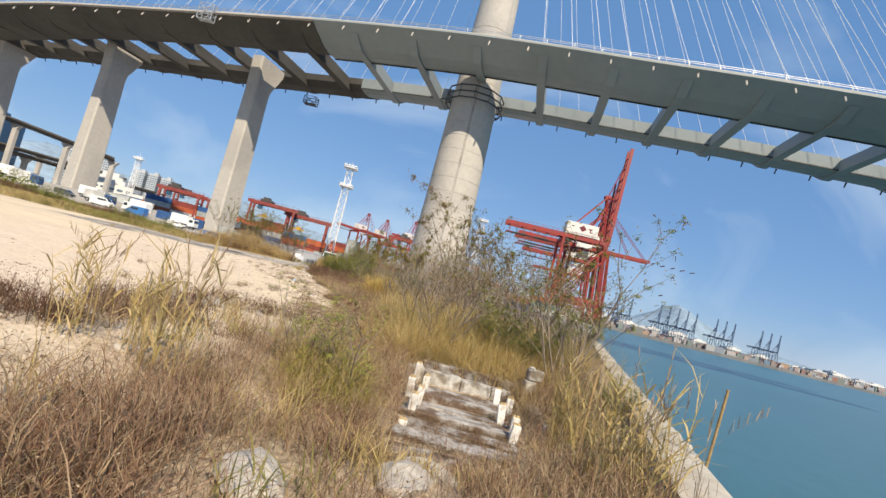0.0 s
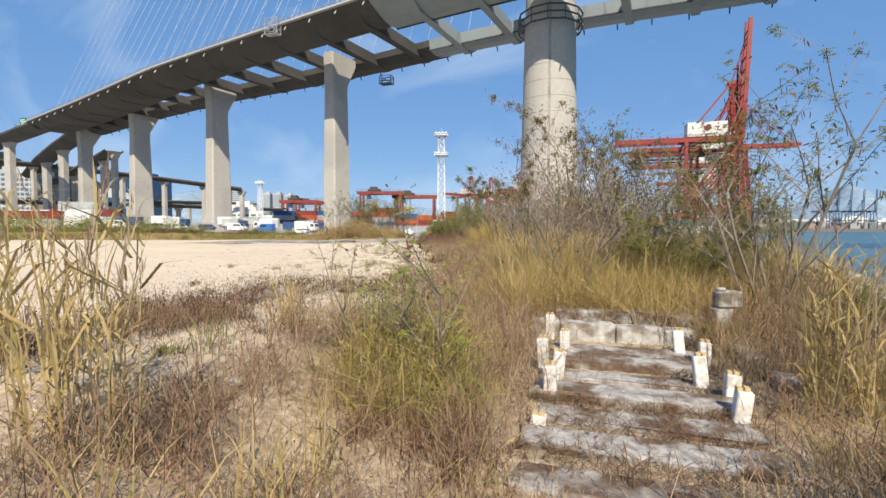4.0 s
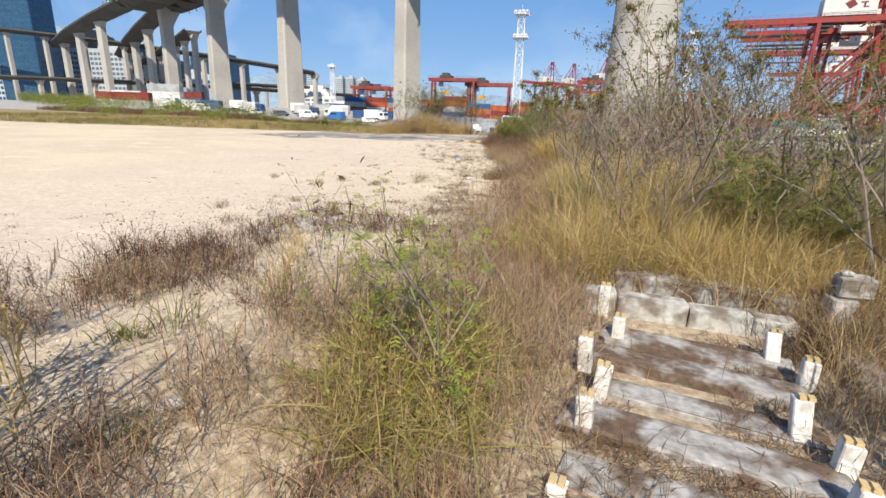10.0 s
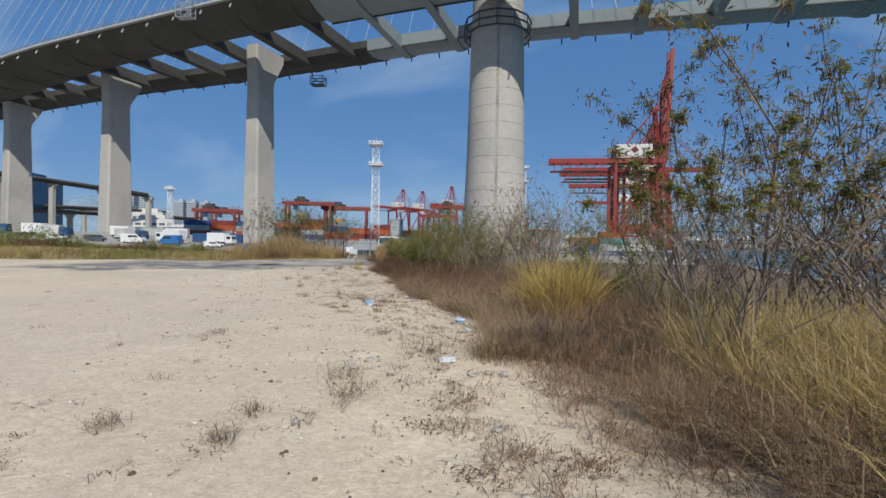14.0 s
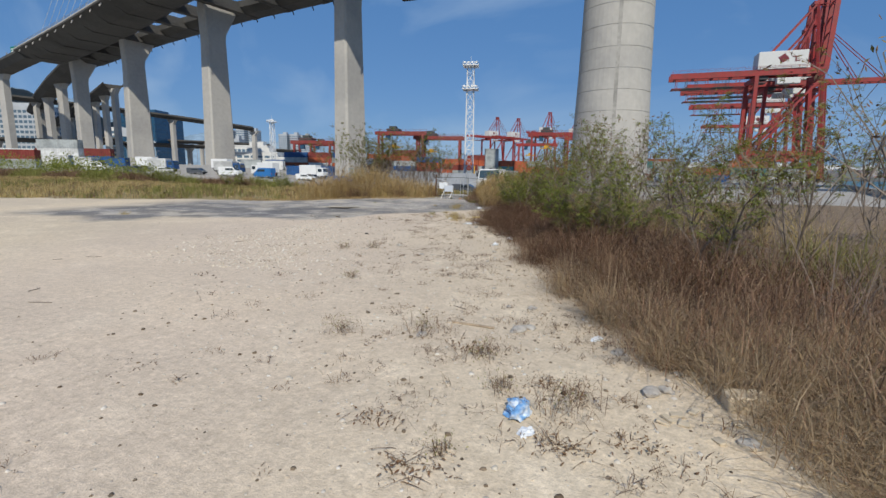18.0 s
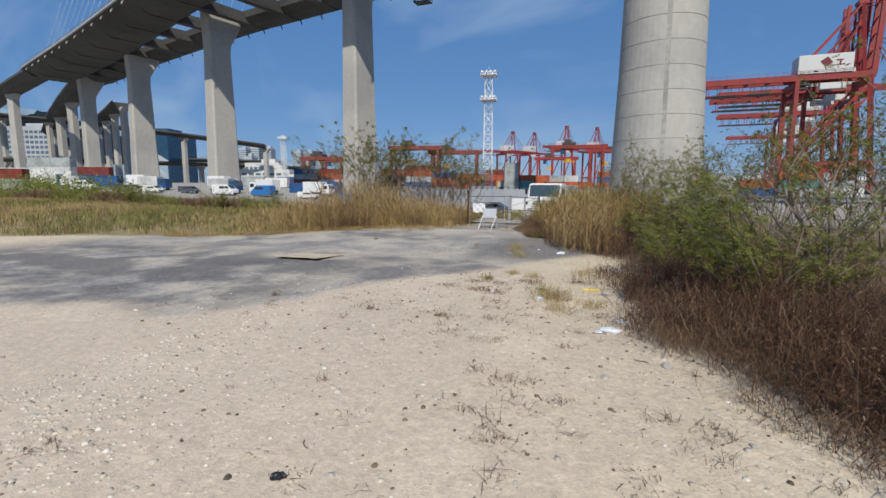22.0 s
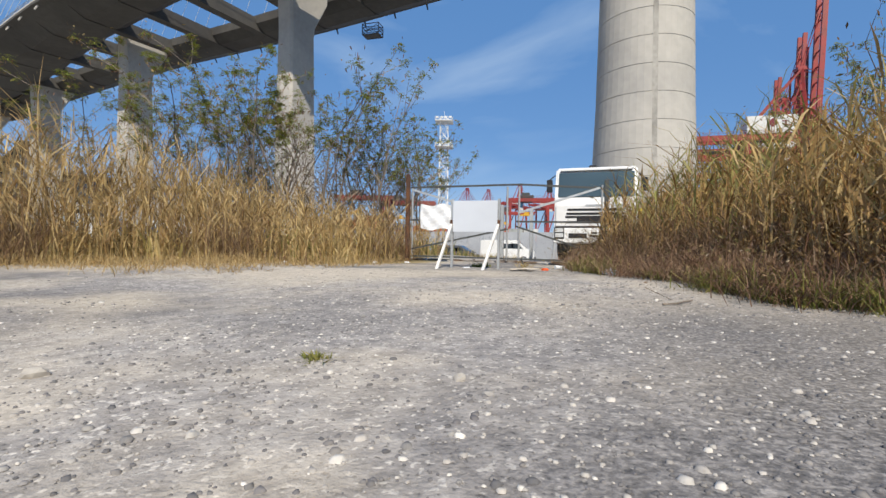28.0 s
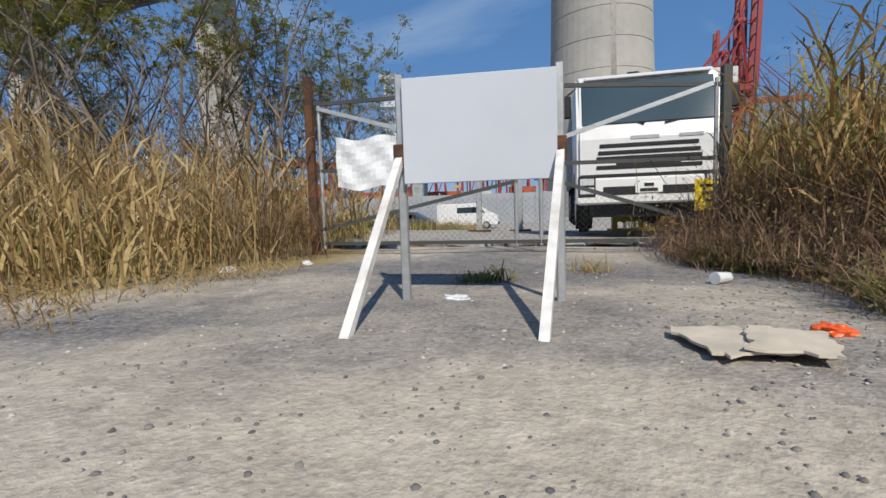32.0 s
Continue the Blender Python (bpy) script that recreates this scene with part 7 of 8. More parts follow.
# lattice masts
def lattice_mast(x, y, base, height, decks, width=3.6, label="white steel lattice lighting mast with two platforms"):
    top = thing("lattice_mast", label, "mast", pose(x, y, base, 0, 0, 12), group="white lattice masts of the port")
    n = int(height / (width * 1.05))
    corner = lambda i, z: ((width / 2 - 0.12 * width * z / height) * (1 if i in (0, 3) else -1), (width / 2 - 0.12 * width * z / height) * (1 if i < 2 else -1), z)
    for i in range(4):
        part("leg", rod(bmesh.new(), corner(i, 0), corner(i, height), 0.17, 0.14, 6), WHITE_STEEL, top)
    for k in range(n):
        z0, z1 = height * k / n, height * (k + 1) / n
        for i in range(4):
            j = (i + 1) % 4
            part("diagonal_brace", beam(bmesh.new(), corner(i, z0), corner(j, z1), 0.13, 0.13), WHITE_STEEL, top)
            part("diagonal_brace", beam(bmesh.new(), corner(j, z0), corner(i, z1), 0.13, 0.13), WHITE_STEEL, top)
            part("ring_bar", beam(bmesh.new(), corner(i, z1), corner(j, z1), 0.12, 0.12), WHITE_STEEL, top)
    for z in decks:
        w = width * 1.75
        part("platform", boxes(((0, 0, z), (w, w, 0.25))), WHITE_STEEL, top)
        bm = bmesh.new()
        for s in (-1, 1):
            for h in (0.55, 1.1):
                box(bm, (0, s * w / 2, z + h), (w, 0.09, 0.09))
                box(bm, (s * w / 2, 0, z + h), (0.09, w, 0.09))
            for q in range(5):
                box(bm, (-w / 2 + w * q / 4, s * w / 2, z + 0.55), (0.09, 0.09, 1.1))
                box(bm, (s * w / 2, -w / 2 + w * q / 4, z + 0.55), (0.09, 0.09, 1.1))
        part("railing", bm, WHITE_STEEL, top)
        for q in range(4):
            part("floodlight", boxes(((-w / 2 + w * (q + 0.5) / 4, -w / 2 - 0.2, z + 0.9), (0.8, 0.5, 0.8)), bevel=0.08), WHITE_STEEL, top)
    part("lightning_rod", rod(bmesh.new(), (0, 0, height), (0, 0, height + 3.0), 0.07, 0.03, 5), WHITE_STEEL, top)
    return top


lattice_mast(-74.8, 236.6, rise(-74.8, 236.6), 46.3, (36.0, 45.3))
lattice_mast(-6.5, 331, 0.3, 50.5, (41, 49.6))
lattice_mast(-240, 316, rise(-240, 316), 33, (31,), 3.0, "white steel lattice lighting mast with one platform")


# quay cranes: legs on two rails, girder along x, boom hinged on the water side
def quay_crane(x, y, label, paint, raised=True, side=1, scale=1.0, turn=0.0, house=True):
    top = thing("quay_crane", label, "crane", pose(x, y, rise(x, y), 0, 0, turn) @ Matrix.Diagonal((side * scale, scale, scale, 1)), group="cranes of the port")
    H, GW = 47.0, 8.5
    for yy in (-GW, GW):
        part("leg", beam(bmesh.new(), (33, yy, 1.6), (33, yy, H), 1.5, 1.9), paint, top)
        part("leg", beam(bmesh.new(), (61.5, yy, 1.6), (58, yy * 0.8, H + 1), 1.5, 1.9), paint, top)
        part("tie_beam", boxes(((47, yy, 13), (29, 1.1, 1.7))), paint, top)
        part("diagonal_brace", beam(bmesh.new(), (34, yy, 14.5), (57, yy * 0.85, H - 3), 0.9, 0.9), paint, top)
        for xx in (33, 61.5):
            part("wheel_truck", boxes(((xx, yy, 0.9), (1.4, 7.5, 1.5)), bevel=0.2), DARK_STEEL, top)
    for xx in (33, 61.5):
        part("sill_beam", boxes(((xx, 0, 3.0), (1.5, 2 * GW, 1.6))), paint, top)
        part("portal_beam", boxes(((min(xx, 58.2), 0, H - 1), (1.6, 2 * GW * 0.9, 2.0))), paint, top)
    for yy in (-3.4, 3.4):
        part("girder", boxes(((29.5, yy, H + 2.2), (63, 1.2, 2.6)), bevel=0.05), paint, top)
        bm = bmesh.new()
        for z in (H + 4.2, H + 4.8):
            box(bm, (29, yy * 1.35, z), (62, 0.07, 0.07))
        for k in range(21):
            box(bm, (-1 + 3 * k, yy * 1.35, H + 4.1), (0.07, 0.07, 1.4))
        part("walkway_rail", bm, paint, top)
    for k in range(5):
        part("cross_beam", boxes(((0.5 + k * 8, 0, H + 1.4), (0.8, 7.6, 1.0))), paint, top)
    for k in range(7):
        bm = bmesh.new()
        box(bm, (1.2 + k * 4.4, -3.4, H - 1.2), (0.25, 0.25, 4.4))
        box(bm, (1.2 + k * 4.4, 3.4, H - 1.2), (0.25, 0.25, 4.4))
        box(bm, (1.2 + k * 4.4, 0, H - 3.3), (4.4, 7.4, 0.2))
        part("festoon_hanger", bm, DARK_STEEL if k % 3 else paint, top)
    if house:
        hs = part("machinery_house", boxes(((43.5, 0, H + 7.3), (19, 9, 7.6)), bevel=0.15), PALE_WALL, top, "white sheet-metal machinery house")
        for yy in (-4.58, 4.58):
            bm = prism(bmesh.new(), [(41.5, H + 8.3), (43.5, H + 6.0), (45.9, H + 7.6), (44.0, H + 10.0)], yy - 0.06, yy + 0.06, "y")
            part("diamond_marking", bm, LOGO_RED, hs, "dark red diamond-shaped marking")
            bm = boxes(((48.2, yy, H + 8.4), (2.4, 0.1, 0.5)), ((48.4, yy, H + 7.2), (0.6, 0.1, 1.9)), ((49.4, yy, H + 6.6), (1.2, 0.1, 0.4)))
            part("marking_stripe", bm, LOGO_RED, hs, "thin dark marking bars")
    part("cab", boxes(((46, -5.6, H - 2.2), (9, 2.6, 2.6)), bevel=0.15), PALE_WALL, top, "white operator cab below the girder")
    part("trolley", boxes(((36, 0, H + 0.2), (6, 6, 1.8)), ((36, 0, H - 2.0), (5, 5, 0.5)), bevel=0.1), DARK_STEEL, top)
    apex = H + 31
    for yy in (-3.2, 3.2):
        part("mast_leg", beam(bmesh.new(), (57.5, yy, H + 2), (55, yy * 0.5, apex), 0.9, 1.1), paint, top)
        part("back_stay", beam(bmesh.new(), (34, yy, H + 4), (55, yy * 0.5, apex), 0.6, 0.7), paint, top)
        part("back_stay", beam(bmesh.new(), (47, yy, H + 4), (55, yy * 0.5, apex - 6), 0.5, 0.5), paint, top)
    for k in range(4):
        part("mast_strut", boxes(((57.2 - k * 0.6, 0, H + 8 + k * 7), (0.6, 6.2 - k, 0.6))), paint, top)
    part("mast_head", boxes(((55, 0, apex), (3.4, 4.2, 1.6)), bevel=0.1), paint, top)
    d = Vector((0.035, 0, 1.0)).normalized() if raised else Vector((1, 0, 0.0))
    u = Vector((d.z, 0, -d.x))
    root = Vector((60.5, 0, H + 2.4))
    L = 61 if raised else 26
    for yy in (-2.9, 2.9):
        part("boom", beam(bmesh.new(), root + Vector((0, yy, 0)), root + d * L + Vector((0, yy, 0)), 1.1, 1.9), paint, top)
    for k in range(9):
        p = root + d * (3 + k * 6.6)
        part("boom_tie", boxes(((p.x, 0, p.z), (0.5, 6.4, 0.5))), paint, top)
    if raised:
        for k in (0.45, 0.86):
            bm = bmesh.new()
            for yy in (-1.5, 1.5):
                p = root + d * L * k
                rod(bm, (55.2, yy, apex), (p.x - 0.6, yy, p.z), 0.18, seg=5)
            part("forestay", bm, paint, top)
        part("access_ladder", boxes(((59.2, 4.2, H + 22), (0.9, 0.7, 40))), RUST_RED, top)
    else:
        for k in (0.48, 0.9):
            bm = bmesh.new()
            for yy in (-1.5, 1.5):
                p = root + d * L * k
                rod(bm, (55.2, yy, apex), (p.x, yy, p.z + 1), 0.2, seg=5)
            part("forestay", bm, paint, top)
    return top


main = quay_crane(9, 305, "red ship-to-shore gantry crane with its boom raised", CRANE_RED)
for x, y in ((20, 350), (34, 417), (66, 567)):
    copy_thing(main, pose(x, y, 0))
low = quay_crane(20, 330, "red ship-to-shore gantry crane with its boom lowered over the water", CRANE_RED, raised=False, scale=0.98)
for x, y, s, a in ((-150, 610, 0.85, 60), (-124, 608, 0.82, 65), (-89, 622, 0.92, 72), (-56, 634, 0.9, 70)):
    copy_thing(low, pose(x, y, 3, 0, 0, a) @ Matrix.Translation((-52 * s, 0, 0)) @ Matrix.Diagonal((s, s, s, 1)))


# rubber-tyred yard cranes
def yard_crane(x, y, w, h, turn, paint, label="faded red rubber-tyred yard crane over container stacks"):
    top = thing("yard_crane", label, "crane", pose(x, y, rise(x, y), 0, 0, turn), group="yard cranes of the port")
    for sx in (-1, 1):
        for sy in (-1, 1):
            part("leg", beam(bmesh.new(), (sx * w / 2, sy * 4.5, 1.2), (sx * w / 2, sy * 3.4, h), 1.0, 1.2), paint, top)
            part("bogie", boxes(((sx * w / 2, sy * 4.5, 0.7), (1.2, 3.2, 1.3)), bevel=0.15), DARK_STEEL, top)
        part("sill_beam", boxes(((sx * w / 2, 0, 1.9), (1.0, 9.0, 1.0))), paint, top)
        part("leg_tie", boxes(((sx * w / 2, 0, h * 0.72), (0.7, 7.4, 0.7))), paint, top)
        part("power_house", boxes(((sx * (w / 2 + 0.3), 0, 3.8), (1.6, 4.5, 2.6)), bevel=0.1), GREY_WALL, top)
    for sy in (-1, 1):
        part("girder", boxes(((0, sy * 3.4, h + 0.5), (w + 4, 1.1, 1.7)), bevel=0.05), paint, top)
        bm = bmesh.new()
        box(bm, (0, sy * 4.1, h + 2.3), (w + 4, 0.08, 0.08))
        for k in range(11):
            box(bm, (-w / 2 - 2 + (w + 4) * k / 10, sy * 4.1, h + 1.8), (0.08, 0.08, 1.1))
        part("walkway_rail", bm, paint, top)
    part("trolley", boxes(((-w * 0.18, 0, h + 2.0), (6.5, 7.0, 1.6)), ((-w * 0.2, 0, h + 3.4), (3.6, 4.0, 1.5)), bevel=0.1), DARK_STEEL, top)
    part("cab", boxes(((-w * 0.3, -2.0, h - 1.8), (2.2, 2.2, 2.4)), bevel=0.1), GLASS_BLUE, top, "glazed operator cab")
    part("spreader", boxes(((-w * 0.18, 0, h - 6.5), (6.1, 2.4, 0.6)), ((-w * 0.18, 0, h - 5.6), (2.4, 1.6, 1.2))), YELLOW_STEEL, top, "yellow lifting spreader")
    bm = bmesh.new()
    for a in (-1, 1):
        for b in (-1, 1):
            rod(bm, (-w * 0.18 + a * 1.1, b * 0.7, h - 5.2), (-w * 0.18 + a * 1.4, b * 0.9, h + 1.2), 0.04, seg=4)
    part("hoist_rope", bm, DARK_STEEL, top)
    return top


for x, y, w, h, a in ((-46, 299, 24, 22, 8), (-30, 330, 24, 22, 8), (-121, 270, 23, 18.5, 12), (-103, 277, 22, 17.5, 12), (-165, 256, 19, 12.5, 14), (-205, 330, 22, 16, 14), (-66, 372, 24, 21, 8), (-14, 395, 24, 21, 8)):
    yard_crane(x, y, w, h, a, RUST_RED if x < -90 else CRANE_RED)

# container stacks
stack(-69.6, 256, 1, [("grey",) * 5], 22, 6.06)
stack(-63.2, 259, 2, [("grey", "teal", "orange"), ("red_brown", "orange", "orange")], 22, 6.06)
stack(-52, 268, 3, [("orange", "orange", "grey"), ("blue", "orange", "white"), ("red_brown", "orange")], 18, 6.06)
stack(-84, 262, 2, [("grey", "red_brown", "orange"), ("blue", "grey", "orange")], 18)
stack(-128, 258, 5, [("orange", "red_brown", "orange"), ("blue", "grey", "orange", "red_brown"), ("red_brown", "orange", "blue")], 16)
stack(-172, 250, 3, [("orange", "grey", "blue"), ("white", "orange", "red_brown")], 16)
stack(-225, 300, 5, [("red_brown", "blue"), ("grey", "orange", "grey"), ("teal", "white")], 16)
stack(-30, 300, 5, [("grey", "orange", "blue", "orange"), ("teal", "red_brown", "white"), ("orange", "blue", "grey", "red_brown")], 12)
stack(-20, 250, 4, [("orange", "blue"), ("red_brown", "grey", "teal"), ("white", "orange", "grey")], 10)
stack(4, 232, 4, [("white", "grey"), ("blue", "orange"), ("grey", "teal", "orange")], 12)
stack(-104, 199, 2, [("red_brown", "white"), ("blue", "red_brown")], 20, 6.06)
# boxes left about by the road side
stack(-93, 149, 1, [("blue",)], 21)
stack(-176, 128, 1, [("grey", "red_brown")], 24)
stack(-176, 140, 1, [("white", "white", "grey")], 20)
stack(-196, 131, 1, [("white", "red_brown")], 22, 6.06)
stack(-150, 138, 1, [("blue",)], 22, 6.06)
stack(-214, 150, 3, [("blue", "white"), ("grey", "red_brown"), ("blue", "red_brown")], 24)
stack(-120, 158, 2, [("grey",), ("white",)], 20, 6.06)


# lorries
def lorry(x, y, turn, cab_paint, body_paint, label, box_h=2.5, length=7.0):
    top = thing("lorry", label, "lorry", pose(x, y, rise(x, y), 0, 0, turn), group="lorries parked under the bridge")
    L2 = length / 2
    bm = prism(bmesh.new(), [(L2 - 1.9, 0.6), (L2, 0.6), (L2 + 0.02, 1.5), (L2 - 0.25, 2.65), (L2 - 1.9, 2.65)], -1.15, 1.15, "y")
    bmesh.ops.bevel(bm, geom=list(bm.edges), offset=0.07, segments=1, affect="EDGES")
    cab = part("cab", bm, cab_paint, top)
    bm = bmesh.new()
    beam(bm, (L2 + 0.01, 0, 1.62), (L2 - 0.2, 0, 2.42), 1.95, 0.04)
    part("windscreen", bm, WINDOW_DARK, cab)
    for s in (-1, 1):
        part("side_window", boxes(((L2 - 0.95, s * 1.15, 1.98), (1.1, 0.03, 0.75)), bevel=0.01), WINDOW_DARK, cab)
        for xx in (-L2 + 1.2, L2 - 1.1):
            wheel(top, xx, s * 0.98, 0.48, 0.48, 0.28, "y")
    part("chassis", boxes(((-0.4, 0, 0.75), (length - 0.8, 0.9, 0.3))), DARK_STEEL, top)
    part("load_box", boxes(((-1.0, 0, 0.95 + box_h / 2), (length - 2.1, 2.3, box_h)), bevel=0.05), body_paint, top)
    return top


first = [lorry(-97, 136, 175, WHITE_PAINT, WHITE_PAINT, "white box lorry parked behind the meadow", 2.3),
         lorry(-105, 133, 10, BOX_PAINT["blue"], BOX_PAINT["white"], "blue-cabbed lorry with a pale load box", 2.2),
         lorry(-160, 131, 25, BOX_PAINT["blue"], BOX_PAINT["white"], "blue tractor lorry with a white tank body", 2.6),
         lorry(-68, 141, 170, WHITE_PAINT, BOX_PAINT["grey"], "white lorry with a grey body behind the reeds", 2.4)]
for src, spots in ((first[0], ((-88, 143, 0), (-132, 134, 12), (-189, 138, 22), (-207, 141, 22), (-113, 140, 5))), (first[1], ((-124, 131, 14), (-146, 128, 16))), (first[3], ((-58, 146, -8), (-78, 150, 6)))):
    for x, y, a in spots:
        copy_thing(src, pose(x, y, rise(x, y), 0, 0, a))
BLUE_CAR = surface("blue_car_paint", (0.03, 0.16, 0.42), 0.35, vary=0.1, bump=0)
for x, y, a, paint, label, ln, ht in ((-100, 128, 5, WHITE_PAINT, "white panel van parked behind the meadow", 5.2, 2.2), (-93, 131, 178, BLUE_CAR, "blue panel van parked behind the meadow", 5.0, 2.3),
                                      (-110, 128, 8, GREY_PAINT, "dark grey car parked behind the meadow", 4.3, 1.5), (-118, 126, 6, WHITE_PAINT, "white car parked behind the meadow", 4.3, 1.5),
                                      (-128, 126, 10, GREY_PAINT, "grey saloon car under the bridge", 4.4, 1.45), (-139, 125, 14, WHITE_PAINT, "white minibus under the bridge", 5.6, 2.4),
                                      (-84, 134, 4, WHITE_PAINT, "white car beside the pier", 4.3, 1.5), (-76, 137, 2, BLUE_CAR, "blue car beside the pier", 4.2, 1.5)):
    van(x, y, rise(x, y), label, paint, ln, ht, a)

# yellow forklift between the boxes
fork = thing("forklift", "yellow forklift truck standing before the container stacks", "forklift", pose(-48.5, 158, rise(-48.5, 158), 0, 0, 200))
part("body", boxes(((0, 0, 1.2), (3.4, 2.0, 1.5)), ((-1.3, 0, 2.0), (0.9, 1.9, 0.9)), bevel=0.12), YELLOW_STEEL, fork)
part("cab_guard", boxes(((-0.6, -0.8, 2.6), (0.1, 0.1, 1.8)), ((-0.6, 0.8, 2.6), (0.1, 0.1, 1.8)), ((0.8, -0.8, 2.6), (0.1, 0.1, 1.8)), ((0.8, 0.8, 2.6), (0.1, 0.1, 1.8)), ((0.1, 0, 3.5), (1.7, 1.8, 0.12))), DARK_STEEL, fork)
part("lifting_mast", boxes(((1.9, -0.5, 2.6), (0.22, 0.16, 4.6)), ((1.9, 0.5, 2.6), (0.22, 0.16, 4.6)), ((1.9, 0, 4.8), (0.2, 1.2, 0.16))), YELLOW_STEEL, fork)
for s in (-1, 1):
    for xx in (-1.1, 1.1):
        wheel(fork, xx, s * 0.95, 0.5, 0.5, 0.35, "y")


# street lamps on the far road
def street_lamp(x, y, h=11.0):
    top = thing("street_lamp", "tall grey double-armed street lamp by the port road", "street lamp", pose(x, y, rise(x, y)), group="street lamps of the port road")
    part("column", rod(bmesh.new(), (0, 0, 0), (0, 0, h), 0.16, 0.09, 8), GALVANISED, top)
    for s in (-1, 1):
        part("arm", rod(bmesh.new(), (0, 0, h - 0.2), (s * 2.0, 0, h + 0.15), 0.06, seg=6), GALVANISED, top)
        part("lamp_head", boxes(((s * 2.3, 0, h + 0.15), (0.9, 0.35, 0.18)), bevel=0.05), GREY_WALL, top)


for x, y in ((-330, 300), (-295, 285), (-262, 272), (-236, 262), (-212, 262), (-300, 330)):
    street_lamp(x, y)


# ---- buildings ----
def tower_block(x, y, w, d, h, turn, wall, panes, floors, bays, label, name="tower_block", base=None, group="buildings behind the port", recess=0.0):
    g = rise(x, y) if base is None else base
    top = thing(name, label, "building", pose(x, y, g - 0.5, 0, 0, turn), group)
    part("wall", boxes(((0, 0, h / 2), (w, d, h)), bevel=0.3), wall, top)
    fh = h / (floors + 0.6)
    for k in range(floors):
        bm = bmesh.new()
        for i in range(bays):
            for s in (-1, 1):
                box(bm, (-w / 2 + w * (i + 0.5) / bays, s * (d / 2 + 0.03), fh * (k + 0.75)), (w / bays * 0.72, 0.18, fh * 0.56))
        nb = max(2, int(bays * d / w))
        for i in range(nb):
            for s in (-1, 1):
                box(bm, (s * (w / 2 + 0.03), -d / 2 + d * (i + 0.5) / nb, fh * (k + 0.75)), (0.18, d / nb * 0.72, fh * 0.56))
        tagged(part("ribbon_window", bm, panes, top), kind="stuff")
    part("roof_parapet", boxes(((0, -d / 2 + 0.2, h + 0.5), (w, 0.4, 1.2)), ((0, d / 2 - 0.2, h + 0.5), (w, 0.4, 1.2)), ((-w / 2 + 0.2, 0, h + 0.5), (0.4, d, 1.2)), ((w / 2 - 0.2, 0, h + 0.5), (0.4, d, 1.2))), wall, top)
    part("plant_room", boxes(((w * 0.12, 0, h + 2.2), (w * 0.4, d * 0.45, 4.4)), bevel=0.1), wall, top)
    return top


# pale render and panes with bluish distance haze mixed into their colours
HAZY_WALL = surface("hazed_grey_render", (0.42, 0.45, 0.48), 0.8, vary=0.08, grain=0.3, broad=0.03, bump=0)
HAZY_PANE = surface("hazed_blue_panes", (0.10, 0.16, 0.22), 0.3, vary=0.15, grain=0.3, bump=0)
BLUE_PANE = surface("deep_blue_panes", (0.025, 0.085, 0.16), 0.2, vary=0.2, grain=0.15, bump=0)
# blue glass building with a pale curved band
glass = tower_block(-418, 370, 34, 44, 46, 18, GLASS_BLUE, BLUE_PANE, 11, 9, "blue glass office building with a pale curved band across its front", "glass_office", base=4)
bm = bmesh.new()
n = 24
for u0, u1, v0, v1, hgt in ((-17, 17, 30, 20, 9.0), (-6, 17, 20, 4, 6.0)):
    rows_ = []
    for i in range(n + 1):
        t = i / n
        px_, pz = u0 + (u1 - u0) * t, v0 + (v1 - v0) * (t * t)
        th = hgt * (1 - 0.75 * t)
        rows_.append([bm.verts.new((px_, -22.4, pz - th / 2)), bm.verts.new((px_, -22.4, pz + th / 2)), bm.verts.new((px_, -22.0, pz + th / 2)), bm.verts.new((px_, -22.0, pz - th / 2))])
    for a, b in zip(rows_, rows_[1:]):
        for k in range(4):
            bm.faces.new((a[k], b[k], b[(k + 1) % 4], a[(k + 1) % 4]))
part("pale_curved_band", bm, HAZY_WALL, glass, "pale curved cladding band")
part("pale_lower_panel", boxes(((3, -22.15, 12), (26, 0.25, 20)), bevel=0.05), surface("pale_blue_cladding", (0.30, 0.40, 0.50), 0.35, vary=0.08, grain=0.2, bump=0), glass)
# long white terminal building, in steps
for x, y, w, h, fl in ((-300, 366, 46, 12, 3), (-310, 378, 30, 18, 4), (-262, 372, 30, 8, 2)):
    tower_block(x, y, w, 16, h, 17, PALE_WALL, HAZY_PANE, fl, 8, "long white low port office building with ribbon windows", "port_office", base=4)
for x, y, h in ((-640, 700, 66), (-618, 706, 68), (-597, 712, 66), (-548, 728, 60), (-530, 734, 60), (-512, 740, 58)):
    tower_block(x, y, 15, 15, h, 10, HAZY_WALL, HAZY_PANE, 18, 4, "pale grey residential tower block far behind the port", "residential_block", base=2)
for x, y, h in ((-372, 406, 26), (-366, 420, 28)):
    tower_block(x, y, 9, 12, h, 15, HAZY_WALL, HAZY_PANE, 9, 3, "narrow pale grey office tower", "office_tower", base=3)
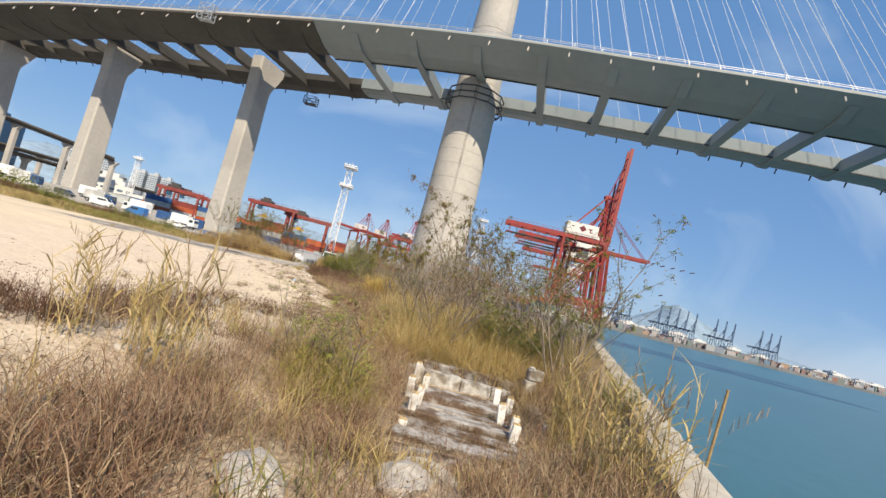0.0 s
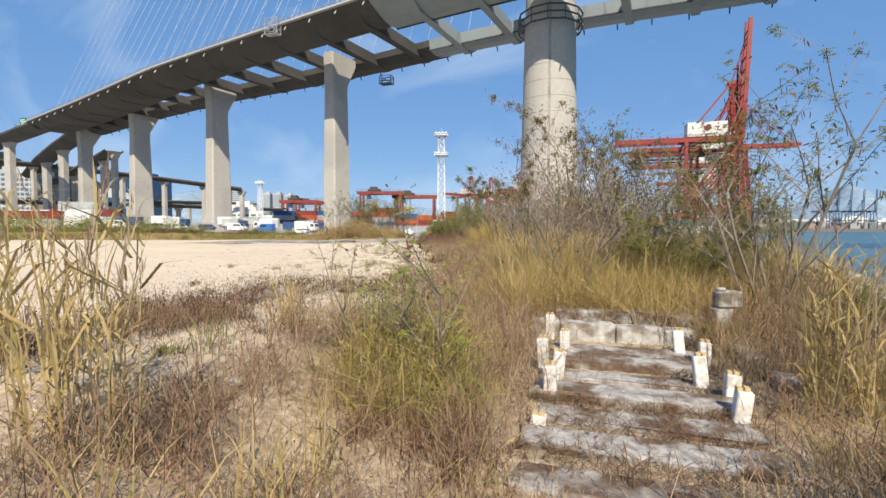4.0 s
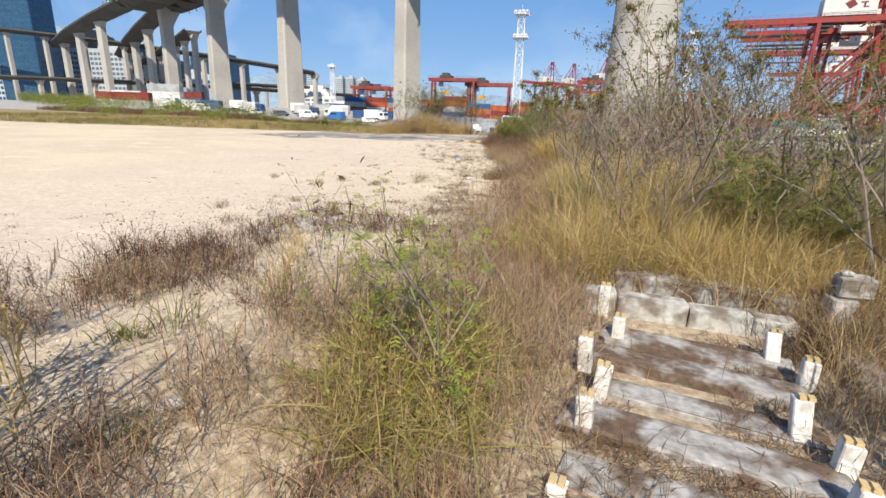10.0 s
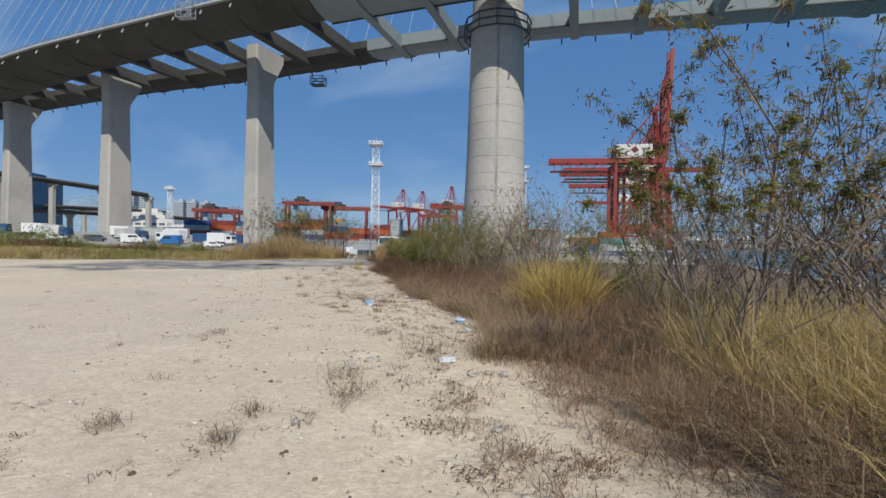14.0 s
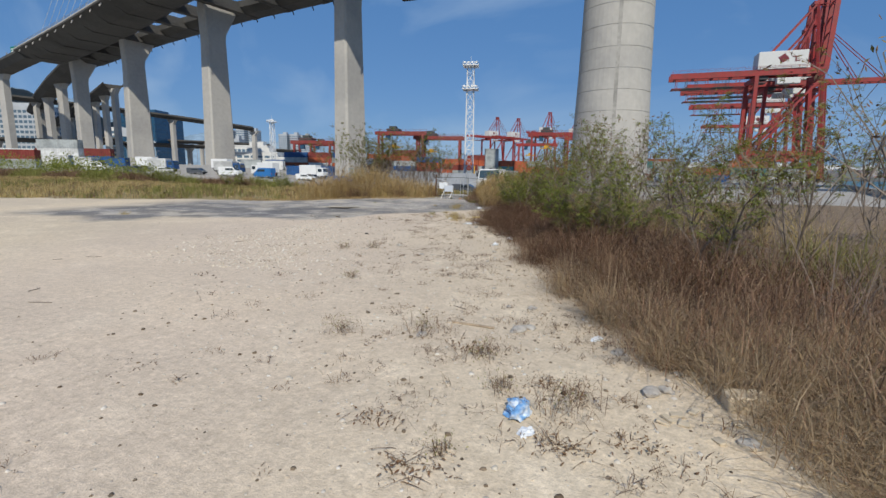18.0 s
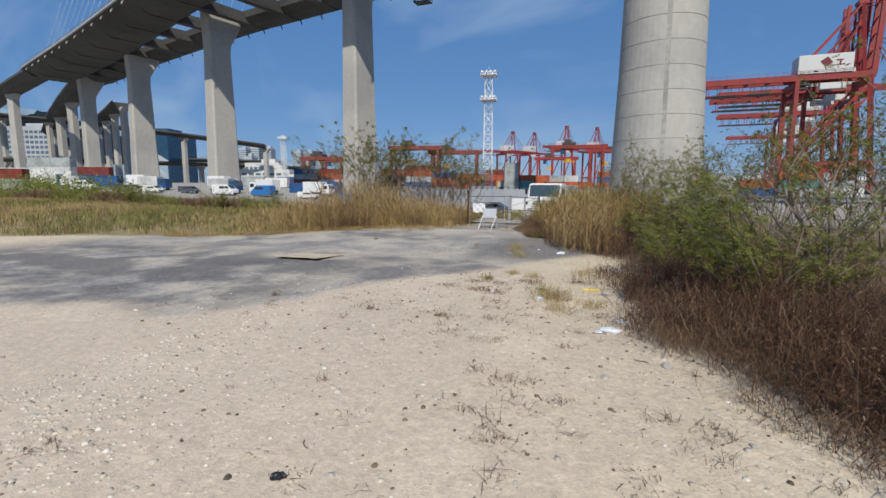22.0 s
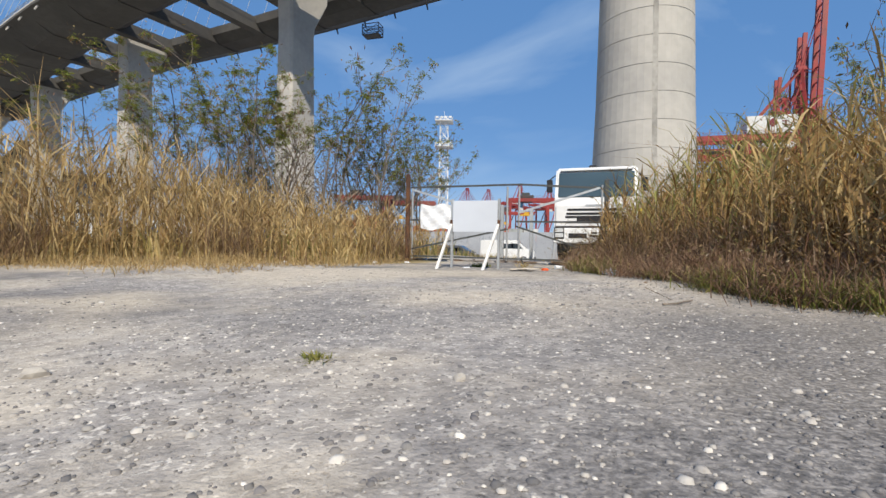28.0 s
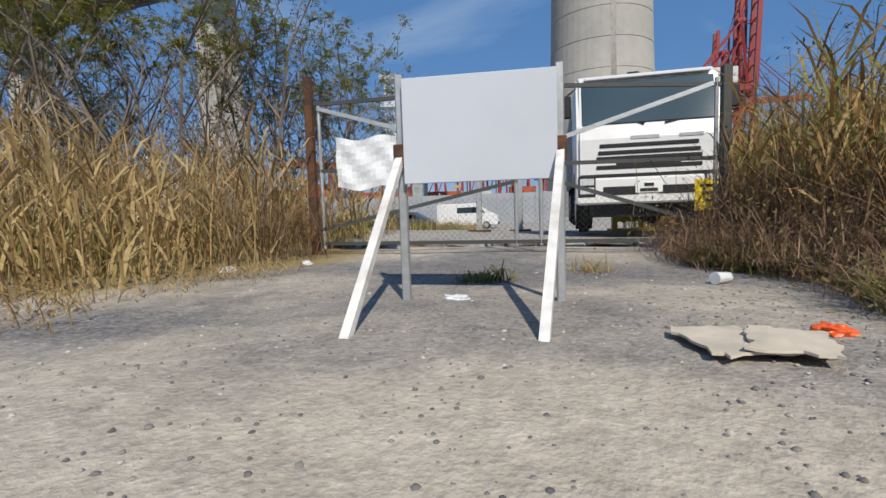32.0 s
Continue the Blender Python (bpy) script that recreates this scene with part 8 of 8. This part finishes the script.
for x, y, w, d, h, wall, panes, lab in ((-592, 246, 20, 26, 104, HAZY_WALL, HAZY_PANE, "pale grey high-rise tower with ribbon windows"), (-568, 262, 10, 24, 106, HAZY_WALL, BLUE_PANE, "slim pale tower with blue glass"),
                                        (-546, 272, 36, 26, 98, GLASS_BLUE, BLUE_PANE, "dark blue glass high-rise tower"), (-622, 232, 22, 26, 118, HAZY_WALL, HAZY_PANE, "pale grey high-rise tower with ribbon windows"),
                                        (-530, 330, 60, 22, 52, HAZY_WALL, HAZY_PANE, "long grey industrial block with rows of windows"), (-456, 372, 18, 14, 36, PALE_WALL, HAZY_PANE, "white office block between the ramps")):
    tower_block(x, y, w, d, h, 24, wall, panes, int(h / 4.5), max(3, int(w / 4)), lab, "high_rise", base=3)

# ---- far shore across the water ----
FAR_BLUE = surface("far_blue_steel", (0.035, 0.075, 0.15), 0.6, vary=0.1, bump=0)
SHORE_DIR = Vector((0.96, 0.27, 0))
shore0 = Vector((190, 990, 0))
far = thing("far_quay", "low concrete quay across the harbour", "quay", kind="structure")
bm = bmesh.new()
a, b = shore0 - SHORE_DIR * 300, shore0 + SHORE_DIR * 1500
nrm = Vector((-SHORE_DIR.y, SHORE_DIR.x, 0))
vs = [bm.verts.new(p + Vector((0, 0, z))) for z in (-4, 3.0) for p in (a, b, b + nrm * 420, a + nrm * 420)]
for f in ((0, 1, 5, 4), (1, 2, 6, 5), (2, 3, 7, 6), (3, 0, 4, 7), (4, 5, 6, 7)):
    bm.faces.new([vs[k] for k in f])
part("quay_wall", bm, surface("far_quay_concrete", (0.16, 0.17, 0.18), 0.9, vary=0.2, grain=0.05, broad=0.01, bump=0), far)
FAR_MIX = surface("far_mixed_boxes", (0.3, 0.3, 0.3), 0.7, vary=0.1, bump=0, island=[(0.22, 0.11, 0.09), (0.26, 0.27, 0.29), (0.10, 0.16, 0.22), (0.28, 0.18, 0.11), (0.34, 0.35, 0.37), (0.12, 0.17, 0.16), (0.20, 0.13, 0.13), (0.15, 0.20, 0.25)])
bm = bmesh.new()
turn = Matrix.Rotation(math.atan2(SHORE_DIR.y, SHORE_DIR.x), 3, "Z")
for k in range(900):
    s, o, lv = PORT.uniform(-200, 1300), PORT.uniform(22, 120), PORT.randint(1, 5)
    p = shore0 + SHORE_DIR * s + nrm * o
    box(bm, (p.x, p.y, 3 + 1.3 * lv), (12.2 * PORT.choice((1, 1, 2)), 2.6, 2.6 * lv), turn)
tagged(part("far_containers", bm, FAR_MIX), "rows of mixed coloured containers on the far quay", "containers", kind="stuff")
for k in range(34):
    s = -150 + k * 42 + PORT.uniform(-12, 12)
    p = shore0 + SHORE_DIR * s + nrm * PORT.uniform(140, 260)
    tower_block(p.x, p.y, PORT.uniform(30, 60), 26, PORT.uniform(12, 26), 16, PALE_WALL if k % 3 else HAZY_WALL, HAZY_PANE, 3, 5, "pale warehouse on the far shore", "far_warehouse", base=3, group="warehouses across the harbour")
far_crane = quay_crane(0, 0, "dark blue quay crane with raised boom across the harbour", FAR_BLUE, scale=0.86, house=False)
fm = far_crane.matrix_basis.copy()
spots = [(150 + 21 * k, 0.8) for k in range(3)] + [(266 + 24 * k, 0.86) for k in range(5)] + [(420 + 25 * k, 0.86) for k in range(3)] + [(550 + 27 * k, 0.86) for k in range(3)]
for i, (s, sc) in enumerate(spots):
    p = shore0 + SHORE_DIR * s + nrm * 72
    m = Matrix.Translation((p.x, p.y, 3)) @ Matrix.Rotation(math.atan2(SHORE_DIR.y, SHORE_DIR.x) - radians(90), 4, "Z") @ Matrix.Diagonal((sc * 0.9, sc * 0.8, sc, 1))
    if i == 0:
        far_crane.matrix_basis = m
    else:
        copy_thing(far_crane, m)
# barge on the harbour
barge = thing("harbour_barge", "low dark barge with a yellow deckhouse on the harbour", "barge", pose(150, 690, -1.2, 0, 0, 16))
bm = prism(bmesh.new(), [(-17, 2.2), (-15.5, -0.6), (15.5, -0.6), (17, 2.2)], -4.5, 4.5, "y")
part("hull", bm, DARK_STEEL, barge)
part("deckhouse", boxes(((-9, 0, 4.4), (7, 6, 4.4)), ((-9, 0, 7.4), (4.5, 4.5, 1.8)), bevel=0.1), YELLOW_STEEL, barge)
part("deckhouse_window", boxes(((-9, -3.02, 5.2), (5.5, 0.1, 0.9))), WINDOW_DARK, barge)


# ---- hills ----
# blue-grey air haze is painted into the wooded hills' base colour
HAZED_HILL = surface("hazed_wooded_hill", (0.22, 0.31, 0.40), 0.95, vary=0.25, grain=0.03, broad=0.006, bump=0, second=(0.19, 0.27, 0.34), spec=0.1)


def hill(name, a, b, depth_, peaks, label):
    """A ridge from a to b with peaks (share, height, width), wooded and far off."""
    a, b = Vector(a), Vector(b)
    side = Vector((-(b - a).y, (b - a).x)).normalized()
    nu, nv = 90, 14
    verts = []
    for j in range(nv + 1):
        v = j / nv
        for i in range(nu + 1):
            u = i / nu
            h = sum(ht * math.exp(-((u - c) / w) ** 2) for c, ht, w in peaks)
            h *= math.sin(math.pi * min(1.0, v * 0.62 + 0.0)) ** 0.8 if v > 0 else 0
            p = a + (b - a) * u + side * depth_ * v
            h *= 1 + 0.16 * noise.noise((p.x * 0.006, p.y * 0.006, 1.0)) + 0.05 * noise.noise((p.x * 0.03, p.y * 0.03, 4.0))
            verts.append((p.x, p.y, h - 3))
    faces = [(j * (nu + 1) + i, j * (nu + 1) + i + 1, (j + 1) * (nu + 1) + i + 1, (j + 1) * (nu + 1) + i) for j in range(nv) for i in range(nu)]
    me = mesh_of(name, verts, faces, True)
    me.materials.append(HAZED_HILL)
    tagged(new(name, me), label, "hill", kind="structure")


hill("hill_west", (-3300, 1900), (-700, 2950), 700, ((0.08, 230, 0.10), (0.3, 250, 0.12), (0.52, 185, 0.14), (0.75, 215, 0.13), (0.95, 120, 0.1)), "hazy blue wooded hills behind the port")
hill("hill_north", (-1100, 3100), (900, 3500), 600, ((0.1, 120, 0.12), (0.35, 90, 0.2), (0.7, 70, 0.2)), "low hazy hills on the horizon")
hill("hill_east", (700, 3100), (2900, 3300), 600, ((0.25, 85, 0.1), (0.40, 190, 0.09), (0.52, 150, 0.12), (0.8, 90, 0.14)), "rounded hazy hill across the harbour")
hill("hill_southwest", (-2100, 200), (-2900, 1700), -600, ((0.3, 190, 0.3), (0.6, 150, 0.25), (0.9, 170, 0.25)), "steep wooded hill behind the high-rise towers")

# denser dead brush on the yard's edge, and more stones on sand and gravel
y = rng.uniform(49, 66, 620)
x = scrub_edge(y) - 0.7 * np.exp(-((y - 57.8) / 1.6) ** 2) + 0.15 + 1.9 * rng.uniform(0, 1, 620) ** 0.8
tall = np.clip(0.35 + 0.55 * (x - scrub_edge(y)), 0.3, 1.25) * rng.uniform(0.7, 1.15, 620)
m = patchy(x, y, 1.3) > 0
stuff("russet_brush", [thicket(x[m], y[m], tall[m], 15, 0.12 + 0.12 * tall[m], 0.009, 0.9)], RUSSET, "dense russet dead brush at the sand's edge", "brush")
stuff("brown_brush", [thicket(x[~m], y[~m], tall[~m], 15, 0.12 + 0.14 * tall[~m], 0.008, 1.1)], BROWN, "pale brown tangled brush at the sand's edge", "brush")
specks(x, y, tall, 26000, 0.02, RUSSET, "withered_leaves", "small withered leaves on the dense brush")
y = rng.uniform(26.5, 31.5, 340)
x = rng.uniform(-15.6, -11.8, 340)
m = (patchy(x, y, 1.7) > -0.3) & (y > 26.8)
x, y = x[m], y[m]
tall = rng.uniform(0.12, 0.5, len(x))
stuff("dead_brush", [thicket(x, y, tall, 14, 0.08 + 0.15 * tall, 0.007, 0.8)], RUSSET, "low brown dead brush on the sand near the steps", "brush")
specks(x, y, tall, 6000, 0.014, RUSSET, "withered_leaves", "small withered leaves on the low brush")
pebbles(22000, stony, lambda n: np.clip(rng.lognormal(-5.1, 0.45, n), 0.004, 0.017), GRIT, "broken_stones", "grey and dark broken stones on the gravel")
pebbles(9000, stony_sand, lambda n: np.clip(rng.lognormal(-4.2, 0.45, n), 0.008, 0.05), PALE_STONE, "pebbles", "larger pale stones strewn over the sand")
